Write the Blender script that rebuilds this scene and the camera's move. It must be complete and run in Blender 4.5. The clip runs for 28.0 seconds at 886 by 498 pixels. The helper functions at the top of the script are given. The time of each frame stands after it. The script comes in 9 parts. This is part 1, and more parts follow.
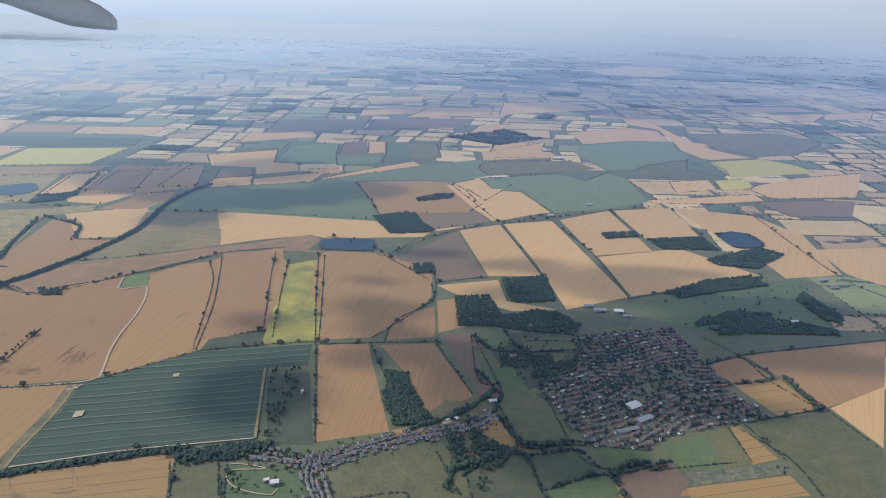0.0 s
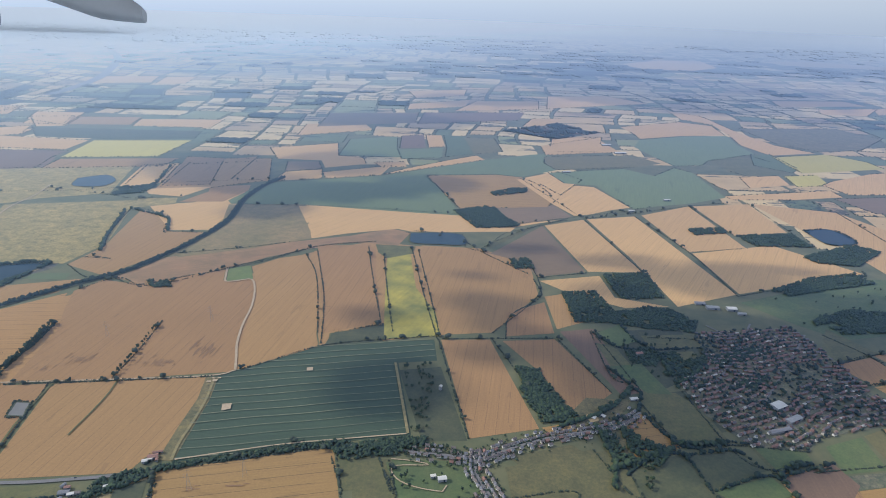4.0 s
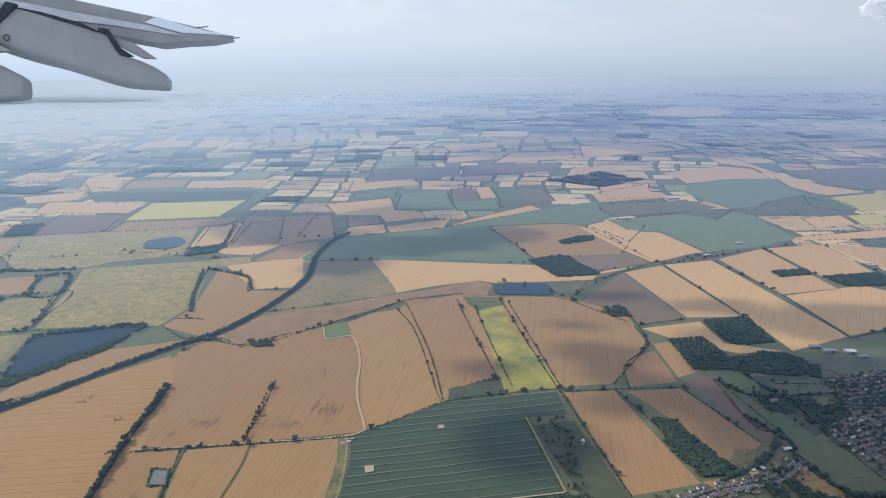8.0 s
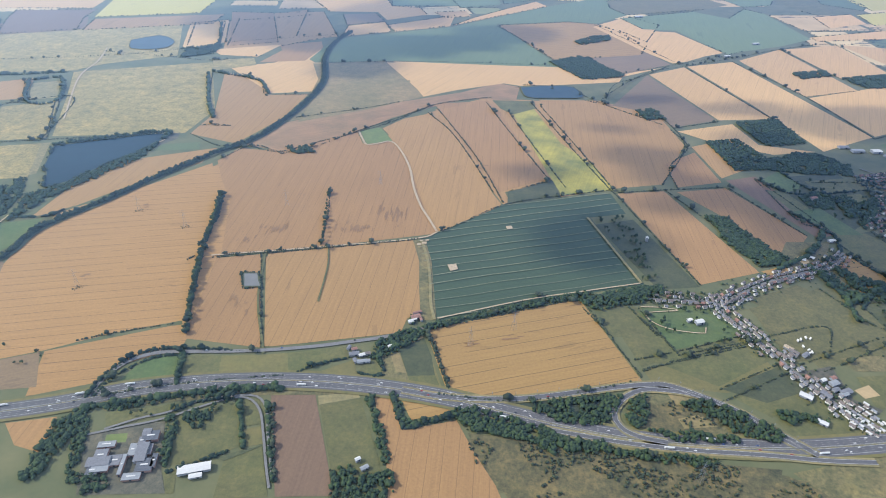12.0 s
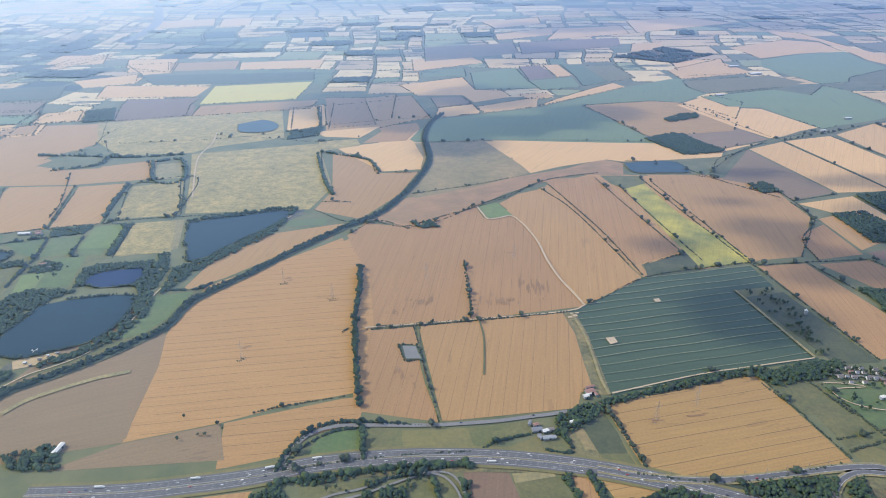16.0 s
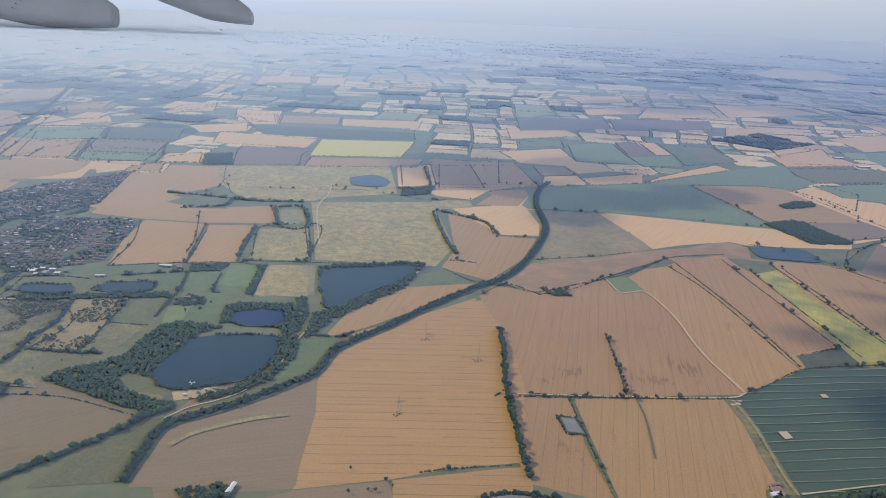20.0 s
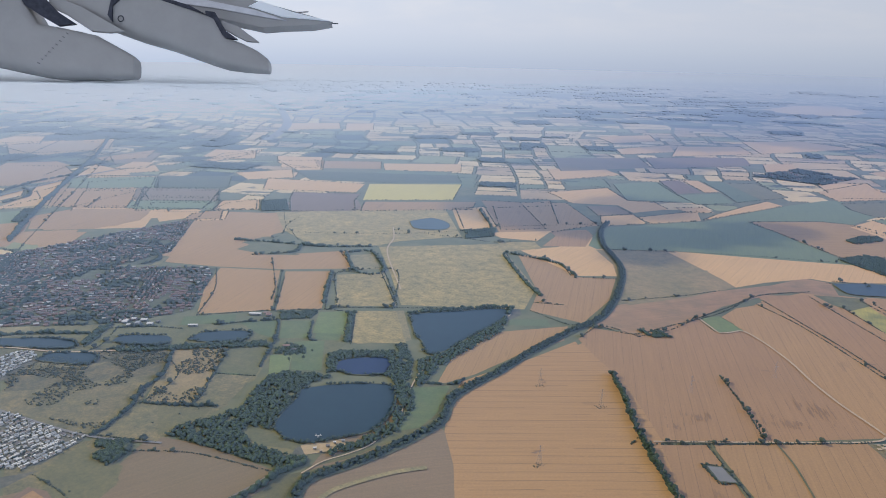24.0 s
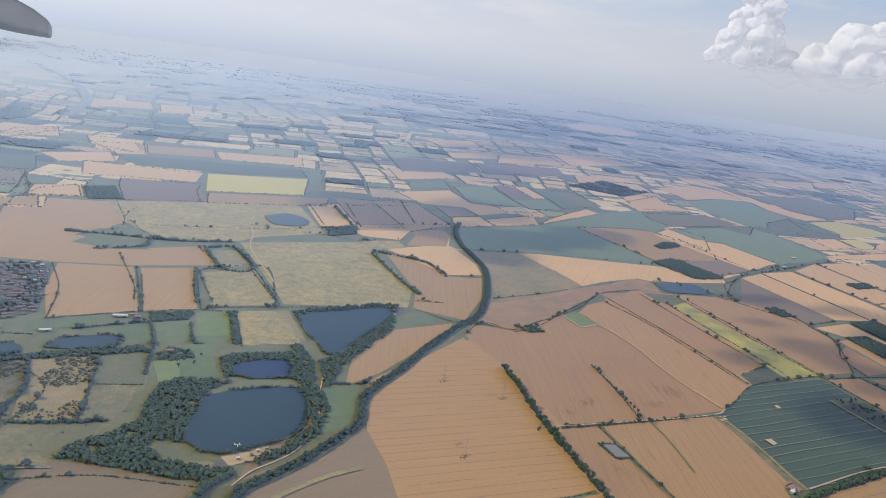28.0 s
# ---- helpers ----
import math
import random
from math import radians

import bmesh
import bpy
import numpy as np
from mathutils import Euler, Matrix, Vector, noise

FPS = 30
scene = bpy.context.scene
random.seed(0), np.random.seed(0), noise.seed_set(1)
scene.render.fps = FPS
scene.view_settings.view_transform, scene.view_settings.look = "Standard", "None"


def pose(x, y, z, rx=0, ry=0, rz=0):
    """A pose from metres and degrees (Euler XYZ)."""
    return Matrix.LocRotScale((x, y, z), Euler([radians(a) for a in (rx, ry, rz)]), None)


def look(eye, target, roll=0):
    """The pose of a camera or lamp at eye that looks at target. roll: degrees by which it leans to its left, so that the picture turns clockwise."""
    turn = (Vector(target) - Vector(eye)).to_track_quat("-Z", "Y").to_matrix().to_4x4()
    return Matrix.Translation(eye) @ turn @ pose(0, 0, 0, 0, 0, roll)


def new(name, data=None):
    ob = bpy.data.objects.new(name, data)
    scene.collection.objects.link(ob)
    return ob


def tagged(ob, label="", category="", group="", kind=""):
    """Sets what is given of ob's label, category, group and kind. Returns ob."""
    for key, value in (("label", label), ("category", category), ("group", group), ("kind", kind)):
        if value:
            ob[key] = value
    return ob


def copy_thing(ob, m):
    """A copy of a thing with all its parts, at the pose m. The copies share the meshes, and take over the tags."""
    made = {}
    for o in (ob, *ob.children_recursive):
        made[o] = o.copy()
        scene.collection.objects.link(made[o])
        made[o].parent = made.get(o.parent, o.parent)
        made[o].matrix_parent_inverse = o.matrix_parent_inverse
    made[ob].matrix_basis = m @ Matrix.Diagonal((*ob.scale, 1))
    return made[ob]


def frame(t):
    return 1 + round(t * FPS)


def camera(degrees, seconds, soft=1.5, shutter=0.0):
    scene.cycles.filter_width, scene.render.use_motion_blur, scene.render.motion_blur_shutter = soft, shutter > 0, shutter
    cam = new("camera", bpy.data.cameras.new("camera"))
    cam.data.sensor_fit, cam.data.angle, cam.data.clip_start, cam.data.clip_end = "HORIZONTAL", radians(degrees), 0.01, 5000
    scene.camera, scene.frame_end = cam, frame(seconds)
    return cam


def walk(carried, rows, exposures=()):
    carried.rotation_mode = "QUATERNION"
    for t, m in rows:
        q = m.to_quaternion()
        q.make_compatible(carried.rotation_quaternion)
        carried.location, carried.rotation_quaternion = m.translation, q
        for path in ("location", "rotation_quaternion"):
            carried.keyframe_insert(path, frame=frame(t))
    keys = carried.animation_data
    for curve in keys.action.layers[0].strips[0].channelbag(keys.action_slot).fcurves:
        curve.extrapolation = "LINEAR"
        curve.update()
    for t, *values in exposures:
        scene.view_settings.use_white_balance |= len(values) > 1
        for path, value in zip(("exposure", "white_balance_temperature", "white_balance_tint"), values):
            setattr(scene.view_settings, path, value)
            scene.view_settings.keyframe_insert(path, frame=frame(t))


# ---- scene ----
# One unit stands for ten metres of the real place: the camera may see no farther than 5000 units,
# and this country reaches fifty kilometres.
cam = camera(71.05, 28.0, soft=1.0)

# seconds, x, y, z, heading, tilt below the level, lean
PATH = [
    (0.0, 0.40, -0.45, 82.20, -0.69, 20.66, 1.98),
    (0.5, -3.28, -0.38, 82.08, -1.58, 20.24, 1.69),
    (1.0, -6.94, -0.31, 81.94, -1.85, 20.29, 1.40),
    (1.5, -10.57, -0.25, 81.80, -1.49, 20.02, 1.24),
    (2.0, -14.19, -0.18, 81.66, -1.31, 19.55, 1.25),
    (2.5, -17.79, -0.13, 81.51, -1.12, 19.24, 1.63),
    (4.5, -31.96, 0.09, 80.88, -2.61, 22.16, 1.83),
    (5.0, -35.46, 0.13, 80.71, -3.22, 22.62, 1.52),
    (5.5, -38.94, 0.18, 80.54, -3.18, 22.57, 1.47),
    (6.0, -42.40, 0.22, 80.37, -3.81, 23.34, 2.18),
    (6.5, -45.85, 0.26, 80.19, -4.37, 23.30, -0.71),
    (7.0, -49.28, 0.29, 80.02, -4.01, 18.35, -1.01),
    (7.5, -52.69, 0.32, 79.84, -3.35, 16.50, -0.81),
    (8.0, -56.09, 0.35, 79.66, -3.08, 16.45, -0.23),
    (8.5, -59.47, 0.37, 79.47, -2.79, 18.65, 1.23),
    (9.0, -62.83, 0.39, 79.29, 1.96, 23.13, 3.51),
    (9.5, -66.19, 0.40, 79.10, 3.98, 27.19, 3.23),
    (10.0, -69.53, 0.42, 78.91, 4.04, 30.84, 3.27),
    (10.5, -72.85, 0.42, 78.73, 3.95, 33.21, 1.97),
    (11.0, -76.17, 0.42, 78.54, 2.95, 33.67, 2.06),
    (11.5, -79.47, 0.42, 78.35, 1.96, 34.24, 1.36),
    (13.5, -92.56, 0.36, 77.62, 1.01, 32.26, 1.49),
    (14.0, -95.81, 0.33, 77.43, 0.63, 31.98, 1.40),
    (14.5, -99.05, 0.30, 77.26, 0.27, 31.40, 1.12),
    (15.0, -102.28, 0.26, 77.08, 0.22, 31.18, 1.14),
    (15.5, -105.51, 0.21, 76.91, 0.34, 30.68, 0.91),
    (16.0, -108.72, 0.15, 76.74, -2.06, 26.83, -0.76),
    (16.5, -111.93, 0.09, 76.57, -2.23, 24.75, 2.11),
    (17.0, -115.13, 0.02, 76.41, -2.91, 22.68, 2.41),
    (17.5, -118.32, -0.05, 76.25, -3.50, 19.71, 2.66),
    (18.0, -121.51, -0.13, 76.10, -4.04, 19.27, 3.35),
    (18.5, -124.69, -0.23, 75.95, -4.00, 20.17, 3.22),
    (19.0, -127.87, -0.32, 75.80, -5.18, 20.41, 3.37),
    (19.5, -131.04, -0.43, 75.67, -5.41, 20.74, 3.40),
    (20.0, -134.21, -0.55, 75.54, -6.65, 21.00, 2.55),
    (20.5, -137.38, -0.67, 75.41, -5.73, 20.61, 2.69),
    (21.0, -140.54, -0.81, 75.30, -8.01, 20.05, 0.37),
    (21.5, -143.70, -0.95, 75.19, -9.94, 20.34, 2.35),
    (23.5, -156.32, -1.63, 74.84, -7.69, 18.16, -0.87),
    (24.0, -159.48, -1.83, 74.78, -7.46, 17.24, 1.18),
    (24.5, -162.63, -2.04, 74.72, -11.84, 17.84, 1.20),
    (25.0, -165.78, -2.26, 74.68, -13.21, 17.94, -0.26),
    (25.5, -168.94, -2.49, 74.65, -13.91, 18.27, -0.01),
    (26.0, -172.10, -2.74, 74.63, -12.32, 18.10, 0.23),
    (26.5, -175.25, -3.00, 74.62, -10.18, 17.64, 0.91),
    (27.0, -178.42, -3.27, 74.63, -10.49, 17.61, 1.79),
    (27.5, -181.58, -3.55, 74.65, -11.64, 17.85, 1.40),
    (28.0, -184.75, -3.85, 74.68, 11.22, 16.21, 7.77),
]
walk(cam, [(t, pose(x, y, z, 90 - tilt, 0, -heading) @ pose(0, 0, 0, 0, 0, lean))
           for t, x, y, z, heading, tilt, lean in PATH],
     [(0, -0.66, 6180, 10), (6.5, -0.66, 6180, 10), (8.5, -0.64, 6350, 10), (9.2, -0.72, 6250, 10), (10.1, -0.38, 5980, 9), (11.0, -0.20, 5940, 9), (15.3, -0.18, 5940, 9), (16.6, -0.44, 6200, 11), (17.8, -0.63, 6340, 12), (20.0, -0.74, 6440, 13),
      (24.0, -0.80, 6500, 14), (27.4, -0.80, 6560, 14), (28.0, -0.70, 6720, 14)])

# ---------------------------------------------------------------- light
SUN_FROM = Vector((-0.77, 0.12, 0.63)).normalized()
sun_data = bpy.data.lights.new("sun", "SUN")
sun_data.energy, sun_data.angle, sun_data.color = 4.3, radians(0.5), (1.0, 0.91, 0.79)
sun = new("sun", sun_data)
sun.matrix_basis = look(SUN_FROM * 300, (0, 0, 0))

world = bpy.data.worlds.new("hazy_summer_sky")
scene.world = world
world.use_nodes = True
wn, wl = world.node_tree.nodes, world.node_tree.links
wn.clear()
w_out, w_bg = wn.new("ShaderNodeOutputWorld"), wn.new("ShaderNodeBackground")
w_sky = wn.new("ShaderNodeTexSky")
w_sky.sky_type, w_sky.sun_disc = "NISHITA", False
w_sky.sun_elevation, w_sky.sun_rotation = math.asin(SUN_FROM.z), math.atan2(SUN_FROM.x, SUN_FROM.y)
w_sky.air_density, w_sky.dust_density = 1.0, 2.0
w_tc, w_sep = wn.new("ShaderNodeTexCoord"), wn.new("ShaderNodeSeparateXYZ")
wl.new(w_tc.outputs["Generated"], w_sep.inputs[0])
w_up = wn.new("ShaderNodeMath")
w_up.operation = "MAXIMUM"
w_up.inputs[1].default_value = 0.04
wl.new(w_sep.outputs["Z"], w_up.inputs[0])
w_com = wn.new("ShaderNodeCombineXYZ")
wl.new(w_sep.outputs["X"], w_com.inputs["X"])
wl.new(w_sep.outputs["Y"], w_com.inputs["Y"])
wl.new(w_up.outputs[0], w_com.inputs["Z"])
wl.new(w_com.outputs[0], w_sky.inputs["Vector"])
w_dim = wn.new("ShaderNodeMix")
w_dim.data_type, w_dim.blend_type = "RGBA", "MULTIPLY"
w_dim.inputs["Factor"].default_value = 1.0
w_dim.inputs["B"].default_value = (0.07, 0.07, 0.07, 1)
wl.new(w_sky.outputs[0], w_dim.inputs["A"])
# the haze that lies over the land and up to some way above the horizon
w_map = wn.new("ShaderNodeMapRange")
w_map.inputs["From Min"].default_value, w_map.inputs["From Max"].default_value = -0.5, 0.5
wl.new(w_sep.outputs["Z"], w_map.inputs["Value"])
w_ramp = wn.new("ShaderNodeValToRGB")
stops = [(0.0, (0.26, 0.36, 0.55)), (0.40, (0.30, 0.41, 0.62)), (0.497, (0.60, 0.70, 0.85)), (0.515, (0.665, 0.76, 0.89)), (0.535, (0.72, 0.805, 0.925)), (0.56, (0.75, 0.83, 0.94)),
         (0.595, (0.73, 0.83, 0.96)), (0.66, (0.55, 0.74, 1.0)), (0.85, (0.80, 0.89, 1.02)), (1.0, (0.80, 0.90, 1.06))]
while len(w_ramp.color_ramp.elements) < len(stops):
    w_ramp.color_ramp.elements.new(0.5)
for el, (at, c) in zip(w_ramp.color_ramp.elements, stops):
    el.position, el.color = at, (*c, 1)
wl.new(w_map.outputs[0], w_ramp.inputs[0])
w_fac = wn.new("ShaderNodeMapRange")
w_fac.inputs["From Min"].default_value, w_fac.inputs["From Max"].default_value = 0.66, 0.86
w_fac.inputs["To Min"].default_value, w_fac.inputs["To Max"].default_value = 1.0, 0.0
wl.new(w_sep.outputs["Z"], w_fac.inputs["Value"])
w_mix = wn.new("ShaderNodeMix")
w_mix.data_type = "RGBA"
wl.new(w_fac.outputs[0], w_mix.inputs["Factor"])
wl.new(w_dim.outputs["Result"], w_mix.inputs["A"])
wl.new(w_ramp.outputs[0], w_mix.inputs["B"])
# the haze is brighter towards the sun
w_side = wn.new("ShaderNodeMapRange")
w_side.inputs["From Min"].default_value, w_side.inputs["From Max"].default_value = -0.9, 0.7
w_side.inputs["To Min"].default_value, w_side.inputs["To Max"].default_value = 1.74, 1.14
wl.new(w_sep.outputs["X"], w_side.inputs["Value"])
wl.new(w_side.outputs[0], w_bg.inputs["Strength"])
w_puff = wn.new("ShaderNodeTexNoise")
w_puff.inputs["Scale"].default_value, w_puff.inputs["Detail"].default_value, w_puff.inputs["Roughness"].default_value = 5.0, 7, 0.6
w_flat = wn.new("ShaderNodeMapping")
w_flat.inputs["Scale"].default_value = (1.0, 1.0, 4.0)
wl.new(w_tc.outputs["Generated"], w_flat.inputs[0])
wl.new(w_flat.outputs[0], w_puff.inputs["Vector"])
w_veil = wn.new("ShaderNodeMapRange")
for key, value in (("From Min", 0.46), ("From Max", 0.66), ("To Min", 0.0), ("To Max", 0.55)):
    w_veil.inputs[key].default_value = value
wl.new(w_puff.outputs["Fac"], w_veil.inputs["Value"])
w_high = wn.new("ShaderNodeMapRange")
w_high.inputs["From Min"].default_value, w_high.inputs["From Max"].default_value = 0.02, 0.09
wl.new(w_sep.outputs["Z"], w_high.inputs["Value"])
w_both = wn.new("ShaderNodeMath")
w_both.operation = "MULTIPLY"
wl.new(w_veil.outputs[0], w_both.inputs[0])
wl.new(w_high.outputs[0], w_both.inputs[1])
w_cloud = wn.new("ShaderNodeMix")
w_cloud.data_type = "RGBA"
w_cloud.inputs["B"].default_value = (0.93, 0.95, 0.97, 1)
wl.new(w_both.outputs[0], w_cloud.inputs["Factor"])
wl.new(w_mix.outputs["Result"], w_cloud.inputs["A"])
wl.new(w_cloud.outputs["Result"], w_bg.inputs["Color"])
wl.new(w_bg.outputs[0], w_out.inputs["Surface"])

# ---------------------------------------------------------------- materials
HAZE_REACH = 585.0            # distance over which the low haze put into surfaces reaches most of its strength


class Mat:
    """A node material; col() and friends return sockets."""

    def __init__(self, name, rough=0.9, metal=0.0, haze_coat=True):
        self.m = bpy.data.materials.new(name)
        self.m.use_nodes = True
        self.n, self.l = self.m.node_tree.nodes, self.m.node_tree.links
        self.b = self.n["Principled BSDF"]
        self.b.inputs["Roughness"].default_value = rough
        self.b.inputs["Metallic"].default_value = metal
        self.b.inputs["Specular IOR Level"].default_value = 0.15
        self.out = self.n["Material Output"]
        self.pos = self.n.new("ShaderNodeNewGeometry")
        self.tex = self.n.new("ShaderNodeTexCoord")
        # haze is painted into the surface itself, mixed in by distance
        if haze_coat:
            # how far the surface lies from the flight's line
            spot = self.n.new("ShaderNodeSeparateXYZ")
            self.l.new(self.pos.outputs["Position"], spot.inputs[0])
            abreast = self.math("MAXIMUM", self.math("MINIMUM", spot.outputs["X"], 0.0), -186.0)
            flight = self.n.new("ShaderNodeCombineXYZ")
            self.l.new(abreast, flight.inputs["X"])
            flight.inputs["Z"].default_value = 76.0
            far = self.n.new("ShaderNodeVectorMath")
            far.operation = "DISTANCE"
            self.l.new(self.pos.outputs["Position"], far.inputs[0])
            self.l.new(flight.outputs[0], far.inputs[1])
            deep = self.math("POWER", self.math("MULTIPLY", far.outputs["Value"], 1 / HAZE_REACH), 1.22)
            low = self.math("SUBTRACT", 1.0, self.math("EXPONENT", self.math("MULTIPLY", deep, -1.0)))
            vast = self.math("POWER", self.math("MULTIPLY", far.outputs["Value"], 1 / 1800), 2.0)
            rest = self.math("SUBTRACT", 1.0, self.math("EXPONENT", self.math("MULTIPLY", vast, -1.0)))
            # a gloss layer on the surface stands in for haze by reflecting skylight
            haze_gloss = self.n.new("ShaderNodeBsdfGlossy")
            haze_gloss.inputs["Roughness"].default_value = 0.5
            # its normal is set to reflect the same low skylight, wherever the surface lies
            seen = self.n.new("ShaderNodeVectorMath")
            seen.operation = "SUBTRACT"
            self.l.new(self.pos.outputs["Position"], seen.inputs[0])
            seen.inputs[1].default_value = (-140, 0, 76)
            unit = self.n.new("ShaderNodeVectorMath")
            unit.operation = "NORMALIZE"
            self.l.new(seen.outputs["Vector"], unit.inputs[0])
            # the painted haze is thicker and brighter on the sun's side, bluer away from it
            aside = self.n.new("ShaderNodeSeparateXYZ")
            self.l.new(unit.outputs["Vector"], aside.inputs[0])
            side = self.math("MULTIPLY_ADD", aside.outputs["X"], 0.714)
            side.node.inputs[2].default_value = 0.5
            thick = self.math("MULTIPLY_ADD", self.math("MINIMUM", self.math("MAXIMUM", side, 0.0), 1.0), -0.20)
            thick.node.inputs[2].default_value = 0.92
            haze_low = self.math("MULTIPLY", low, thick)
            veil = self.math("ADD", haze_low, self.math("MULTIPLY", rest, self.math("SUBTRACT", 1.0, thick)))
            haze_tint = self.ramp(side, [(0.0, (1.217, 1.297, 1.355)), (0.2, (1.240, 1.332, 1.401)), (0.35, (1.102, 1.240, 1.355)), (0.65, (0.75, 0.89, 1.10)), (1.0, (0.64, 0.78, 1.0))])
            # near haze is coloured bluer than far haze
            self.l.new(self.mix(veil, self.mix(1.0, haze_tint, self.ramp(side, [(0.0, (0.56, 0.76, 1.0)), (0.5, (0.57, 0.75, 0.98)), (1.0, (0.40, 0.62, 1.0))]), "MULTIPLY"), self.mix(rest, haze_tint, self.ramp(side, [(0.0, (1.183, 1.204, 1.204)), (0.25, (1.204, 1.225, 1.225)), (0.5, (1.098, 1.130, 1.162)), (0.8, (0.845, 0.908, 0.993))]))), haze_gloss.inputs["Color"])
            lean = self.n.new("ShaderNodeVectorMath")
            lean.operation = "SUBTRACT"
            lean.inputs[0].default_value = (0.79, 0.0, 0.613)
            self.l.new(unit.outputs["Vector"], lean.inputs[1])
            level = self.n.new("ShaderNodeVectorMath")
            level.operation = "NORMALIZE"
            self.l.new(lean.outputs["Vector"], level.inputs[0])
            self.l.new(level.outputs["Vector"], haze_gloss.inputs["Normal"])
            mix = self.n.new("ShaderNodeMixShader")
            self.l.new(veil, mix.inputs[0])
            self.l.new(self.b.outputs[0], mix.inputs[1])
            self.l.new(haze_gloss.outputs[0], mix.inputs[2])
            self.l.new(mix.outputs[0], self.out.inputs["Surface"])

    def math(self, op, a, b=None):
        k = self.n.new("ShaderNodeMath")
        k.operation = op
        for i, v in enumerate((a, b)):
            if v is None:
                continue
            if isinstance(v, (int, float)):
                k.inputs[i].default_value = v
            else:
                self.l.new(v, k.inputs[i])
        return k.outputs[0]

    def noise(self, scale, detail=4, rough=0.6, stretch=None):
        k = self.n.new("ShaderNodeTexNoise")
        k.inputs["Scale"].default_value, k.inputs["Detail"].default_value = scale, detail
        k.inputs["Roughness"].default_value = rough
        src = self.pos.outputs["Position"]
        if stretch:
            angle, sx, sy = stretch
            mp = self.n.new("ShaderNodeMapping")
            mp.inputs["Rotation"].default_value = (0, 0, -angle)
            mp2 = self.n.new("ShaderNodeMapping")
            mp2.inputs["Scale"].default_value = (sx, sy, 1)
            self.l.new(src, mp.inputs[0])
            self.l.new(mp.outputs[0], mp2.inputs[0])
            src = mp2.outputs[0]
        self.l.new(src, k.inputs["Vector"])
        return k.outputs["Fac"]

    def ramp(self, fac, stops, hard=False):
        r = self.n.new("ShaderNodeValToRGB")
        if hard:
            r.color_ramp.interpolation = "CONSTANT"
        while len(r.color_ramp.elements) < len(stops):
            r.color_ramp.elements.new(0.5)
        for el, (at, c) in zip(r.color_ramp.elements, stops):
            el.position, el.color = at, (*c, 1)
        self.l.new(fac, r.inputs[0])
        return r.outputs[0]

    def mix(self, fac, a, b, kind="MIX"):
        k = self.n.new("ShaderNodeMix")
        k.data_type, k.blend_type = "RGBA", kind
        for sock, v in (("Factor", fac), ("A", a), ("B", b)):
            if isinstance(v, (int, float)):
                k.inputs[sock].default_value = v
            elif isinstance(v, tuple):
                k.inputs[sock].default_value = (*v, 1)
            else:
                self.l.new(v, k.inputs[sock])
        return k.outputs["Result"]

    def tone(self, colour, amount, random_of="object"):
        """colour with its brightness varied from one thing, or one piece, to the next"""
        if random_of == "object":
            info = self.n.new("ShaderNodeObjectInfo").outputs["Random"]
        else:
            info = self.pos.outputs["Random Per Island"]
        hsv = self.n.new("ShaderNodeHueSaturation")
        v = self.math("MULTIPLY", info, amount)
        v = self.math("ADD", v, 1 - amount / 2)
        self.l.new(v, hsv.inputs["Value"])
        self.l.new(colour, hsv.inputs["Color"])
        return hsv.outputs[0]

    def colour(self, socket):
        if isinstance(socket, tuple):
            self.b.inputs["Base Color"].default_value = (*socket, 1)
        else:
            self.l.new(socket, self.b.inputs["Base Color"])
        return self

    def bump(self, fac, strength, distance=0.1):
        k = self.n.new("ShaderNodeBump")
        k.inputs["Strength"].default_value, k.inputs["Distance"].default_value = strength, distance
        self.l.new(fac, k.inputs["Height"])
        self.l.new(k.outputs[0], self.b.inputs["Normal"])
        return self


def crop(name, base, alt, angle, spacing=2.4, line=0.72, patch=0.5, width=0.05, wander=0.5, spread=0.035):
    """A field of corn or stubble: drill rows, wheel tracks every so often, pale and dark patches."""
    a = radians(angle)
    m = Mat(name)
    big = m.noise(spread, 5, 0.6)
    c = m.mix(m.math("MULTIPLY", m.math("SUBTRACT", big, 0.32), 1.6 * patch), base, alt)
    rows = m.noise(0.9, 3, 0.6, (a, 0.06, 2.2))
    c = m.mix(0.36, c, m.ramp(rows, [(0.25, (0.62, 0.6, 0.58)), (0.75, (1.2, 1.19, 1.15))]), "MULTIPLY")
    fine = m.noise(2.2, 5, 0.7)
    c = m.mix(0.5, c, m.ramp(fine, [(0.25, (0.66, 0.66, 0.64)), (0.75, (1.24, 1.24, 1.2))]), "MULTIPLY")
    spots = m.noise(0.13, 6, 0.65, (a, 0.3, 1.5))
    c = m.mix(m.math("MULTIPLY", m.math("GREATER_THAN", spots, 0.645), 0.42), c, tuple(v * 0.62 for v in base))
    if spacing:
        dot = m.n.new("ShaderNodeVectorMath")
        dot.operation = "DOT_PRODUCT"
        m.l.new(m.pos.outputs["Position"], dot.inputs[0])
        dot.inputs[1].default_value = (-math.sin(a), math.cos(a), 0)
        s = m.math("ADD", dot.outputs["Value"], m.math("MULTIPLY", m.noise(0.05, 2), wander))
        f = m.math("FRACT", m.math("DIVIDE", s, spacing))
        worn = m.math("GREATER_THAN", m.noise(0.22, 4, 0.6, (a, 0.2, 1.0)), 0.42)
        on = m.math("MULTIPLY", m.math("LESS_THAN", f, width), worn)
        c = m.mix(m.math("MULTIPLY", on, 1 - line), c, (base[0] * 0.35, base[1] * 0.36, base[2] * 0.33))
    m.colour(m.tone(c, 0.14))
    return m.m


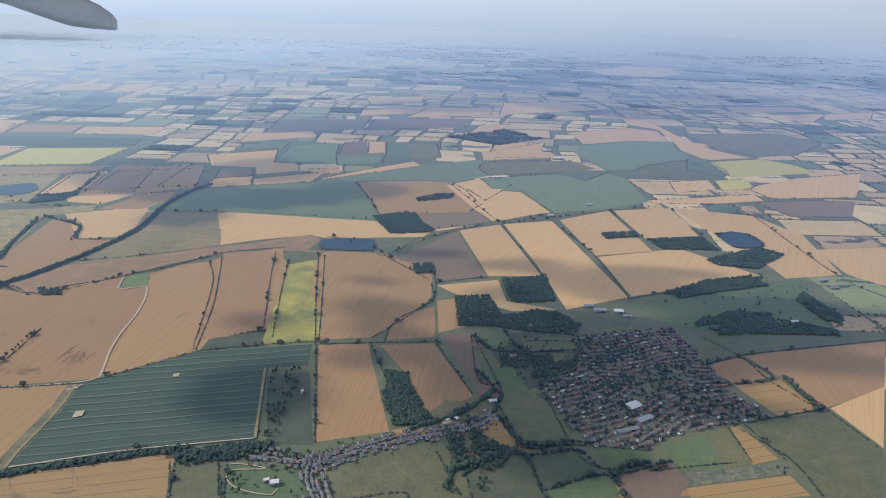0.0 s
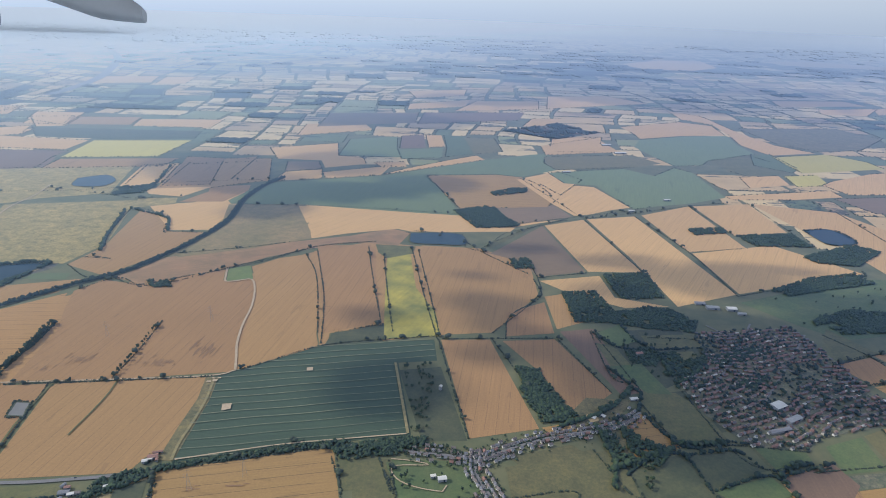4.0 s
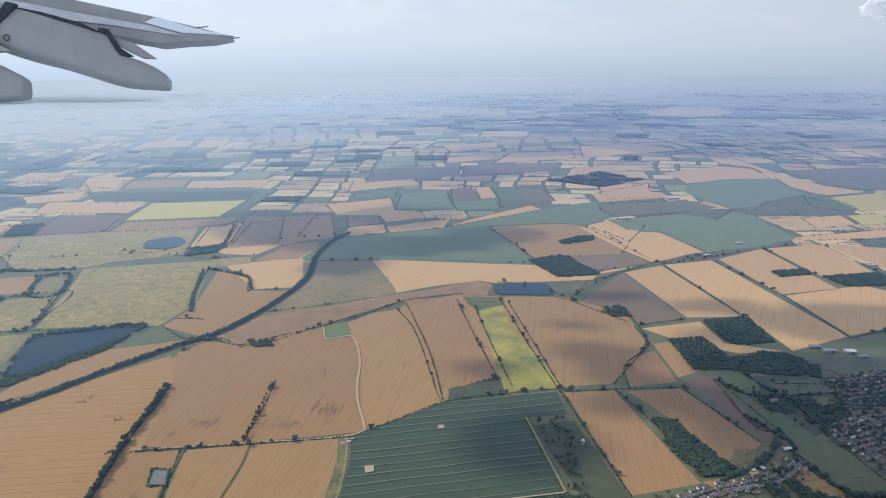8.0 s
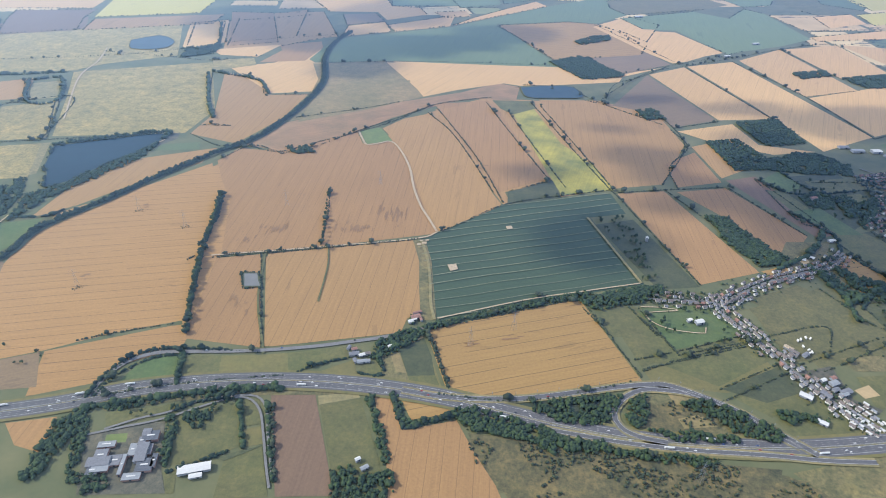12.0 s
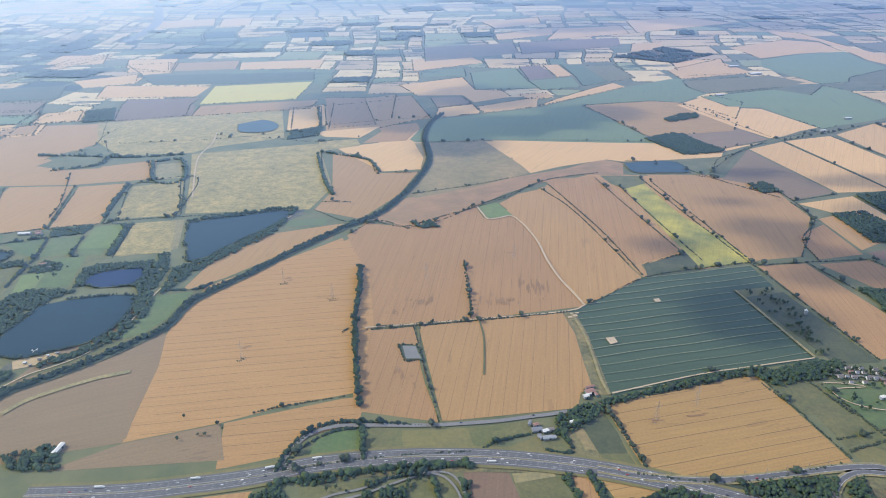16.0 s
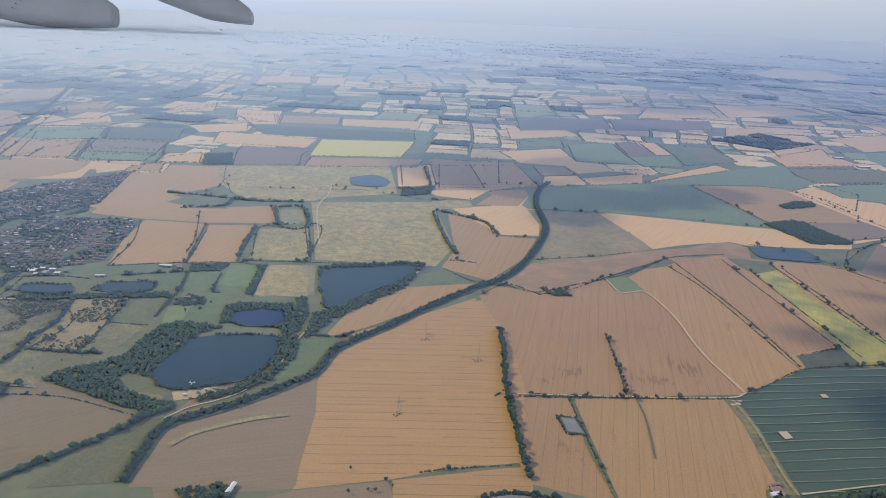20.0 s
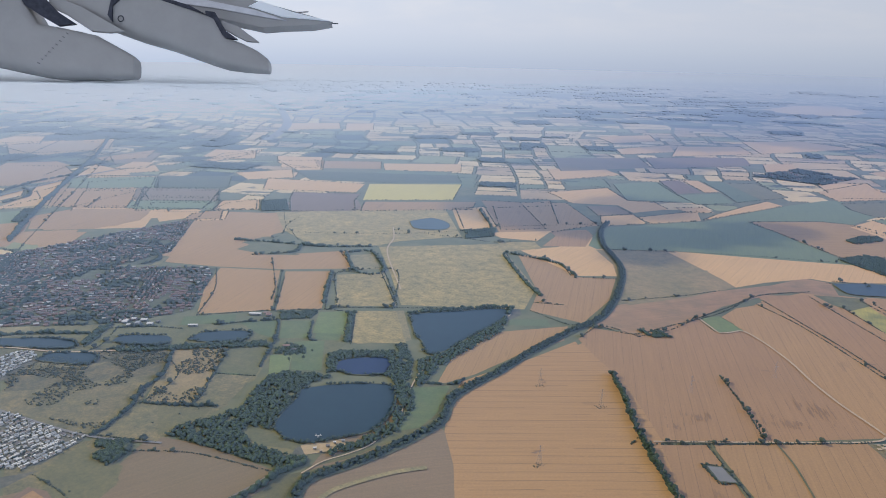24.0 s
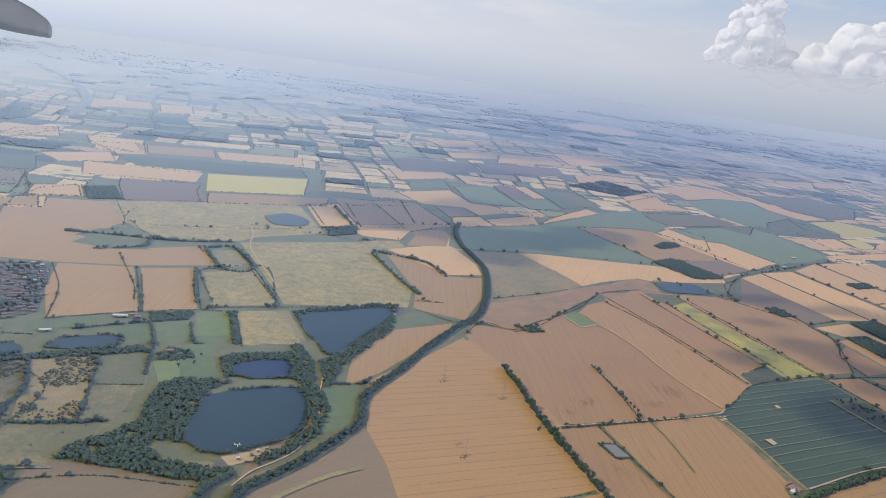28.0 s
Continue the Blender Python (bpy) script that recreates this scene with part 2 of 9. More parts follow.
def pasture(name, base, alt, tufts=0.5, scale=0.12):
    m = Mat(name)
    c = m.mix(m.math("MULTIPLY", m.math("SUBTRACT", m.noise(scale, 5, 0.65), 0.3), 2.0), base, alt)
    c = m.mix(tufts, c, m.ramp(m.noise(1.4, 6, 0.75), [(0.3, (0.48, 0.52, 0.45)), (0.7, (1.4, 1.33, 1.25))]), "MULTIPLY")
    c = m.mix(tufts, c, m.ramp(m.noise(0.32, 6, 0.7), [(0.34, (0.62, 0.68, 0.62)), (0.52, (1.0, 1.0, 1.0)), (0.68, (1.35, 1.26, 1.12))]), "MULTIPLY")
    c = m.mix(m.math("MULTIPLY", m.math("GREATER_THAN", m.noise(0.5, 6, 0.7), 0.64), 0.4 * tufts), c, (0.05, 0.065, 0.025))
    m.colour(m.tone(c, 0.16))
    return m.m


WHEAT, WHEAT_B = (0.42, 0.252, 0.088), (0.35, 0.203, 0.073)
MATS = {
    "wheat": crop("ripe_wheat", WHEAT, WHEAT_B, 82, line=0.6),
    "wheat_main": crop("ripe_wheat_tramlines", (0.429, 0.248, 0.084), (0.375, 0.217, 0.073), 9, spacing=2.5, line=0.25, width=0.05),
    "wheat_red": crop("stubble_reddish", (0.375, 0.217, 0.080), (0.298, 0.174, 0.063), 84, spacing=2.4, line=0.6),
    "wheat_gold": crop("golden_barley", (0.385, 0.237, 0.071), (0.324, 0.194, 0.059), 14, spacing=2.6, line=0.25),
    "stubble_dark": crop("brown_stubble", (0.225, 0.155, 0.072), (0.17, 0.135, 0.056), 40, spacing=0, patch=0.9),
    "lodged": crop("flattened_wheat", (0.282, 0.167, 0.070), (0.317, 0.189, 0.079), 84, spacing=0, patch=1.2),
    "pale": crop("pale_stubble", (0.641, 0.407, 0.166), (0.567, 0.348, 0.137), 60, spacing=3.4, line=0.75),
    "yellow": crop("yellow_flowering_crop", (0.52, 0.43, 0.07), (0.15, 0.18, 0.055), 68, spacing=0.9, line=0.8, patch=1.5, spread=0.11),
    "yellow_pale": crop("fading_yellow_crop", (0.56, 0.47, 0.11), (0.46, 0.40, 0.10), 80, spacing=0),
    "plough": crop("ploughed_grey_soil", (0.251, 0.170, 0.084), (0.199, 0.148, 0.072), 20, spacing=0.7, line=0.85, patch=1.1),
    "plough_red": crop("ploughed_reddish_soil", (0.223, 0.143, 0.079), (0.174, 0.113, 0.066), 84, spacing=0.7, line=0.8),
    "earth": crop("bare_earthworks", (0.40, 0.235, 0.105), (0.25, 0.175, 0.075), 25, spacing=0, patch=1.5, spread=0.12),
    "green_dark": crop("blue_green_crop", (0.121, 0.154, 0.057), (0.149, 0.176, 0.066), 75, spacing=2.4, line=0.8, patch=0.7),
    "green_mid": crop("mid_green_grass", (0.183, 0.224, 0.094), (0.142, 0.196, 0.083), 75, spacing=0),
    "stripe": crop("young_green_crop", (0.070, 0.100, 0.042), (0.092, 0.124, 0.052), 12.4, spacing=0.45, line=0.75, width=0.3),
    "grass": pasture("pasture_grass", (0.124, 0.129, 0.036), (0.167, 0.148, 0.051)),
    "grass_pale": pasture("mown_pale_grass", (0.175, 0.162, 0.046), (0.216, 0.178, 0.060), 0.35),
    "strip": pasture("pale_dusty_strip", (0.25, 0.25, 0.17), (0.18, 0.195, 0.125), 0.3),
    "grass_dark": pasture("lush_dark_grass", (0.076, 0.087, 0.031), (0.111, 0.109, 0.041)),
    "lawn": pasture("parkland_lawn", (0.104, 0.149, 0.040), (0.144, 0.162, 0.052), 0.4),
    "lawn_bright": pasture("bright_meadow", (0.144, 0.194, 0.048), (0.180, 0.202, 0.066), 0.35),
    "meadow": pasture("dry_meadow", (0.162, 0.144, 0.050), (0.123, 0.120, 0.039), 0.6, 0.08),
    "rough": pasture("rough_dry_grassland", (0.217, 0.176, 0.075), (0.135, 0.135, 0.049), 0.9, 0.11),
    "rough_dry": pasture("dry_olive_grassland", (0.42, 0.325, 0.115), (0.235, 0.20, 0.072), 0.9, 0.06),
    "rough_pale": pasture("bleached_grassland", (0.32, 0.26, 0.115), (0.21, 0.195, 0.085), 0.6),
    "rough_brown": pasture("brown_fallow", (0.33, 0.24, 0.105), (0.185, 0.17, 0.062), 0.5, 0.05),
    "scrub": pasture("scrubby_ground", (0.199, 0.155, 0.060), (0.058, 0.071, 0.028), 1.0, 0.22),
    # the shade under trees is put into this dark colour
    "wood_floor": pasture("shade_tinted_wood_floor", (0.045, 0.059, 0.031), (0.072, 0.077, 0.039), 0.8),
    "allot": pasture("garden_plots", (0.117, 0.135, 0.066), (0.234, 0.198, 0.133), 1.0, 0.5),
    "sand": pasture("pale_arena_sand", (0.50, 0.37, 0.19), (0.42, 0.31, 0.16), 0.25, 0.3),
    "yard": pasture("paved_yard_and_gravel", (0.155, 0.141, 0.095), (0.101, 0.098, 0.062), 0.8, 0.4),
}


def plain(name, base, rough=0.8, metal=0.0, vary=0.2, grain=3.0, haze_coat=True):
    m = Mat(name, rough, metal, haze_coat)
    c = m.ramp(m.noise(grain, 5, 0.65), [(0.3, tuple(v * (1 - vary) for v in base)), (0.7, tuple(min(1, v * (1 + vary)) for v in base))])
    m.colour(c)
    return m


def leaves(name, dark, light, scale=1.1):
    m = Mat(name, 0.85)
    c = m.ramp(m.noise(scale, 6, 0.75), [(0.3, dark), (0.72, light)])
    c = m.tone(c, 0.6, "island")
    m.colour(c)
    m.bump(m.noise(3.5, 4, 0.7), 0.9, 0.12)
    return m.m


LEAF = leaves("broadleaf_foliage", (0.026, 0.044, 0.010), (0.070, 0.098, 0.024))
LEAF_DARK = leaves("dark_foliage", (0.016, 0.028, 0.009), (0.050, 0.070, 0.020))
LEAF_DRY = leaves("dusty_hedge_foliage", (0.030, 0.042, 0.014), (0.085, 0.095, 0.034))
BARK = plain("bark", (0.10, 0.075, 0.05)).m
TARMAC = plain("worn_tarmac", (0.125, 0.118, 0.112), 0.85, vary=0.14, grain=0.8).m
TARMAC_OLD = plain("pale_old_tarmac", (0.20, 0.19, 0.175), 0.9, vary=0.15).m
CHALK = plain("pale_chalk_track", (0.46, 0.36, 0.235), 0.95, vary=0.25).m
PAINT = plain("white_road_paint", (0.6, 0.6, 0.58), 0.7, vary=0.08).m
STEEL = plain("galvanised_steel", (0.35, 0.36, 0.37), 0.45, 0.7).m
BRICK = plain("red_brick", (0.33, 0.21, 0.16), grain=6).m
RENDER_WHITE = plain("pale_render", (0.72, 0.69, 0.62), grain=4).m
TILE_RED = plain("red_roof_tiles", (0.30, 0.165, 0.115), grain=5, vary=0.35).m
TILE_BROWN = plain("brown_roof_tiles", (0.19, 0.16, 0.135), grain=5, vary=0.35).m
SLATE = plain("grey_slates", (0.20, 0.20, 0.21), 0.6, grain=5, vary=0.25).m
SHEET = plain("white_roof_sheeting", (0.64, 0.63, 0.60), 0.5, vary=0.06).m
SHEET_GREY = plain("grey_roof_sheeting", (0.29, 0.30, 0.31), 0.5, vary=0.15).m
GLASS_DARK = plain("dark_window_glass", (0.03, 0.035, 0.04), 0.15, vary=0.1).m
TYRE = plain("tyre_rubber", (0.02, 0.02, 0.02), 0.9).m
CAR_PAINT = [plain(n, c, 0.3, vary=0.04).m for n, c in (
    ("white_car_paint", (0.78, 0.78, 0.77)), ("silver_car_paint", (0.48, 0.49, 0.5)), ("black_car_paint", (0.03, 0.03, 0.035)),
    ("red_car_paint", (0.42, 0.05, 0.04)), ("blue_car_paint", (0.06, 0.10, 0.26)))]


def water_mat(name, deep):
    m = Mat(name, 0.22)
    m.colour(m.ramp(m.noise(0.12, 4), [(0.3, deep), (0.7, tuple(v * 1.5 for v in deep))]))
    m.b.inputs["Specular IOR Level"].default_value = 0.04
    m.bump(m.noise(4.0, 4), 0.25, 0.02)
    return m.m


WATER = water_mat("lake_water", (0.008, 0.022, 0.026))
WATER_DARK = water_mat("deep_pond_water", (0.004, 0.012, 0.05))
WATER_SILT = water_mat("silty_water", (0.17, 0.165, 0.15))
WATER_PALE = water_mat("reservoir_water", (0.022, 0.042, 0.046))

# ---------------------------------------------------------------- building helpers


def mesh_from(name, bm):
    me = bpy.data.meshes.new(name)
    bm.to_mesh(me)
    bm.free()
    return me


def part(name, bm, material, parent, label=""):
    """Links a bmesh as one mesh object under parent."""
    me = mesh_from(name, bm)
    me.materials.append(material)
    ob = new(name, me)
    ob.parent = parent
    return tagged(ob, label)


def thing(name, label, category, group="", kind=""):
    return tagged(new(name), label, category, group, kind)


def sheet(name, pts, z, material):
    """A flat piece of ground with the outline pts."""
    bm = bmesh.new()
    f = bm.faces.new([bm.verts.new((x, y, z)) for x, y in pts])
    bmesh.ops.triangulate(bm, faces=bm.faces[:])
    for f in bm.faces:
        f.normal_update()
        if f.normal.z < 0:
            f.normal_flip()
    me = mesh_from(name, bm)
    me.materials.append(material)
    return new(name, me)


def inside(x, y, pts):
    hit = False
    for (x0, y0), (x1, y1) in zip(pts, pts[1:] + pts[:1]):
        if (y0 > y) != (y1 > y) and x < (x1 - x0) * (y - y0) / (y1 - y0) + x0:
            hit = not hit
    return hit


def smooth_line(pts, step):
    """A rounded line through pts, with a point about every step."""
    p = [Vector(q) for q in pts]
    p = [2 * p[0] - p[1]] + p + [2 * p[-1] - p[-2]]
    out = []
    for a, b, c, d in zip(p, p[1:], p[2:], p[3:]):
        n = max(1, round((c - b).length / step))
        for i in range(n):
            s = i / n
            out.append(0.5 * (2 * b + (c - a) * s + (2 * a - 5 * b + 4 * c - d) * s * s + (3 * b - a - 3 * c + d) * s ** 3))
    return out + [p[-2]]


def ribbon_bm(line, lo, hi, z, thick=0.0):
    """A strip that follows line, from lo to hi to its left."""
    bm = bmesh.new()
    rows = []
    for i, q in enumerate(line):
        d = (line[min(i + 1, len(line) - 1)] - line[max(i - 1, 0)]).normalized()
        nrm = Vector((-d.y, d.x))
        rows.append([bm.verts.new((*(q + nrm * s), z)) for s in (lo, hi)])
    for a, b in zip(rows, rows[1:]):
        bm.faces.new((a[0], b[0], b[1], a[1]))
    for f in bm.faces:
        f.normal_update()
        if f.normal.z < 0:
            f.normal_flip()
    if thick:
        bmesh.ops.recalc_face_normals(bm, faces=bm.faces[:])
        up = bmesh.ops.extrude_face_region(bm, geom=bm.faces[:])["geom"]
        bmesh.ops.translate(bm, verts=[v for v in up if isinstance(v, bmesh.types.BMVert)], vec=(0, 0, thick))
    return bm


def lump_template(sub):
    bm = bmesh.new()
    bmesh.ops.create_icosphere(bm, subdivisions=sub, radius=1)
    v = np.array([q.co for q in bm.verts])
    f = np.array([[q.index for q in g.verts] for g in bm.faces])
    bm.free()
    return v, f


LUMPS = {1: lump_template(1), 2: lump_template(2)}
rng = np.random.default_rng(5)


def lumps_mesh(name, places, material, sub=1, rough=0.28, flat=0.85):
    """Many uneven leafy clumps, places being rows of x, y, z, radius, joined into one mesh."""
    tv, tf = LUMPS[sub]
    p = np.asarray(places, float)
    k, nv = len(p), len(tv)
    r = p[:, 3, None, None] * (1 + rough * rng.uniform(-1, 1, (k, nv, 1)))
    squash = np.stack([rng.uniform(0.8, 1.25, k), rng.uniform(0.8, 1.25, k), rng.uniform(0.75, 1.15, k) * flat], -1)
    turn = rng.uniform(0, 6.28, k)
    c, s = np.cos(turn)[:, None], np.sin(turn)[:, None]
    v = tv[None] * r * squash[:, None]
    v = np.stack([v[..., 0] * c - v[..., 1] * s, v[..., 0] * s + v[..., 1] * c, v[..., 2]], -1) + p[:, None, :3]
    f = (tf[None] + (np.arange(k) * nv)[:, None, None]).reshape(-1, 3)
    me = bpy.data.meshes.new(name)
    me.vertices.add(k * nv)
    me.vertices.foreach_set("co", v.ravel())
    me.loops.add(f.size)
    me.loops.foreach_set("vertex_index", f.ravel().astype(np.int32))
    me.polygons.add(len(f))
    me.polygons.foreach_set("loop_start", np.arange(0, f.size, 3, dtype=np.int32))
    me.update(calc_edges=True)
    me.materials.append(material)
    return me


def along(pts, step, jitter):
    for q in smooth_line(pts, step):
        yield q.x + rng.normal(0, jitter), q.y + rng.normal(0, jitter)


def hedge(pts, height=0.23, width=0.18, trees=0.04, material=None):
    """A hedgerow of many bushes, with some taller trees in it."""
    step = 0.45 if min(y for _, y in pts) < 200 else 0.9
    rows = []
    for x, y in along(pts, step, width * 0.3):
        if rng.random() < 0.14:
            continue
        h = height * rng.uniform(0.6, 1.3)
        rows.append((x, y, h * 0.55, max(width, h) * rng.uniform(0.75, 1.1)))
        if rng.random() < trees * step / 0.45:
            t = rng.uniform(0.5, 0.95)
            rows += [(x + rng.normal(0, t * 0.3), y + rng.normal(0, t * 0.3), t * rng.uniform(0.6, 1.25), t * rng.uniform(0.4, 0.7)) for _ in range(4)]
    return tagged(new("hedgerow", lumps_mesh("hedgerow", rows, material or LEAF_DRY, 1)),
                  "green field hedgerow with scattered hedge trees", "hedge", kind="stuff")


def wood(pts, height=1.0, label="dense dark green broadleaf wood between fields", material=None):
    """A stand of trees that fills the outline pts."""
    xs, ys = [q[0] for q in pts], [q[1] for q in pts]
    area = 0.5 * abs(sum(x0 * y1 - x1 * y0 for (x0, y0), (x1, y1) in zip(pts, pts[1:] + pts[:1])))
    gap = max(0.5, math.sqrt(area / 2100))
    rows = []
    for _ in range(int((max(xs) - min(xs)) * (max(ys) - min(ys)) / gap ** 2 * 1.25)):
        x, y = rng.uniform(min(xs), max(xs)), rng.uniform(min(ys), max(ys))
        if not inside(x, y, pts):
            continue
        # clumps of tall crowns among lower growth, with gaps
        tall = noise.noise(Vector((x * 0.35, y * 0.35, 5.0)))
        if tall < -0.42:
            continue
        h = height * rng.uniform(0.45, 0.85) * (1.0 + 0.45 * tall)
        r = max(0.34, gap * 0.66) * rng.choice((0.55, 0.8, 1.0, 1.35)) * rng.uniform(0.85, 1.15)
        rows.append((x, y, h * 0.6, r))
        if gap < 1.2:
            rows += [(x + rng.normal(0, r * 0.5), y + rng.normal(0, r * 0.5), h * 0.6 + r * 0.55, r * rng.uniform(0.4, 0.65))]
    if not rows:
        return None
    return tagged(new("woodland", lumps_mesh("woodland", rows, material or LEAF, 1)), label, "wood", kind="stuff")


# ---------------------------------------------------------------- the land
bm = bmesh.new()
ring = [bm.verts.new((-93 + 4780 * math.cos(a), 4780 * math.sin(a), 0)) for a in np.linspace(0, 2 * math.pi, 96, endpoint=False)]
bm.faces.new(ring)
land = new("ground", mesh_from("ground", bm))
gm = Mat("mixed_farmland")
near_c = gm.mix(gm.math("MULTIPLY", gm.math("SUBTRACT", gm.noise(0.12, 6, 0.65), 0.3), 2.2), (0.10, 0.115, 0.04), (0.19, 0.175, 0.07))
far_n = gm.noise(0.006, 7, 0.72, (0.1, 0.6, 1.6))
far_c = gm.ramp(far_n, [(0.40, (0.045, 0.060, 0.030)), (0.50, (0.09, 0.11, 0.045)), (0.56, (0.30, 0.22, 0.11)), (0.62, (0.10, 0.12, 0.05))])
sep = gm.n.new("ShaderNodeSeparateXYZ")
gm.l.new(gm.pos.outputs["Position"], sep.inputs[0])
gm.colour(gm.mix(gm.math("GREATER_THAN", sep.outputs["Y"], 900.0), near_c, far_c))
land.data.materials.append(gm.m)
tagged(land, "wide flat farmland of grass and hedges", "ground", kind="structure")

FIELD_NAMES = {
    "wheat": ("wheat_field", "field of ripe tan wheat with drill rows"),
    "wheat_main": ("wheat_field", "large ripe wheat field with dark curved tramlines"),
    "wheat_red": ("stubble_field", "reddish brown stubble field"),
    "wheat_gold": ("barley_field", "golden barley field with dark wheel tracks"),
    "stubble_dark": ("stubble_field", "rough dark brown stubble field"),
    "sand": ("sand_arena", "pale sandy riding arena"),
    "pale": ("stubble_field", "pale straw-coloured stubble field"),
    "yellow": ("flowering_field", "narrow bright yellow-green flowering crop"),
    "yellow_pale": ("flowering_field", "pale yellow ripening crop field"),
    "plough": ("ploughed_field", "bare grey-brown ploughed field"),
    "plough_red": ("ploughed_field", "bare reddish ploughed field"),
    "earth": ("bare_ground", "bare brown earthworks beside the stream"),
    "green_dark": ("crop_field", "blue-green root crop field"),
    "green_mid": ("grass_field", "mid-green grass field"),
    "stripe": ("crop_field", "dark green crop with pale parallel strips"),
    "grass": ("pasture", "green grazed pasture"),
    "grass_pale": ("pasture", "pale mown grass field"),
    "grass_dark": ("pasture", "lush dark green pasture"),
    "lawn": ("parkland", "smooth green parkland grass"),
    "lawn_bright": ("meadow", "bright yellow-green meadow"),
    "meadow": ("meadow", "dry olive meadow with worn patches"),
    "rough": ("rough_grassland", "rough dry olive grassland"),
    "rough_dry": ("rough_grassland", "dry straw-and-olive grassland"),
    "rough_pale": ("rough_grassland", "bleached straw-coloured grassland"),
    "rough_brown": ("fallow_field", "brown fallow field"),
    "scrub": ("scrubland", "dry scrub with dark bushes"),
    "wood_floor": ("wood_floor", "ground under trees with shade in its colour"),
    "allot": ("garden_plots", "small patchwork garden plots"),
    "yard": ("yard", "grey paved yard and gravel"),
}
FIELDS = []


def field(kind, *corners):
    name, label = FIELD_NAMES[kind]
    pts = list(corners)
    FIELDS.append((kind, pts))
    return tagged(sheet(name, pts, 0.02 + 0.0001 * len(FIELDS), MATS[kind]), label, "field", kind="structure")


field("plough", (-185.6, 121.6), (-173, 110), (-169.8, 99), (-166.8, 78.1), (-176.9, 75.4), (-187.6, 71.8), (-198.1, 85.7), (-195.8, 98.2), (-192.3, 112.1))
field("wheat_red", (-137.1, 163.9), (-104.7, 181), (-102.9, 172.5), (-93.7, 174.7), (-82.7, 197.7), (-64.1, 136.3), (-79.8, 122.9), (-106.7, 116.9), (-128.3, 114.1))
field("wheat", (-82.7, 197.7), (-61.8, 212.3), (-44.2, 209.6), (-5.5, 196.6), (-4.8, 173.4), (-19.1, 148), (-33.3, 145.3), (-63.5, 135.8))
field("wheat_main", (-143, 155.4), (-137.1, 163.9), (-128.3, 114.1), (-126.6, 90.7), (-127.1, 83.5), (-129.4, 91.7), (-135, 116))
field("wheat_gold", (-83.1, 89), (-52, 98.4), (-45.6, 75.6), (-54.3, 73.7), (-68, 72.1), (-79.3, 73))
field("stripe", (-85.1, 120), (-81, 123), (-64.4, 136.5), (-34.9, 142.6), (-33.6, 132.3), (-42.9, 130.4), (-37.2, 103.2), (-49.9, 100.3), (-63.1, 97.1), (-81.1, 91.3))
field("wheat", (-118, 114.1), (-106.9, 116.3), (-104, 105.1), (-103.4, 85.8), (-112.2, 84.5))
field("wheat_red", (-128.8, 112.3), (-119.5, 113.9), (-113, 84.1), (-127.2, 86.5), (-128, 97.4))
field("grass_pale", (-90.8, 82.4), (-83.5, 87.3), (-80.2, 74.3), (-90.6, 76.2))
field("grass", (-47.9, 96), (-41, 95.8), (-37.3, 82.3), (-44.8, 79))
field("lawn", (-40.3, 95.8), (-23.9, 96.5), (-23.2, 85.2), (-37.1, 82.2))
field("grass_pale", (-44.7, 78.4), (-22.5, 84.9), (-20.7, 76.3), (-32, 73), (-43.8, 75))
field("grass", (-31.6, 72.3), (-20.2, 76), (-17.9, 71.1), (-26.7, 67.7))
field("grass", (-26.5, 66.9), (-15.6, 69.9), (-12.9, 63.9), (-24.5, 62.9))
field("meadow", (-15.9, 97.5), (3.9, 102.4), (6.5, 86.6), (-12.6, 78.1), (-15.7, 88.1))
field("wheat_gold", (7, 112.4), (15.9, 115.3), (18.1, 104.5), (10.9, 101.6))
field("grass", (17.6, 123.7), (26.8, 120.1), (26.6, 106.7), (17.7, 104.5), (15.9, 115.3))
field("wheat_gold", (6.2, 83.6), (10.5, 87.3), (18.2, 89.4), (25.7, 88.7), (16.2, 74.9), (13.5, 78.5), (8.4, 77.1), (1.9, 73.1), (-1.5, 73.5))
field("rough", (-76.4, 64.8), (-64.9, 63.1), (-48.8, 59.7), (-35.7, 56.8), (-25.9, 55.8), (-29.4, 53.7), (-72.3, 54.1))
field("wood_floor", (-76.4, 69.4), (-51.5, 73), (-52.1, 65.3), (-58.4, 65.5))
field("rough", (-50.5, 68.7), (-44.7, 73), (-34.2, 69.3), (-28.1, 63), (-47.8, 64.1))
field("wheat_red", (-148.8, 66.9), (-141.4, 68.2), (-140.3, 61.2), (-145.1, 62.7))
field("wheat_main", (-174.2, 128.6), (-168.1, 134.6), (-155.1, 146.2), (-143, 158.6), (-136, 139.8), (-134.4, 116.1), (-128.5, 91.8), (-141, 87.9), (-151.2, 83.3), (-166.8, 78.1), (-169.8, 99), (-173, 110))
field("wheat_main", (-150.9, 83.1), (-131.2, 89.9), (-128.2, 90.5), (-127.1, 84), (-135.2, 80.1), (-138.2, 75.6), (-148.6, 72.4))
field("plough", (-173, 110), (-169.8, 99), (-166.8, 78.1), (-177.2, 77.2), (-192.6, 78.4), (-193.8, 88.7), (-184.5, 98.5))
field("plough", (-166.7, 77.9), (-151.6, 82.9), (-147.9, 74.5), (-176.3, 71.5))
field("wheat_red", (-142, 160.2), (-137.9, 169), (-126.6, 166.3), (-114.9, 171.5), (-104.7, 181), (-102.3, 172.5), (-94.8, 173.7), (-89.4, 149.2), (-80.5, 123.3), (-106.7, 116.9), (-128.3, 114.1), (-132.3, 137.1), (-137.8, 149.1))
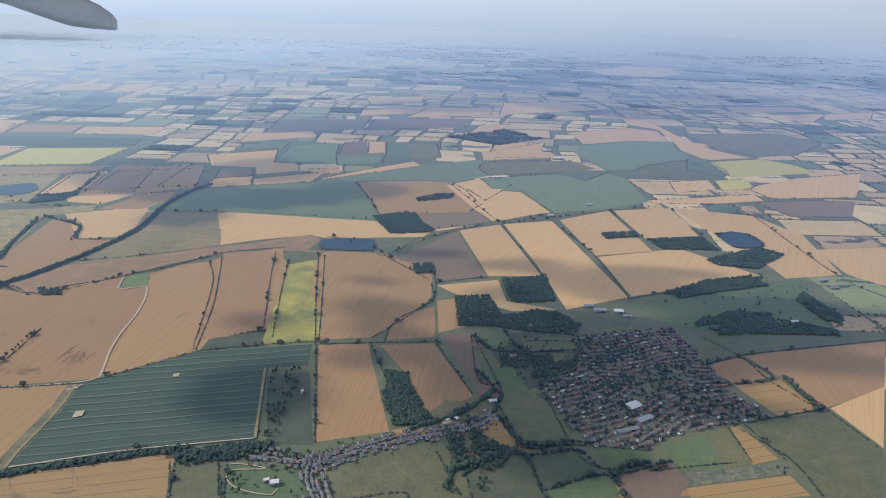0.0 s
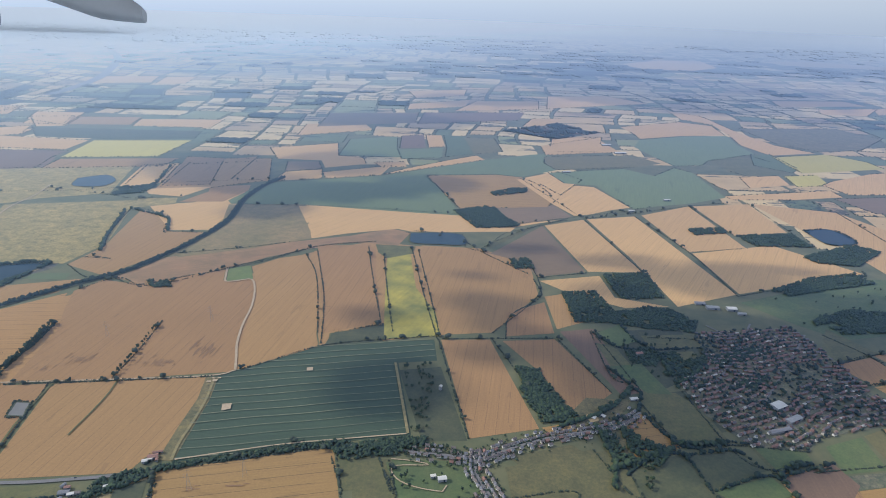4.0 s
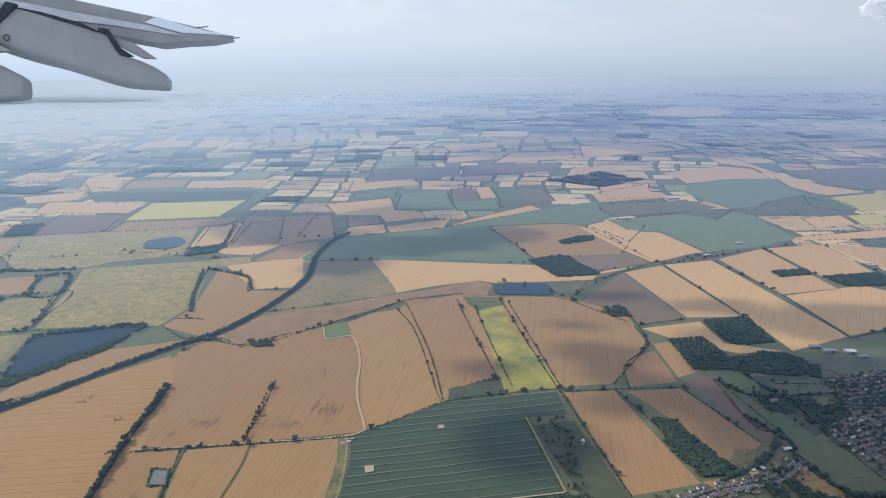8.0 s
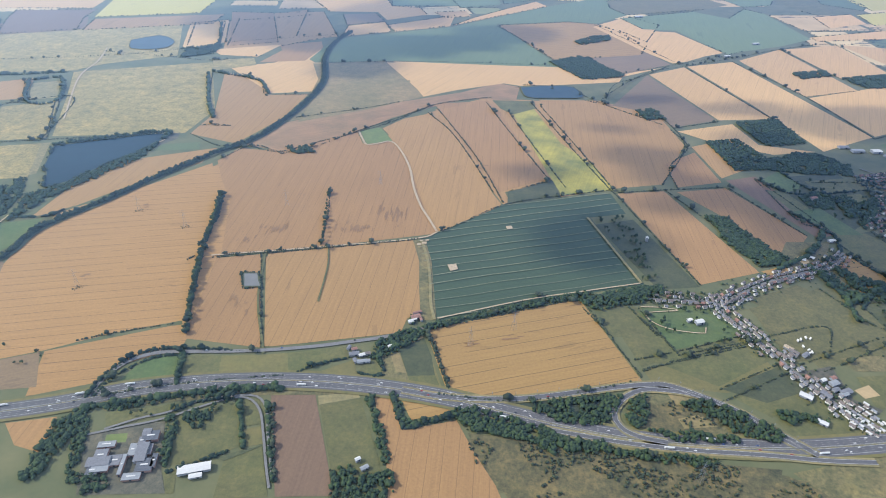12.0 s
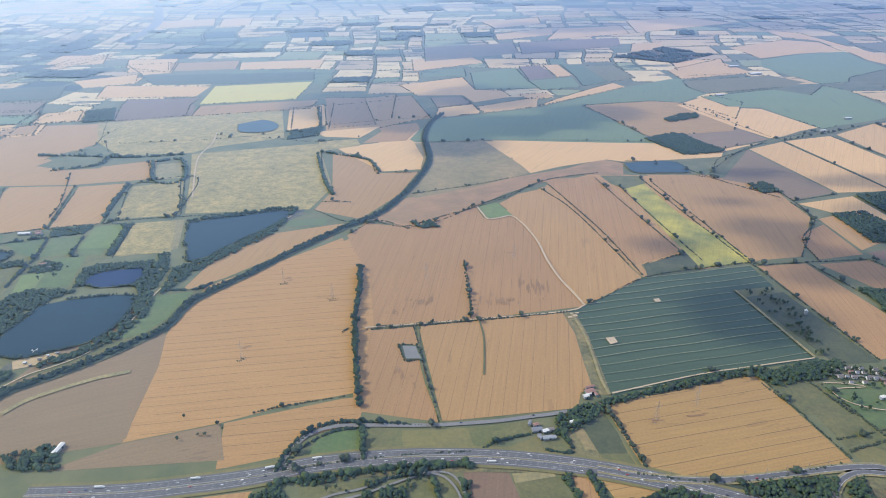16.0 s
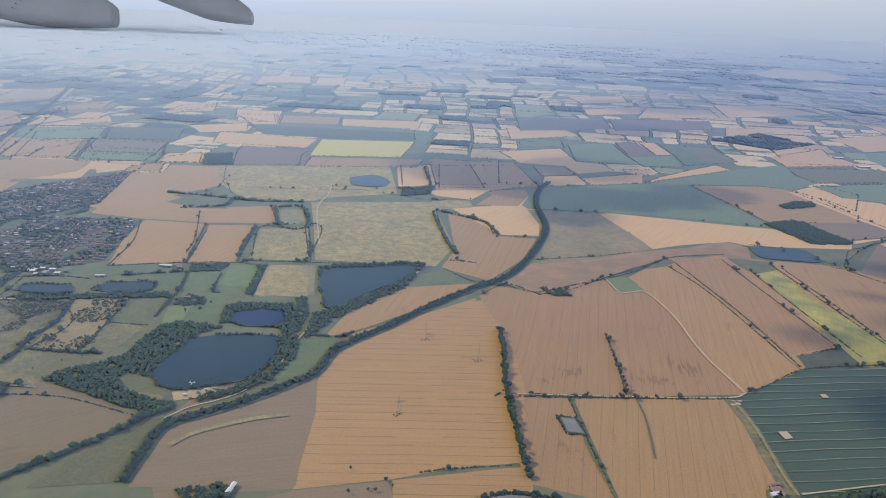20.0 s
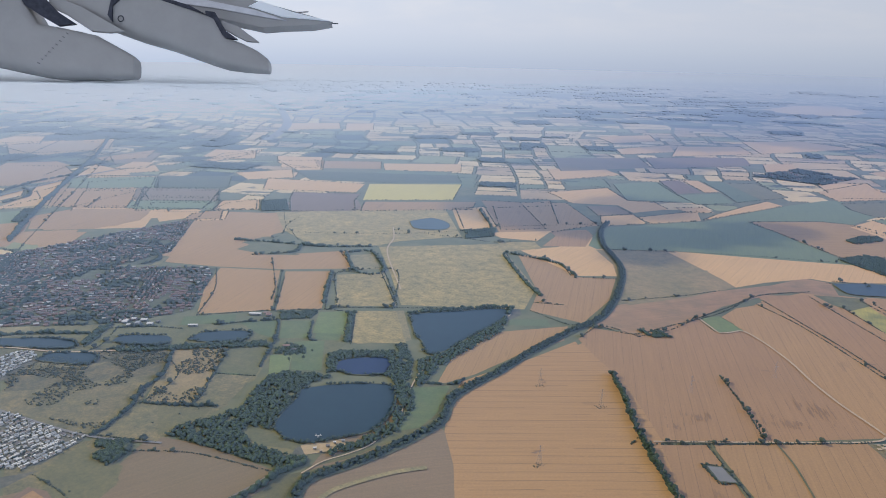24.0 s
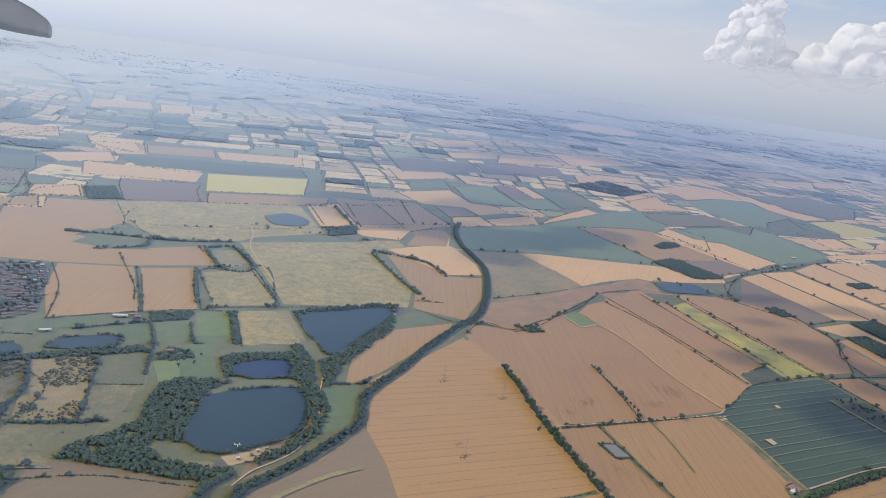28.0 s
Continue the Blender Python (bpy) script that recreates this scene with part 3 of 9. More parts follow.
field("wheat", (-95.7, 177.9), (-82.7, 197.7), (-73.6, 165.6), (-69.5, 152.1), (-64.4, 137.6), (-64.3, 135.8), (-79.7, 123.6), (-82.9, 130.9), (-86.4, 149.6), (-89.6, 169.1))
field("wheat", (-80.5, 200.2), (-61.8, 212.3), (-56.1, 194.4), (-48.3, 150.2), (-62.9, 142.9), (-67, 155.7))
field("wheat", (-43.7, 210.7), (-22.6, 210.4), (-5.5, 196.6), (-4.8, 173.4), (-19.1, 148), (-33.3, 145.3))
field("grass", (-62.6, 143.1), (-49.1, 149), (-47.6, 142.2), (-61.9, 137.5))
field("earth", (-138, 171.4), (-129.1, 187.6), (-102.8, 202.5), (-71.1, 217.2), (-56.7, 227.4), (-48.5, 223.6), (-53.1, 214.9), (-70.2, 210.2), (-91.5, 196.3), (-107, 182.5), (-124.3, 166.7))
field("rough_brown", (-124.7, 249), (-97.3, 254.4), (-84.5, 212.5), (-102.7, 203.6), (-128.3, 188.7), (-124.1, 213.6))
field("pale", (-97.3, 254.4), (-77.3, 252.5), (-31.1, 249.6), (-22.3, 233.5), (11.5, 247.9), (-20.1, 228.6), (-48.7, 224.9), (-57.4, 228.6), (-84.5, 212.5))
field("wheat", (-160.6, 236.5), (-141.5, 229.7), (-139.1, 212.7), (-125.1, 214), (-130.1, 191.5), (-139.9, 171.8), (-155.5, 178.5), (-152.9, 195.1))
field("pale", (-160.6, 242.8), (-143.9, 249.3), (-131.6, 279.4), (-123.8, 250), (-124.4, 216.6), (-138.4, 214.2))
field("rough_dry", (-216.9, 234.9), (-168.9, 248.6), (-153.5, 198.3), (-157.2, 179.2), (-195.6, 175.8), (-206.8, 208.2))
field("rough_dry", (-272.1, 275.1), (-229.3, 290.5), (-216, 261.5), (-216.4, 236.7), (-246.4, 233.1), (-263.1, 253.4))
field("rough_pale", (-225, 222), (-216.9, 225), (-209.9, 208.2), (-217.6, 205.6))
field("rough_dry", (-223.4, 199), (-207.9, 204.9), (-196.9, 174.6), (-215.6, 171.6))
field("pale", (-196, 308), (-180.6, 311.5), (-172.2, 270.8), (-187, 267.6))
field("wheat", (-178.4, 312.1), (-140.7, 326.2), (-125.5, 289), (-146.5, 271.3), (-169.4, 266.5))
field("wheat", (-177.5, 128.1), (-173.6, 157.6), (-144.5, 168.6), (-146, 158.7), (-158.6, 147.4), (-168.9, 135.1))
field("grass", (-180.9, 126.2), (-173.4, 128.1), (-177.8, 108.4), (-181.9, 106.8))
field("rough_pale", (-206.7, 167.2), (-193.9, 171.5), (-187.7, 151.3), (-201.9, 146.5))
field("grass", (-226.2, 155), (-209.6, 166.3), (-204.3, 147), (-209, 133.1), (-218.6, 130.8))
field("grass", (-181.1, 125.5), (-172, 129.3), (-173.9, 115.2), (-180.1, 107.4), (-189.9, 97.9), (-197.3, 93.5), (-190.8, 100.4), (-183.4, 113.4))
field("scrub", (-280.4, 115.1), (-274.7, 129.5), (-249.8, 134.2), (-241.5, 111.1), (-243.7, 97.8), (-263.5, 102))
field("scrub", (-248.4, 134.5), (-234.4, 137.1), (-229.5, 111.5), (-239.1, 109.2))
field("grass_pale", (-233.7, 137.3), (-222.1, 139.6), (-220.6, 123), (-229.1, 112.2))
field("rough", (-242.8, 108.2), (-221.7, 112.2), (-228.2, 96.8), (-242.6, 97))
field("stubble_dark", (-232.6, 84.5), (-231.7, 94), (-215.1, 93.4), (-201.6, 90.9), (-204.4, 80.2), (-228.4, 74.8))
field("rough", (-252.6, 84.9), (-243.2, 94.8), (-232.8, 91.4), (-233.8, 82.6), (-245.5, 76.6))
field("stubble_dark", (-251, 75.1), (-244, 79.3), (-233.8, 74.9), (-248.3, 70.2))
field("yard", (-303.6, 106.4), (-281.8, 103.7), (-243.7, 95.7), (-246.5, 86.4), (-257.2, 83), (-272, 92), (-287.8, 90.4))
field("yard", (-286.7, 107.8), (-284.2, 125.7), (-277.2, 124.8), (-278.9, 106.5))
field("wheat", (-262.2, 177.8), (-266.9, 198.4), (-244.8, 199.5), (-233.4, 164.4), (-254, 158))
field("wheat", (-242.5, 198.9), (-227, 202.1), (-219, 168.4), (-232.2, 164.8))
field("wheat", (-299.7, 204.3), (-313.1, 266), (-275.8, 282), (-263.1, 247.9), (-273.2, 230.1), (-252.9, 216.8), (-227.4, 227.4), (-220.5, 206.5), (-244.5, 200.9), (-267.8, 199.5), (-288.4, 200.4))
field("pale", (-193.8, 307.7), (-179.6, 315), (-171.1, 276.6), (-184.9, 266.4))
field("wheat", (-175.3, 317.7), (-145.1, 337.2), (-142.4, 287.5), (-168.7, 269.4))
field("green_mid", (-368.3, 310.3), (-330.4, 323.9), (-312.7, 281.1), (-346.4, 269.8))
field("pale", (-399.3, 304.1), (-371.1, 321.2), (-349.5, 272.5), (-376.1, 263.6))
field("pale", (-381.2, 255.6), (-336.2, 270.6), (-324.7, 242.4), (-363.6, 230))
field("grass", (-307.5, 209.7), (-291.6, 206.8), (-288.8, 196.8), (-304.3, 192.2))
field("pale", (-583.8, 457.7), (-518.5, 502.4), (-482.2, 447), (-535.3, 406.3))
field("rough", (-282.9, 85.3), (-276.6, 89.8), (-264.8, 82), (-261.5, 73), (-269, 71.2))
field("meadow", (-296.5, 127.4), (-271, 145.7), (-260.6, 133.2), (-273.7, 128.1), (-288.6, 125.9))
field("grass", (-274.5, 142.7), (-255.2, 149), (-229.8, 154.5), (-224.4, 142.5), (-260.6, 133.2))
field("wheat_red", (-33.1, 142.6), (-20.3, 144.1), (-10.9, 107.7), (-25.3, 103.3))
field("wheat_red", (-17, 143.7), (-3.1, 146), (7.1, 122.2), (-2.3, 112.3), (-8.6, 129.4))
field("plough_red", (-1.2, 150.4), (8.1, 153), (14.6, 123.3), (9.3, 121.3), (3.7, 136.8))
field("grass_dark", (12.4, 121.3), (23.7, 124.3), (27, 105.8), (16.5, 104.3))
field("wheat_gold", (4, 110.7), (11.9, 114.8), (16.2, 103.4), (7.4, 100.5))
field("lawn", (56.6, 174.7), (102.8, 197.7), (122.8, 199.5), (113.7, 163.1), (75.8, 153.7), (67.5, 161.3))
field("wheat_red", (79.7, 146.1), (124.2, 157.3), (107.5, 131.4), (88.2, 122.9), (84.1, 135.7))
field("wheat_red", (66.4, 139.9), (78.3, 144.9), (82, 135.8), (71.1, 131.4))
field("wheat_gold", (71, 130.8), (83.8, 134.8), (86.9, 122.8), (75.9, 118.7))
field("grass", (67.3, 116.2), (88.2, 121.6), (92.4, 108.1), (82.1, 92.1), (71.8, 91.6), (71.3, 104.8))
field("pale", (89.7, 123), (108.8, 133.4), (93.1, 109.1))
field("lawn", (47.3, 107.1), (56.6, 110.9), (56.2, 100.9), (46.8, 99))
field("grass_pale", (57.4, 111.3), (61.9, 113.5), (62.3, 102.1), (57.5, 101.3))
field("wheat_gold", (62.7, 114.2), (65.4, 114.7), (68.8, 104.1), (62.7, 102))
field("grass_dark", (9.2, 151.9), (32.3, 155.2), (34.2, 138.9), (24.1, 128.1), (16.9, 122.9), (13.8, 137.5))
field("pale", (-3.4, 183.9), (16.9, 190.3), (18.5, 174), (33.7, 169.4), (19.8, 167.1), (5.5, 174.9))
field("wheat_red", (-15.2, 160), (-3.5, 168.3), (-2.8, 149.3), (-16.1, 146.2))
field("wheat", (-3, 172.2), (2.7, 174.7), (6.1, 156.5), (-1.8, 151.7))
field("plough", (-18.8, 205.8), (3, 238.8), (12.8, 193.2), (-3.9, 187.1), (-7.3, 198.9))
field("pale", (4, 239.6), (21.1, 249.3), (32.3, 194.9), (13.7, 193.4))
field("pale", (22.8, 250.3), (44.3, 257.2), (57.8, 180.5), (36.3, 169.6), (31.2, 207.6))
field("pale", (47.8, 259.1), (73.1, 276), (78.1, 223.3), (54.4, 216.4))
field("pale", (75.1, 276.3), (103, 283.9), (103, 244.5), (79.2, 237.4))
field("pale", (55.4, 215.4), (89.7, 228.1), (109.9, 202.7), (58.9, 181))
field("pale", (104.4, 284.9), (139.6, 276.3), (149, 249.8), (140.6, 207), (118, 201.4), (117, 218.2), (129.1, 228.1), (110.8, 247.5))
field("plough", (-14.7, 261.4), (11.3, 269.3), (16.9, 252.7), (-8.1, 238.4))
field("wheat_red", (-80.6, 205.6), (-61.9, 209.1), (-57.5, 189.5), (-50, 150.5), (-64.1, 143.1))
field("pale", (144.5, 232.7), (176.8, 239), (150.3, 198), (142.8, 207.1))
field("grass", (-51.1, 95.1), (-42.7, 96.2), (-39.6, 87.5), (-48.1, 86.9))
field("lawn", (-41.3, 94.9), (-27.1, 95), (-25.4, 88.3), (-38.5, 87.6))
field("meadow", (-18.6, 95.4), (-1.2, 101.4), (3.4, 90), (-17.2, 88.8))
field("grass_dark", (4.9, 96.3), (16.2, 100.8), (18.5, 92.6), (5.9, 88.4))
field("grass", (17.3, 101.4), (26.6, 103.2), (30.1, 97.8), (19.7, 93.4))
field("grass", (31.6, 105.2), (39, 107.4), (41.3, 101.3), (32.9, 98.2))
field("wheat_red", (33.4, 98), (45, 100.5), (47.2, 92.6), (33.6, 90))
field("wheat_gold", (46.9, 94.6), (68.6, 99.3), (70, 93.9), (46.8, 90.1))
field("grass", (67, 148.4), (75.5, 156.9), (76.5, 144.2), (66.6, 141.3))
field("allot", (47.1, 98.5), (69.3, 103), (69.4, 99.9), (47, 94.8))
field("grass_dark", (-42.3, 127.1), (-32.5, 129.5), (-25.8, 102.5), (-34.9, 101.5))
field("wheat", (-291.2, 209.3), (-271.1, 222), (-276.5, 237.9), (-264.6, 240.3), (-277.1, 279.4), (-302, 277.2), (-302.8, 259.6), (-307.6, 251.5), (-314.7, 240.6))
field("pale", (-311.3, 280.8), (-311.9, 293.1), (-300, 305.3), (-291.7, 285.5))
field("pale", (-340, 274.1), (-316.7, 278.4), (-315, 262.1), (-324, 252.9))
field("plough_red", (-283.2, 302.6), (-248.1, 316.7), (-239.6, 295.2), (-275.7, 284.5))
field("pale", (-345.7, 376.5), (-315.3, 396.2), (-303.9, 368.8), (-339.2, 368.3))
field("pale", (-390.1, 415.4), (-369.8, 476.9), (-365.1, 451), (-381.1, 434.2))
field("plough", (-368.6, 312.1), (-328.5, 319.5), (-318.6, 296.6), (-353.5, 292))
field("green_mid", (-349.4, 286.5), (-319.7, 293.7), (-317.4, 279.4), (-340, 274.1))
field("pale", (-346.8, 448.6), (-312.3, 451.9), (-297.1, 401.9), (-334, 418.4))
field("wheat_red", (-410.7, 215), (-410.1, 246), (-385.8, 251.6), (-364.1, 218.1), (-367.7, 206.3), (-395.4, 199.4))
field("green_mid", (-412.9, 235.5), (-388.8, 255.6), (-379.1, 235.5), (-407.2, 220.1))
field("wheat_red", (-373, 219.1), (-363.5, 217.4), (-359.8, 206.1), (-368, 203.6))
field("wheat", (-376.4, 251.1), (-366.3, 258.1), (-363.4, 265.3), (-338.1, 268.7), (-333.9, 253.4), (-344.4, 236.2), (-363.6, 230))
field("wheat", (-362.8, 223.3), (-343.9, 231.3), (-339.5, 214.9), (-346.9, 207.5))
field("pale", (-335.1, 268.5), (-318.2, 276.6), (-309.7, 264.9), (-323, 257))
field("pale", (-314, 275.5), (-302.9, 279.2), (-297, 262.1), (-308.8, 258.3))
field("pale", (-402.6, 301.3), (-371.6, 315.8), (-352.8, 278.1), (-387.8, 268.8))
field("green_mid", (-419.9, 331.4), (-379.8, 346.5), (-367.4, 320.9), (-408.8, 307.5))
field("pale", (-426.2, 343.3), (-382, 354), (-382.4, 347.5), (-422.1, 334.5))
field("rough_pale", (-420.6, 261.7), (-423.6, 298.6), (-408.3, 283.2), (-411.3, 262.2))
field("rough_dry", (-422.1, 302.7), (-420.4, 321.4), (-388.7, 265.9), (-410, 258.6))
field("wheat", (-491.4, 366.9), (-462.3, 371.1), (-441.3, 350.7), (-430.4, 327.4), (-459, 297.8))
field("pale", (-572.9, 438.8), (-557.3, 479.1), (-509.7, 489), (-484.1, 446.1), (-511.9, 407))
field("plough", (-463.6, 418.5), (-436, 443.3), (-418.6, 396.9), (-439.4, 388.3))
field("pale", (-422, 367.5), (-410.2, 389.7), (-394.4, 369), (-408.6, 359))
field("pale", (-389.9, 417), (-376.1, 462.8), (-366.7, 457), (-379.2, 413))
field("pale", (-339.6, 370.2), (-307.1, 387.1), (-303.2, 369.3), (-328.1, 355.9))
field("pale", (-337.4, 427.4), (-306, 437.4), (-295.4, 400.7), (-311.4, 394.5))
field("grass_pale", (-214.7, 103.3), (-211.5, 104), (-203.7, 99.2), (-200.5, 98.1), (-204.7, 96.6), (-211.9, 99.3))
field("yard", (-201.4, 99.6), (-194.4, 101.9), (-193.6, 98.8), (-201.4, 97))
field("yard", (-164.1, 175.9), (-158.8, 179.5), (-158, 174.9), (-161.7, 169.7))
field("green_dark", (-161.1, 170.7), (-150.4, 172.6), (-149.4, 167.7), (-162.1, 166.3))
field("grass", (-329.6, 138.5), (-329, 144.1), (-318, 147), (-315, 139), (-321.9, 136.3))
field("grass", (-314.6, 117.5), (-315.2, 128), (-310.7, 124.5), (-310, 114.4))
field("meadow", (-304.7, 127), (-301.1, 137.7), (-292.9, 146.3), (-271, 145.7), (-260.6, 133.2), (-273.7, 128.1), (-288.6, 125.9))
field("meadow", (-298.4, 110.6), (-304.8, 125.2), (-290.8, 128.9), (-284.5, 127), (-286.7, 107.8))
field("rough_brown", (-286.1, 88.7), (-279.3, 89.9), (-274.6, 88.3), (-271.8, 80.4), (-265, 76.9), (-271.4, 73.7))
field("grass_pale", (-311.5, 202.3), (-291.6, 206.8), (-290.1, 197.1), (-307.3, 193.4))
field("grass", (-307.6, 176.6), (-302.6, 189.4), (-296.8, 187.1), (-296.6, 172.7))
field("scrub", (-48.1, 69.7), (-39.9, 71.6), (-33.8, 67), (-36.6, 65.1), (-46.5, 64.9))
field("rough_brown", (-42.2, 67.5), (-38.6, 68.3), (-36.2, 65.9), (-41.8, 65.5))
field("rough_brown", (-42.4, 73.3), (-38.3, 72.1), (-36.5, 70), (-41.5, 70.5))
field("scrub", (-77.1, 63.7), (-66.3, 63.3), (-54.3, 60.5), (-29.7, 57.8), (-30.8, 55.9), (-74.5, 56.3))
field("meadow", (-17.7, 98.3), (-4.8, 103.3), (-0.6, 98.6), (5.5, 88.5), (-6.3, 83.8), (-12, 91.5))
field("grass", (-44.2, 81.9), (-22.6, 87.3), (-19.8, 81.4), (-32.8, 74.5))
field("grass_dark", (-32.5, 73.9), (-20, 79.3), (-18.3, 73.3), (-26.1, 70.8))
field("grass", (-25.3, 70.3), (-16.5, 72.7), (-14, 67.4), (-23.7, 66.8))
field("rough", (-8.2, 82.2), (5.4, 87.2), (8, 83.8), (0.5, 78.1), (-6.9, 78.1))
field("grass", (-7.6, 76.7), (0.1, 77.3), (0, 71.6), (-8.2, 69.1))
field("rough", (6.2, 110.8), (13.8, 115.4), (17.3, 106.8), (11.8, 102.7), (8.7, 102.6))
field("grass_dark", (16.7, 122.6), (26.1, 125.4), (28.6, 110.3), (18.1, 105.8), (15.1, 115.4))
field("yard", (-17, 85.9), (-9.9, 88.3), (-11.3, 83.7), (-15.7, 82.2))
field("yard", (-19.7, 77.3), (-10.6, 79.4), (-11, 71.5), (-7.3, 69.2), (-10.1, 67.4), (-14.5, 70.3))
field("earth", (10.1, 88.5), (12, 87.8), (9.2, 83.9), (6.9, 83.8))
field("rough", (-4.5, 69.7), (1.4, 72.2), (12.2, 78.1), (15.7, 74.2), (12.3, 69.2), (-6.3, 65.6))
field("grass_dark", (-61.9, 143.1), (-48.9, 149.7), (-48.2, 140.3), (-62.7, 136.2))
field("yellow", (-54.5, 197.2), (-47.1, 203.6), (-42.5, 174.1), (-35.5, 158.5), (-33.2, 144.6), (-47.9, 141.3), (-49.7, 154.8))
field("grass", (-60.3, 209.7), (-45.6, 209.3), (-46.2, 202.2), (-54.6, 196.7), (-58.2, 201.8))
field("rough_pale", (-225.7, 221.9), (-217.3, 224.1), (-210.1, 207.6), (-218.2, 205.5))
field("grass", (-271.3, 220.5), (-267.7, 231.4), (-244.3, 218.3), (-256.3, 215.9))
field("rough", (4.1, 111.8), (10.5, 115.2), (15.4, 106.1), (4.1, 99.5))
field("grass_dark", (12.3, 120.5), (17.1, 123), (23.2, 121.2), (25.9, 106.9), (15.9, 105.7))
field("grass", (7.4, 145.4), (12.5, 142.8), (15.3, 129.8), (9.9, 129.5))
field("grass_dark", (21, 146.4), (36.1, 150.5), (34, 137.5), (20.2, 135.3))
field("grass", (74.6, 159.8), (81.4, 147.9), (68.4, 141.3), (70.3, 153))
field("grass_dark", (-318.7, 121.6), (-319, 143.6), (-307.1, 151.5), (-302.1, 143.7), (-304.8, 125.2), (-303.6, 106.4))
field("rough", (-245.3, 84.3), (-242, 97), (-234.3, 96.2), (-234, 89.8), (-228.4, 83.7), (-233, 78.4))
field("plough_red", (-245.2, 73.8), (-244, 80.5), (-237, 79.8), (-230.8, 75.3), (-236.5, 71.7))
field("yard", (-252.8, 81), (-245.6, 84.8), (-248.7, 78.3))
field("meadow", (-256.7, 69.7), (-271.8, 92.4), (-253.6, 84.1), (-248.6, 76.7), (-245.2, 69.8))
field("grass", (-18.1, 216.7), (-6.4, 231.9), (-1.4, 235.1), (-19.2, 209.7))
field("rough_dry", (-232.6, 295.6), (-199.2, 306), (-185.3, 256.7), (-209.9, 244.7), (-215.9, 238.5))
field("rough_dry", (-279.5, 281.2), (-232.3, 296.9), (-215.9, 238.5), (-247.6, 235.3), (-264.1, 251.3))

field("green_mid", (-122.7, 284.9), (-102, 293.5), (-70.8, 307.4), (-45.5, 329.3), (-17.5, 352.4), (9.7, 371.5), (20, 374.8), (23, 337.2), (0.7, 317.1), (-12.9, 320.5), (-49.6, 313.2), (-43.2, 294), (-37.3, 274.4), (-31.9, 256.5), (-28.3, 247.5), (-52, 248.8), (-79.6, 251.1), (-100.5, 253.2), (-128.3, 249.5), (-131.3, 253.9), (-127.7, 270.4))
field("wheat_gold", (-48.8, 311.1), (-13.3, 319.2), (0.2, 315.9), (7.1, 303.3), (12.2, 283.4), (14.8, 279.5), (7.8, 265.3), (-9.9, 261.6), (-30.9, 257.5), (-36.8, 274.5), (-43.2, 294))
field("pale", (-73.3, 249.8), (-52.2, 248), (-27.5, 247), (-21.9, 232), (-7.8, 235.5), (-10.4, 230.1), (-37.8, 225.7), (-54.6, 227.3), (-72.4, 219.6), (-84.3, 213.6), (-90, 228.1))
field("pale", (-99.7, 250.9), (-74.6, 249.6), (-90.6, 229.3), (-93.2, 235.6))
field("pale", (-121.1, 307), (-103.9, 314.6), (-100.3, 297), (-122, 288.1))
field("pale", (-102.5, 308.9), (-69.4, 329.1), (-72.5, 308.2), (-98.4, 297.3))
field("plough", (-126.1, 328.6), (-109.7, 331.4), (-104.4, 315.7), (-121.9, 308))
field("pale", (-79.9, 335.1), (-63.2, 339.2), (-61.2, 327.9), (-74.5, 324.4))
field("pale", (-71.5, 309.5), (-60.6, 324.3), (-39.4, 347.3), (-23.3, 362.9), (-18.2, 352.3), (-45.1, 330.6))
field("pale", (-145.7, 360.3), (-109.3, 381.6), (-102.3, 347.9), (-87.4, 344.7), (-83.5, 330.5), (-103.3, 318.4), (-108.9, 334.2), (-133.5, 334.1))
field("green_mid", (-104.3, 395), (-75.4, 409.5), (-71.5, 373.1), (-66.2, 349.8), (-102.3, 347.9))
field("plough_red", (-73, 413.9), (-58.8, 418.4), (-54.2, 379.3), (-70.1, 373.3))
field("pale", (-57.3, 418.6), (-47, 420.4), (-42.7, 384.6), (-52.6, 379.6))
field("green_mid", (-70.7, 370), (-43.9, 379.5), (-43.2, 353.7), (-65.8, 345.6))
field("green_dark", (-45.2, 420.7), (-31.6, 421.1), (-25.6, 365.4), (-41.5, 355.4), (-41.5, 381.5))
field("grass_pale", (-31.3, 415.4), (-11.1, 417), (-7, 376.3), (-24.3, 365.7))
field("pale", (29.3, 429.9), (64.5, 436.1), (58.4, 410.8), (52.2, 386.4), (24.2, 381.6), (24.1, 397.9))
field("pale", (1.4, 315), (19.9, 331.8), (31.3, 315.7), (16.3, 285), (8.1, 304.5))
field("wheat", (-160.7, 329.5), (-136.5, 333.6), (-123.8, 287.8), (-147.6, 277.7))
field("wheat_red", (-182.4, 330), (-161.3, 329.4), (-148.6, 277.5), (-167.8, 271.4))
field("wheat_red", (-147.2, 273.8), (-130, 279.6), (-128, 270.3), (-132.7, 252), (-150.5, 249.1), (-144.6, 265.7))
field("rough_dry", (-169.4, 251.9), (-153.7, 254.5), (-150.8, 245.8), (-166.3, 237.7))
field("pale", (-174.1, 265.5), (-146.1, 274), (-152.8, 256.3), (-168.2, 258.2))
field("pale", (-144.5, 442.1), (-104.6, 454), (-95, 428.5), (-140.2, 400.1))
field("plough", (-138.9, 495.2), (-69.7, 513.8), (-68.5, 465.3), (-134.7, 434.6))
field("plough_red", (-65.2, 514.6), (18, 536), (10.8, 494.9), (-66.7, 460.8))
field("pale", (-91.8, 648.5), (-32.2, 679.7), (-34.5, 628), (-79.7, 598.5))
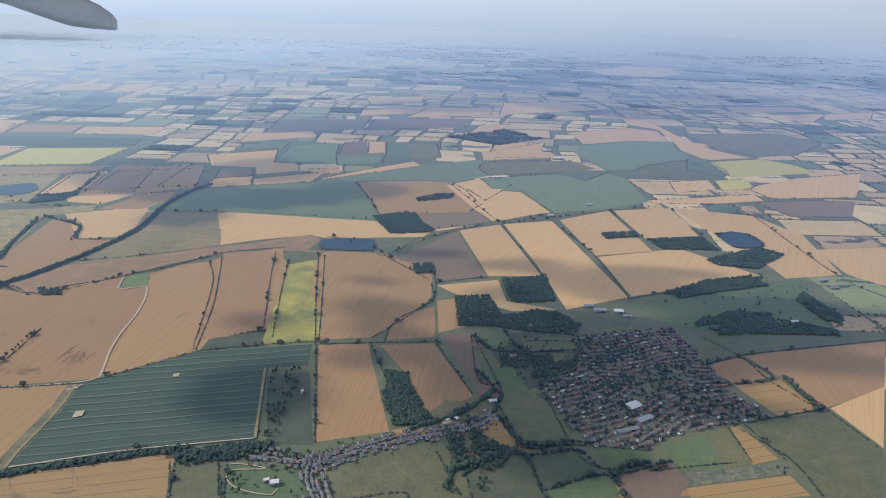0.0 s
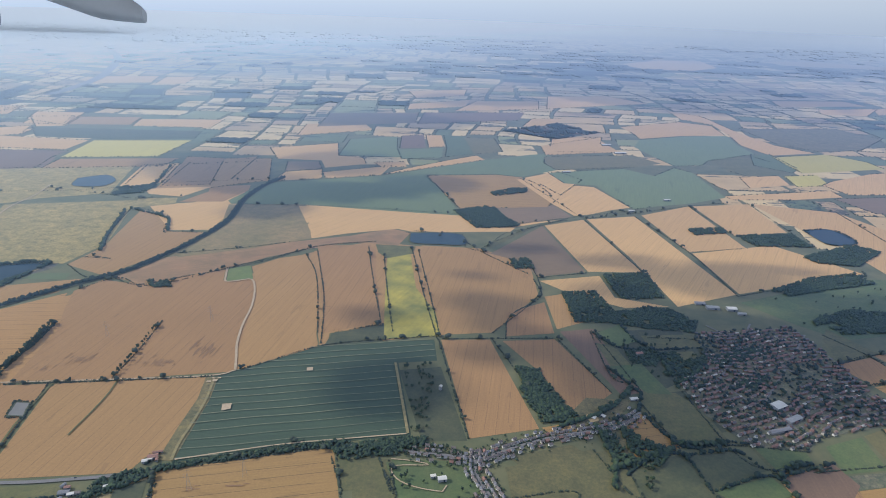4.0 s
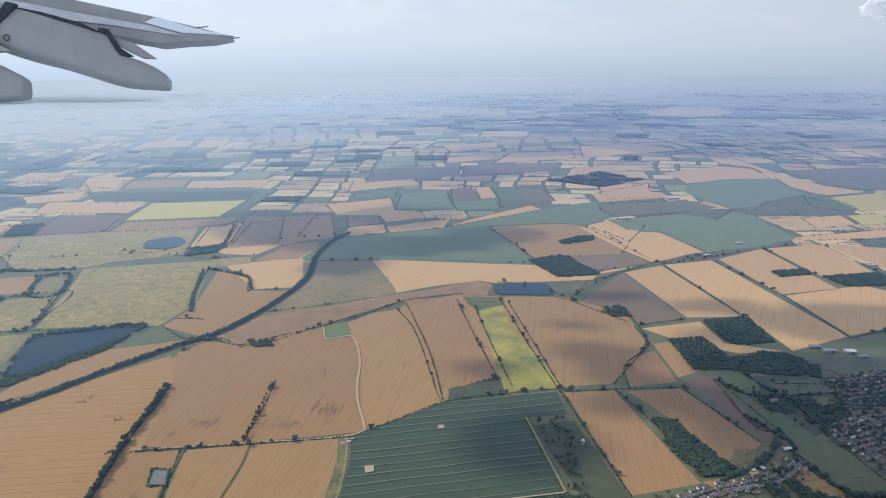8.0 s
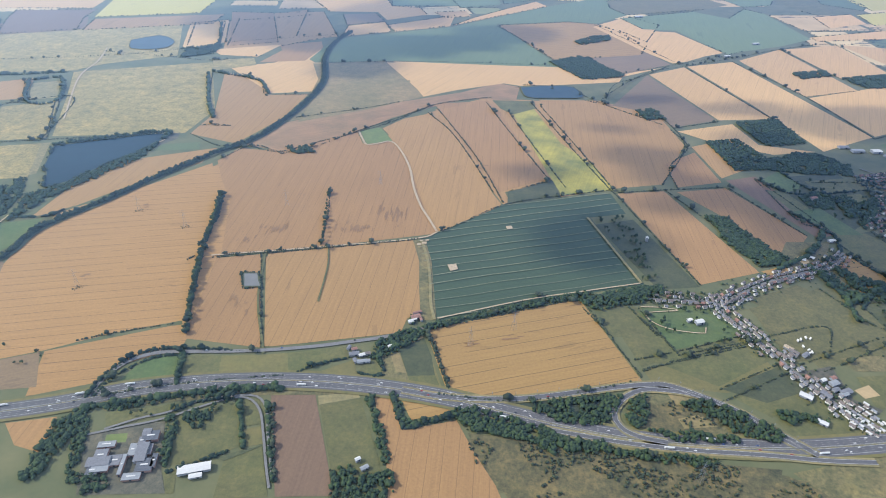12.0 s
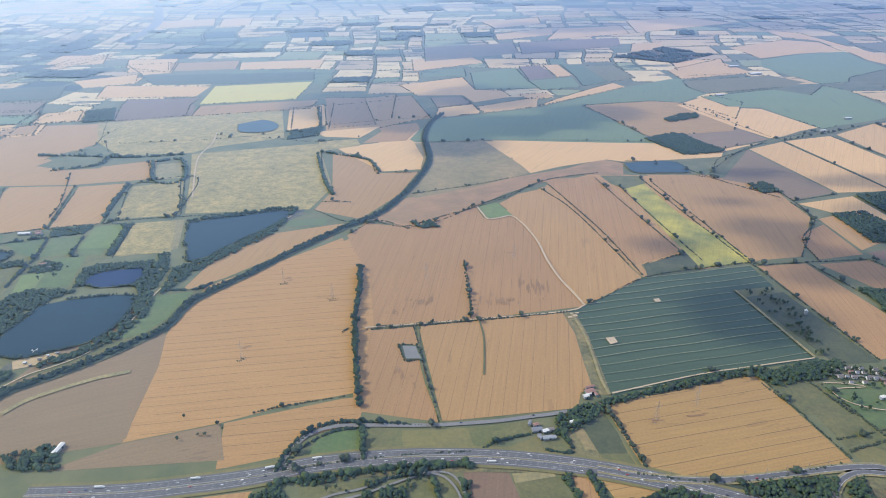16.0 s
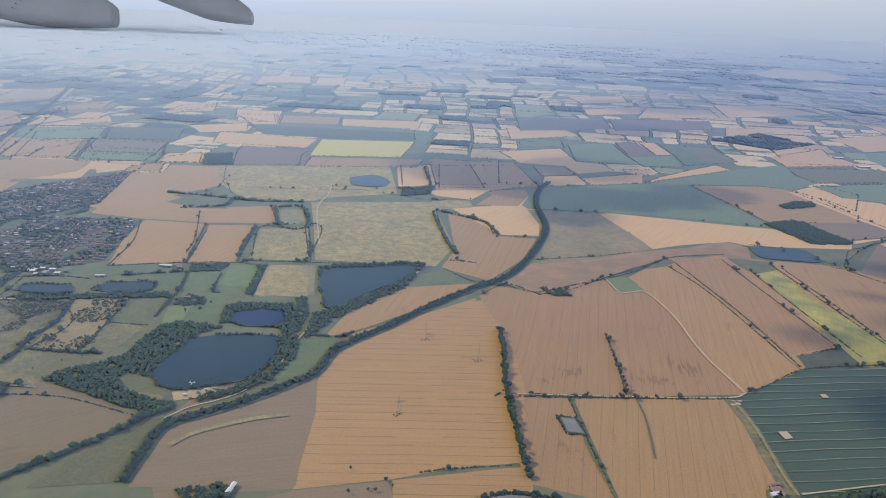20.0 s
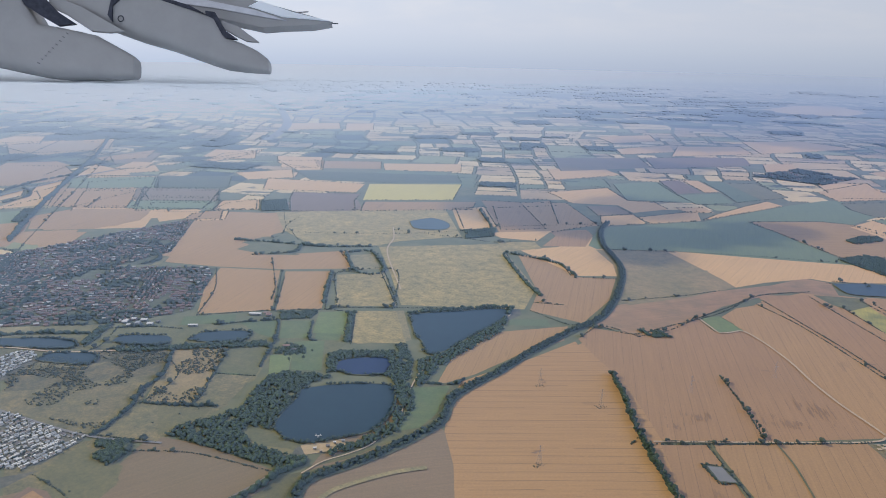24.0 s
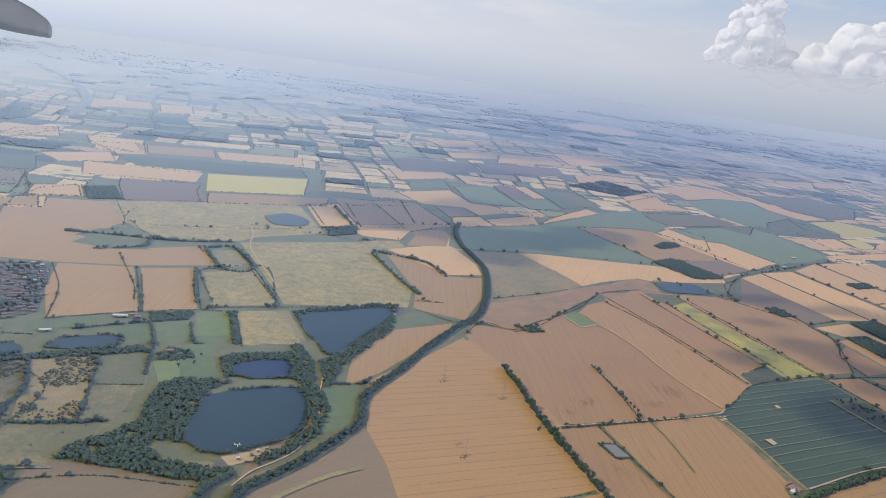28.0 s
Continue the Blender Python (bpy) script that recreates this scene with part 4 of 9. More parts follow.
field("pale", (-82.2, 560.3), (-28.8, 600.2), (-32.7, 555.6), (-80.7, 527.1))
field("pale", (-22.4, 593.7), (36.9, 608.8), (32.1, 557.7), (-41.1, 528.2))
field("pale", (49.8, 648.6), (113.4, 669.8), (144.6, 621.5), (39.8, 562.4))
field("pale", (21.8, 504.9), (46.7, 512.2), (35, 471.8), (11.5, 467.6))
field("green_mid", (89.3, 433.1), (124.2, 452.7), (160.1, 462.2), (154.6, 429.8), (154.8, 400.4), (115.8, 374.4), (108.5, 361.6), (90.6, 356.6), (85.7, 377), (79.9, 406.8))
field("pale", (87.1, 482.5), (142.5, 517.4), (163.6, 504.3), (159.2, 464.3), (124.9, 455), (91.1, 437.4), (89.7, 463.6))
field("pale", (150.2, 581.4), (171.9, 551.8), (174.3, 478.1), (181.3, 433.4), (197.9, 411.1), (163.7, 398.1), (156.7, 430.1), (162.7, 467.1), (166.4, 510), (147.8, 532.7))
field("green_mid", (15.2, 328), (58.9, 344.7), (72.4, 330.7), (89.5, 352.3), (96.3, 342.3), (96.5, 293.4), (75.8, 280.8), (55.5, 272.6), (46.8, 267.4), (42.3, 282.2), (36.4, 305.8), (20.9, 307.5))
field("grass_pale", (17.5, 367.1), (72.9, 381.8), (84.7, 361.7), (66.3, 349.6), (20.4, 335), (15.3, 350.6))
field("pale", (18, 398.7), (59.8, 433.2), (66.6, 389.3), (18.5, 371.9))
field("pale", (-2.7, 310.6), (13.8, 325.4), (19.5, 305.1), (35.1, 302.5), (45.3, 269.8), (35.5, 264.6), (25.3, 257.1), (18.1, 254.1), (10.9, 270))
field("pale", (119.7, 335.9), (143.9, 343.7), (140.9, 323.7), (116.3, 314.3))
field("yellow_pale", (146.6, 342.8), (167.7, 349.1), (162.8, 326.1), (143, 320.5))
field("grass", (116, 372.9), (148.6, 396.2), (154.5, 379.1), (153.9, 350.2), (124.4, 340.3), (119.6, 348.9))
field("green_dark", (150.1, 396.4), (164.4, 401.6), (163.5, 360.9), (155.2, 351.6), (140.2, 366.8))
field("yellow_pale", (162.2, 392.9), (203.9, 408.3), (218.7, 390), (218.7, 371.6), (160.9, 352.3))
field("pale", (168.4, 335.1), (201.2, 356.9), (248.3, 375.1), (210.7, 316.5), (163.7, 308.4), (158.4, 325.6))
field("pale", (97.3, 296.5), (157.5, 315.3), (157.3, 303.6), (128.9, 294.7), (97.7, 289.6))
field("plough", (151, 299.9), (182.2, 307.2), (204.8, 307.4), (187.2, 280), (157.8, 277.2))
field("rough", (181, 496.4), (265.1, 514.1), (278.5, 474.2), (236, 427), (203.7, 415.4), (185.5, 435.9))
field("pale", (288, 682), (373.5, 702.8), (378.4, 667.8), (277.5, 637.3))
field("pale", (308.9, 627.1), (380.7, 651.5), (338, 595.5), (296.1, 595.5))
field("pale", (371.8, 645.9), (444.2, 679.7), (409.3, 625.4), (354, 605.2))
field("pale", (225.6, 1124.2), (327.3, 1249.7), (411.8, 1276.5), (387.1, 1111.3), (312.8, 1026.4), (244.2, 1038.6))
field("pale", (538.4, 1316.7), (681.9, 1378.5), (800.1, 1266.7), (770.5, 1219.3), (581, 1216.1))
field("yellow_pale", (-252.6, 360.2), (-197.5, 371.6), (-197.6, 327.4), (-245.2, 316.5))
field("pale", (-318.4, 363.2), (-255.3, 359.7), (-254, 333.8), (-307.7, 330.8))
field("plough_red", (-288.5, 327.9), (-250.5, 331.4), (-249.2, 314.4), (-242.8, 292.4), (-273.4, 283.7), (-284.5, 312.6))
field("wheat", (-243.3, 312.7), (-184.9, 325.4), (-185.3, 307), (-240.1, 292.9))
field("pale", (-316.2, 299), (-298.8, 306), (-290.1, 284.5), (-311.6, 279.7))
field("grass_dark", (-312, 392.1), (-203.5, 400.9), (-198.3, 376.8), (-239.4, 366), (-291.1, 364.2))
field("pale", (-261.7, 435.4), (-205.6, 445.6), (-202.8, 413.6), (-254.5, 408.8))
field("wheat", (-311.3, 434), (-264.5, 442.5), (-257.9, 412.6), (-298.5, 405.4))
field("pale", (-338, 439.5), (-314, 438.7), (-299.6, 405.2), (-326.1, 402.7))
field("pale", (-390.5, 449.1), (-374.2, 472.8), (-357.6, 433.3), (-388.6, 422.6))
field("pale", (-432, 671), (-372.9, 695.1), (-353.8, 636.7), (-405.5, 611.2))
field("pale", (-363.6, 690.9), (-334.2, 703), (-319.1, 638.4), (-346.1, 627.9))
field("plough", (-371.7, 313.6), (-329.7, 322.4), (-323.9, 305.8), (-362.4, 302.1))
field("green_mid", (-362.7, 297.8), (-323, 303.2), (-317.7, 279.8), (-351.6, 276.5))
field("green_mid", (-413.6, 327.1), (-383.1, 350), (-366.7, 322.2), (-401.2, 308.6))
field("wheat", (-391.2, 307.3), (-371.6, 310.6), (-352.5, 275.2), (-379.3, 268.3))
field("meadow", (-209.4, 70.7), (-205.9, 80.8), (-200.6, 90.8), (-196.1, 93.2), (-188.9, 98), (-182.1, 105.5), (-178.7, 110.3), (-181, 123.2), (-180.1, 128.8), (-172, 130.6), (-174.4, 120.4), (-174.6, 113.7), (-177.9, 107.6), (-183.3, 101.9), (-189.2, 95.9), (-195.3, 90.5), (-196.7, 86.5), (-196, 81.2), (-194.5, 74.8))
field("stubble_dark", (-232.1, 92.9), (-231.4, 98.6), (-223.2, 97.8), (-214.2, 95.6), (-201.7, 91.6), (-205.7, 85.8), (-214.2, 74.3), (-219.8, 69.7))
field("plough", (-195.4, 80.2), (-196, 85.8), (-194.7, 90.3), (-188, 95.9), (-181, 102.4), (-176.1, 109.2), (-173.5, 110), (-166.6, 79), (-193.3, 73.7))
field("rough", (-274.1, 105.9), (-277.3, 122.4), (-261.5, 124.9), (-249.3, 134.6), (-246.8, 136), (-241.8, 111.9), (-242.2, 98.9), (-248.9, 97.3), (-263.2, 102.6))
field("scrub", (-245.8, 134.5), (-234.5, 139.1), (-231, 117.2), (-240.7, 111.6))
field("grass", (-233.8, 139.3), (-225.1, 141.6), (-223.1, 130.6), (-220.5, 114.6), (-231, 114.5))
field("rough", (-241.1, 110.5), (-230.7, 113.1), (-222.5, 112.7), (-230.7, 101.7), (-229.2, 98.1), (-241.5, 98))
field("rough_brown", (-289.2, 86.9), (-280.4, 90.3), (-273.1, 87.3), (-271.7, 81), (-275.8, 80.1))
field("plough_red", (-267.4, 81), (-261.6, 79.4), (-263.4, 73.5), (-267, 75.4))
field("stubble_dark", (-231.5, 95.2), (-220.8, 95.2), (-211, 93.9), (-203.6, 91.4), (-204.9, 88.2), (-207.6, 80.2), (-231.6, 74.6), (-229, 83.5), (-231.4, 90.7))
field("meadow", (-245, 83.5), (-243.3, 94.3), (-237.3, 89.2), (-231.2, 88.7), (-229.2, 83.4), (-230, 76.4), (-234.7, 76.5))
field("wheat_red", (-244.8, 71.6), (-242.5, 79.8), (-232.8, 75.8), (-231.7, 73.9))
field("scrub", (-76.1, 63.3), (-61.8, 61.6), (-44.8, 59.7), (-29.4, 56.7), (-22.4, 52), (-29.5, 38.1), (-67.4, 38.8), (-70.9, 52.6))
field("rough", (-28.4, 57.2), (-13.8, 60.1), (2.6, 61.6), (-3.6, 43.5), (-29.5, 38.1), (-24, 52))
field("wheat_red", (-88.2, 65.3), (-79.3, 66.3), (-76.1, 62.2), (-72.8, 55.3), (-68, 38.8), (-88, 39.1), (-88.3, 56.4))

# ---- paddocks and small fields on both sides of the motorway, the farm lawn, the earthworks
field("wheat", (-106.4, 116.3), (-85.6, 120.1), (-84.1, 111.5), (-84.1, 101.5), (-83.6, 93.5), (-86.6, 92.3), (-87.8, 88.1), (-110.8, 84.4), (-112.3, 84.4), (-118.2, 112.9))
field("earth", (-134, 173.8), (-126.8, 168.1), (-119.4, 171.5), (-104.8, 181.2), (-94.4, 193), (-83.6, 201), (-75.9, 208.2), (-64, 210.9), (-52.1, 209.3), (-49.3, 222.1), (-55.3, 220), (-71.9, 216.8), (-85.8, 208.8), (-102.2, 197.6), (-122.5, 187.2))
field("rough_brown", (-128.9, 248.5), (-98.7, 249), (-94, 228.9), (-85.9, 211.5), (-102.5, 200.1), (-124.5, 188.5), (-123.8, 194.2), (-122, 221.2))
field("lawn", (-135.9, 73), (-133.4, 79.4), (-130.6, 82), (-126.5, 82.3), (-125.3, 75.7), (-130.3, 74.2))
field("grass", (-125.8, 82.3), (-119.3, 82), (-118.5, 76.6), (-124.5, 75.7))
field("grass_pale", (-119.3, 82), (-112.3, 82.2), (-107.8, 82.7), (-106.7, 77.8), (-111.6, 77.4), (-118.5, 76.6))
field("grass", (-107.8, 82.7), (-97.5, 84.5), (-96.9, 81.7), (-104.8, 78), (-106.7, 77.8))
field("grass_pale", (-101.8, 77.9), (-95.7, 81), (-94.9, 77.6))
field("grass", (-94.4, 80.3), (-90.9, 79.7), (-90.4, 77.3), (-94.4, 77.4))
field("rough", (-91.4, 81.4), (-88.1, 84.2), (-85.8, 75.4), (-90.2, 76.3))
field("rough_brown", (-89.3, 82.2), (-87.8, 82.7), (-86.3, 77.6), (-88.2, 78.1))
field("grass_dark", (-88, 84.2), (-83.3, 86.5), (-82, 81.9), (-81.4, 77.2), (-86.1, 77))
field("grass", (-86.1, 77), (-81.4, 77.2), (-80.4, 74.1), (-85.6, 75.5))
field("sand", (-88.2, 84.9), (-83.5, 87.5), (-83.5, 86.7), (-87.7, 84.1))
field("rough", (-135.8, 70.7), (-111.2, 74.4), (-91.5, 73.3), (-93.9, 72.8), (-109.1, 72.7), (-123.4, 71.4), (-134.3, 69.2))
field("grass", (-134.2, 68.9), (-121.5, 71.3), (-122.4, 69.3), (-132.7, 65.8))
field("grass", (-121.2, 59), (-122.6, 68.1), (-113.5, 71), (-111.2, 62.3), (-116.7, 59.6))
field("grass", (-113.2, 71.6), (-110.3, 71.7), (-108.7, 66.7), (-111.9, 66.1))
field("grass_pale", (-111.4, 65.5), (-108.3, 66.4), (-107.8, 62.8), (-110.4, 62.3))
field("grass_dark", (-114.4, 60.4), (-107.7, 62.6), (-109.4, 61.5), (-112.9, 59.7))
field("grass", (-112.9, 59.6), (-107.8, 62.3), (-105.1, 53.7), (-112.7, 53.5))
field("plough_red", (-108.6, 72.6), (-101.3, 72.7), (-96.8, 57), (-96.1, 53.8), (-104.1, 53.7))
field("grass", (-100.2, 70.3), (-93.7, 72), (-90, 60.1), (-89.2, 56.7), (-96.4, 56.5))
field("rough_pale", (-100.8, 72.5), (-94.4, 73.3), (-93.8, 72.1), (-100.4, 70.5))
field("wheat_red", (-91.6, 72.9), (-89.2, 72.9), (-86.7, 65.3), (-78, 67.3), (-75.9, 61.9), (-74.8, 53.3), (-87.6, 53.1))
field("wheat_gold", (-87.1, 71.8), (-78.6, 69.9), (-78.7, 68.7), (-85.3, 67.4))
field("yard", (-135.3, 64.5), (-129, 66.8), (-124.1, 67.2), (-121.4, 58), (-119.6, 54.3), (-131.9, 54.1))
field("lawn_bright", (-132.1, 64.6), (-129, 64.9), (-128.6, 63.2), (-131.8, 63))
field("grass", (-121, 58), (-119.3, 58.1), (-118.4, 54.3), (-119.6, 54.3))
field("sand", (-9.7, 73.6), (-6.5, 74.8), (-5.9, 72.4), (-8.9, 71.7))

field("wheat", (-97.2, 184.1), (-90.6, 192.2), (-81.2, 197.5), (-75.9, 184.5), (-70.2, 162.3), (-65, 138), (-65.6, 135.4), (-80.4, 124.3), (-82.5, 132), (-85.6, 146.6), (-88.1, 161.8), (-92.6, 174))
field("wheat_red", (-80.1, 199.6), (-64.1, 209.3), (-59.4, 204.7), (-56.3, 183), (-50.4, 150.7), (-63.6, 143.7), (-67.1, 158.8), (-72.1, 176), (-76.8, 191.4))
field("lawn_bright", (-104, 182.1), (-97.8, 184.6), (-93.6, 174.8), (-101.1, 172.1))
field("grass_pale", (-296.3, 142.7), (-278.7, 145.7), (-274.1, 136.9), (-290.9, 137))
field("rough_pale", (-306.8, 127.1), (-306.2, 142.7), (-296.3, 142.7), (-290.9, 137), (-296, 133.8), (-298.9, 129.3), (-303.7, 126.3))
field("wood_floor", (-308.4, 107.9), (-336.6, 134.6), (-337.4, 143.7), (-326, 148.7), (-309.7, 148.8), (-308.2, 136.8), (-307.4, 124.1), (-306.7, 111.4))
field("grass_pale", (-332.1, 137.9), (-333.8, 143.3), (-322.5, 145.4), (-319.7, 137.4))
field("grass", (-319.4, 118.3), (-321.1, 126.5), (-318.4, 127.1), (-317.1, 116.2))
field("rough", (-303.9, 108.6), (-304.9, 124.5), (-292.6, 127.3), (-288.1, 124), (-290.4, 108.7), (-297.5, 106.5))
field("rough_brown", (-304.8, 109.5), (-305.5, 118.3), (-302.6, 118.1), (-302.3, 110))
field("grass", (-271.1, 132.4), (-273, 143.8), (-252.7, 147.4), (-238.8, 150.6), (-247.5, 144.1), (-253.3, 143.2), (-267, 140.1), (-266.5, 136.3), (-264.9, 133.8))
field("scrub", (-278.6, 118.6), (-275, 119.4), (-261.8, 123.2), (-256.2, 132.2), (-248.2, 134.9), (-243.6, 122.6), (-257.5, 116.4), (-265.4, 111.7), (-273.9, 108.4))
field("rough", (-277.8, 105.4), (-274.1, 108.6), (-265.4, 111.7), (-257.5, 116.4), (-243.8, 122.3), (-244.3, 115.1), (-242.3, 107.5), (-243.3, 96.9), (-255.1, 97.4), (-266.4, 100.8))
field("rough_brown", (-247.7, 134.6), (-234.7, 138.9), (-229.6, 111.7), (-240.6, 110.1))
field("rough", (-231.3, 123.9), (-226.1, 125.1), (-223.5, 124.2), (-224.1, 111), (-229.7, 111))
field("lawn", (-234.8, 140.7), (-232.6, 141.7), (-229, 141.1), (-225.1, 124.5), (-231.4, 124.5))
field("rough", (-240.2, 109), (-229.5, 110.7), (-223.9, 110.7), (-223.8, 105.6), (-228.7, 98.9), (-229.9, 96), (-240.1, 97.2))
field("grass", (-233.9, 109.4), (-227.3, 110.3), (-226.3, 105.1), (-232.5, 102.5))
field("lawn", (-256.6, 155.2), (-242.5, 159.6), (-240.2, 154), (-254.7, 149.4))
field("grass_dark", (-310.1, 193.4), (-311.9, 202.2), (-294.5, 206.2), (-292.5, 196.4))
field("green_mid", (-432.2, 335.9), (-385.9, 351.1), (-371.7, 323.3), (-415.3, 312.9))
field("grass_dark", (-386.4, 354), (-342.7, 364.6), (-328.1, 329.4), (-369.1, 322.2))
field("plough", (-377.3, 318.5), (-330.8, 325.3), (-321.8, 297.1), (-361.6, 289.8))
field("green_mid", (-361.1, 288.5), (-321.5, 295.7), (-318.2, 279.5), (-353.7, 273.1))
field("wheat", (-416.6, 307.3), (-378.7, 319.8), (-369.1, 299.2), (-381.9, 293.1), (-373.2, 269.8), (-393.1, 269.1))
field("wheat", (-380.6, 291.9), (-363.9, 297.4), (-354.8, 273.5), (-372.9, 269.9))
field("wheat", (-385.5, 250.6), (-376.8, 267.7), (-340.9, 273.5), (-335.5, 258.9), (-338.1, 243.3), (-353.1, 234.5), (-370.6, 229.9))
field("wheat", (-373.2, 224.8), (-349.6, 233.8), (-341.8, 214.8), (-351.9, 209.9), (-364.6, 212.6))
field("pale", (-340.2, 272.4), (-319.1, 278.7), (-317.8, 261.9), (-333.6, 257))
field("wheat", (-317, 269.2), (-307.2, 281.5), (-299.6, 263.3), (-314.9, 259.1))
field("pale", (-413.1, 257.8), (-395.3, 271.9), (-431.3, 328.3), (-435.1, 313.4), (-417.8, 284.6))
field("pale", (-431.3, 263.4), (-432.9, 300.9), (-422.7, 287.2), (-425.3, 271.8))
field("green_mid", (-426.7, 227.8), (-413.3, 248.3), (-398.1, 258.1), (-385.8, 239.1), (-398.9, 230.6))
field("wheat", (-422.2, 215.8), (-425.8, 226.9), (-398.5, 230.1), (-381.7, 238.9), (-372.1, 222.6), (-382.6, 222.6), (-375.6, 204.8), (-404.8, 199.3))
field("wheat", (-381.5, 221.3), (-373.1, 223.3), (-363.5, 203.8), (-374, 203))
field("grass_pale", (-403.3, 197.9), (-381.2, 201.3), (-376.9, 187.1), (-384.2, 179.8))
field("wheat", (-372.6, 168.8), (-359.6, 173.4), (-355.1, 159), (-358.4, 155.4))
field("wheat", (-477.1, 307.9), (-508.1, 372.8), (-481.2, 387.1), (-462.7, 375.1), (-452.4, 338.1), (-463.5, 315.8))
field("pale", (-600.9, 455.7), (-608.8, 494.3), (-583, 500.8), (-553.6, 458.1))
field("pale", (-524.3, 414.9), (-554.1, 483), (-512.3, 481.6), (-491.2, 438.9))
field("pale", (-433.5, 342.7), (-449.2, 382.1), (-416.3, 366.3), (-403.1, 352.1))
field("wheat", (-466.5, 407.1), (-448.5, 454.4), (-432.8, 415.3), (-454.3, 396.3))
field("pale", (-428.4, 371.4), (-432.4, 399), (-416.1, 399.1), (-408.6, 375))
field("pale", (-398.1, 431), (-406.5, 468.1), (-371, 468.6), (-372.7, 432.9))
field("grass", (14.7, 123.9), (21.9, 123.7), (26, 117.7), (27.9, 107.2), (17.8, 104.9), (11.5, 116.2))
field("wheat_gold", (5.2, 111.4), (11.8, 115), (17.2, 104.9), (10.3, 100.5))
field("grass_dark", (5.1, 95.6), (16.3, 102.2), (20.4, 97.5), (21.1, 89.2), (19.8, 85.1), (6.1, 83.9))
field("grass_dark", (17.2, 101.8), (27.2, 103.6), (32.3, 98.9), (19.1, 92.5))
field("lawn", (32, 106.1), (42.3, 108.5), (42.2, 101.8), (34, 98.6))
field("lawn", (19.6, 92.2), (31.7, 97), (34.1, 92.4), (24, 88.1))
field("plough_red", (33.5, 96.6), (46, 101.8), (47.9, 95.9), (41.4, 88.4), (34.2, 91.1))
field("meadow", (-18.3, 94.6), (-0.7, 102.3), (5.5, 87.5), (4.7, 82.5), (-17.3, 80.5))
field("rough", (-4.4, 112.6), (0.7, 119.8), (10.9, 119.7), (7.6, 114.2), (-2.1, 109))
field("sand", (-0.3, 113.4), (2, 114.4), (2.2, 111.7), (0.3, 110.7))
field("wheat_gold", (-10.4, 108.1), (-4.3, 110.1), (-2.5, 107.4), (-8.3, 105.4))
field("lawn", (8.6, 150.6), (16.1, 156.2), (18.9, 147.1), (12.1, 143.5))
field("grass", (20.6, 150.4), (35.5, 152.6), (36, 146.1), (21.4, 143))
field("lawn", (8.3, 133.6), (17.1, 135.8), (21, 122.9), (15.4, 123))
field("grass", (23.1, 141.8), (32.2, 143.4), (32.8, 137.4), (23.9, 131.4))
field("lawn", (-238.9, 154.3), (-228.9, 157.6), (-225.2, 145.9), (-231, 148.2))
field("lawn", (-227.2, 157.2), (-218.7, 159.4), (-216.1, 147.6), (-223.8, 146.2))
field("lawn_bright", (-218.8, 165.6), (-210.4, 168), (-207.1, 151.4), (-215.8, 151))
field("lawn", (-214.9, 151.1), (-207.8, 151.9), (-207.4, 147.6), (-214, 147.3))
field("lawn", (-219, 144.9), (-211, 146.9), (-206.6, 130.6), (-214.1, 129.7))
field("lawn_bright", (-222.1, 136.2), (-216.5, 137.2), (-214.1, 127.6), (-218.6, 126.8))
field("grass", (-235, 141), (-224.3, 145), (-221.4, 126.3), (-231.4, 125.4))
field("rough", (-230.6, 124.7), (-221.6, 124.9), (-222.2, 112.1), (-229.6, 111.5))
field("meadow", (-237.3, 110.2), (-224.4, 111.7), (-224.7, 106.2), (-230.4, 98.9))
field("rough_dry", (-208.4, 168.3), (-196.2, 170.6), (-188.8, 149.2), (-203.4, 147))
field("lawn", (-183.1, 126), (-174.2, 128.6), (-175.5, 116.5), (-178.3, 110.3), (-183, 108.1), (-181.9, 115.4))
field("sand", (-200.7, 100.1), (-199.1, 101.7), (-193.3, 103.7), (-191.2, 101.3), (-194.7, 99.3), (-198.8, 97.5))
field("grass", (-216.4, 105.6), (-209, 104.9), (-200.7, 100.3), (-201.5, 98.8), (-208.7, 99), (-214.2, 101.6))
field("rough", (-86.2, 120.1), (-83.4, 120.1), (-81.9, 111.6), (-81, 91.8), (-84, 91.8), (-84.5, 101.5), (-84.6, 111.5))

def flattened(x, y, w, h, count, lean=84):
    """Short ragged swathes of flattened corn along the drill rows, scattered about x, y."""
    a = radians(lean)
    bm = bmesh.new()
    for _ in range(count):
        u, v = float(rng.normal(0, w)), float(rng.normal(0, h * 0.5))
        long, wide = float(rng.uniform(0.3, 1.0)) * h, float(rng.uniform(0.08, 0.3))
        cx, cy = x + v * math.cos(a) - u * math.sin(a), y + v * math.sin(a) + u * math.cos(a)
        ring = []
        for i in range(10):
            t = 2 * math.pi * i / 10
            p, q = long * math.cos(t) * float(rng.uniform(0.6, 1.1)), wide * math.sin(t) * float(rng.uniform(0.6, 1.2))
            ring.append(bm.verts.new((cx + p * math.cos(a) - q * math.sin(a), cy + p * math.sin(a) + q * math.cos(a), 0.075 + 0.0001 * len(bm.faces))))
        bm.faces.new(ring)
    ob = new("flattened_crop", mesh_from("flattened_crop", bm))
    ob.data.materials.append(MATS["lodged"])
    return tagged(ob, "darker ragged swathes of flattened wheat", "flattened crop", kind="stuff")


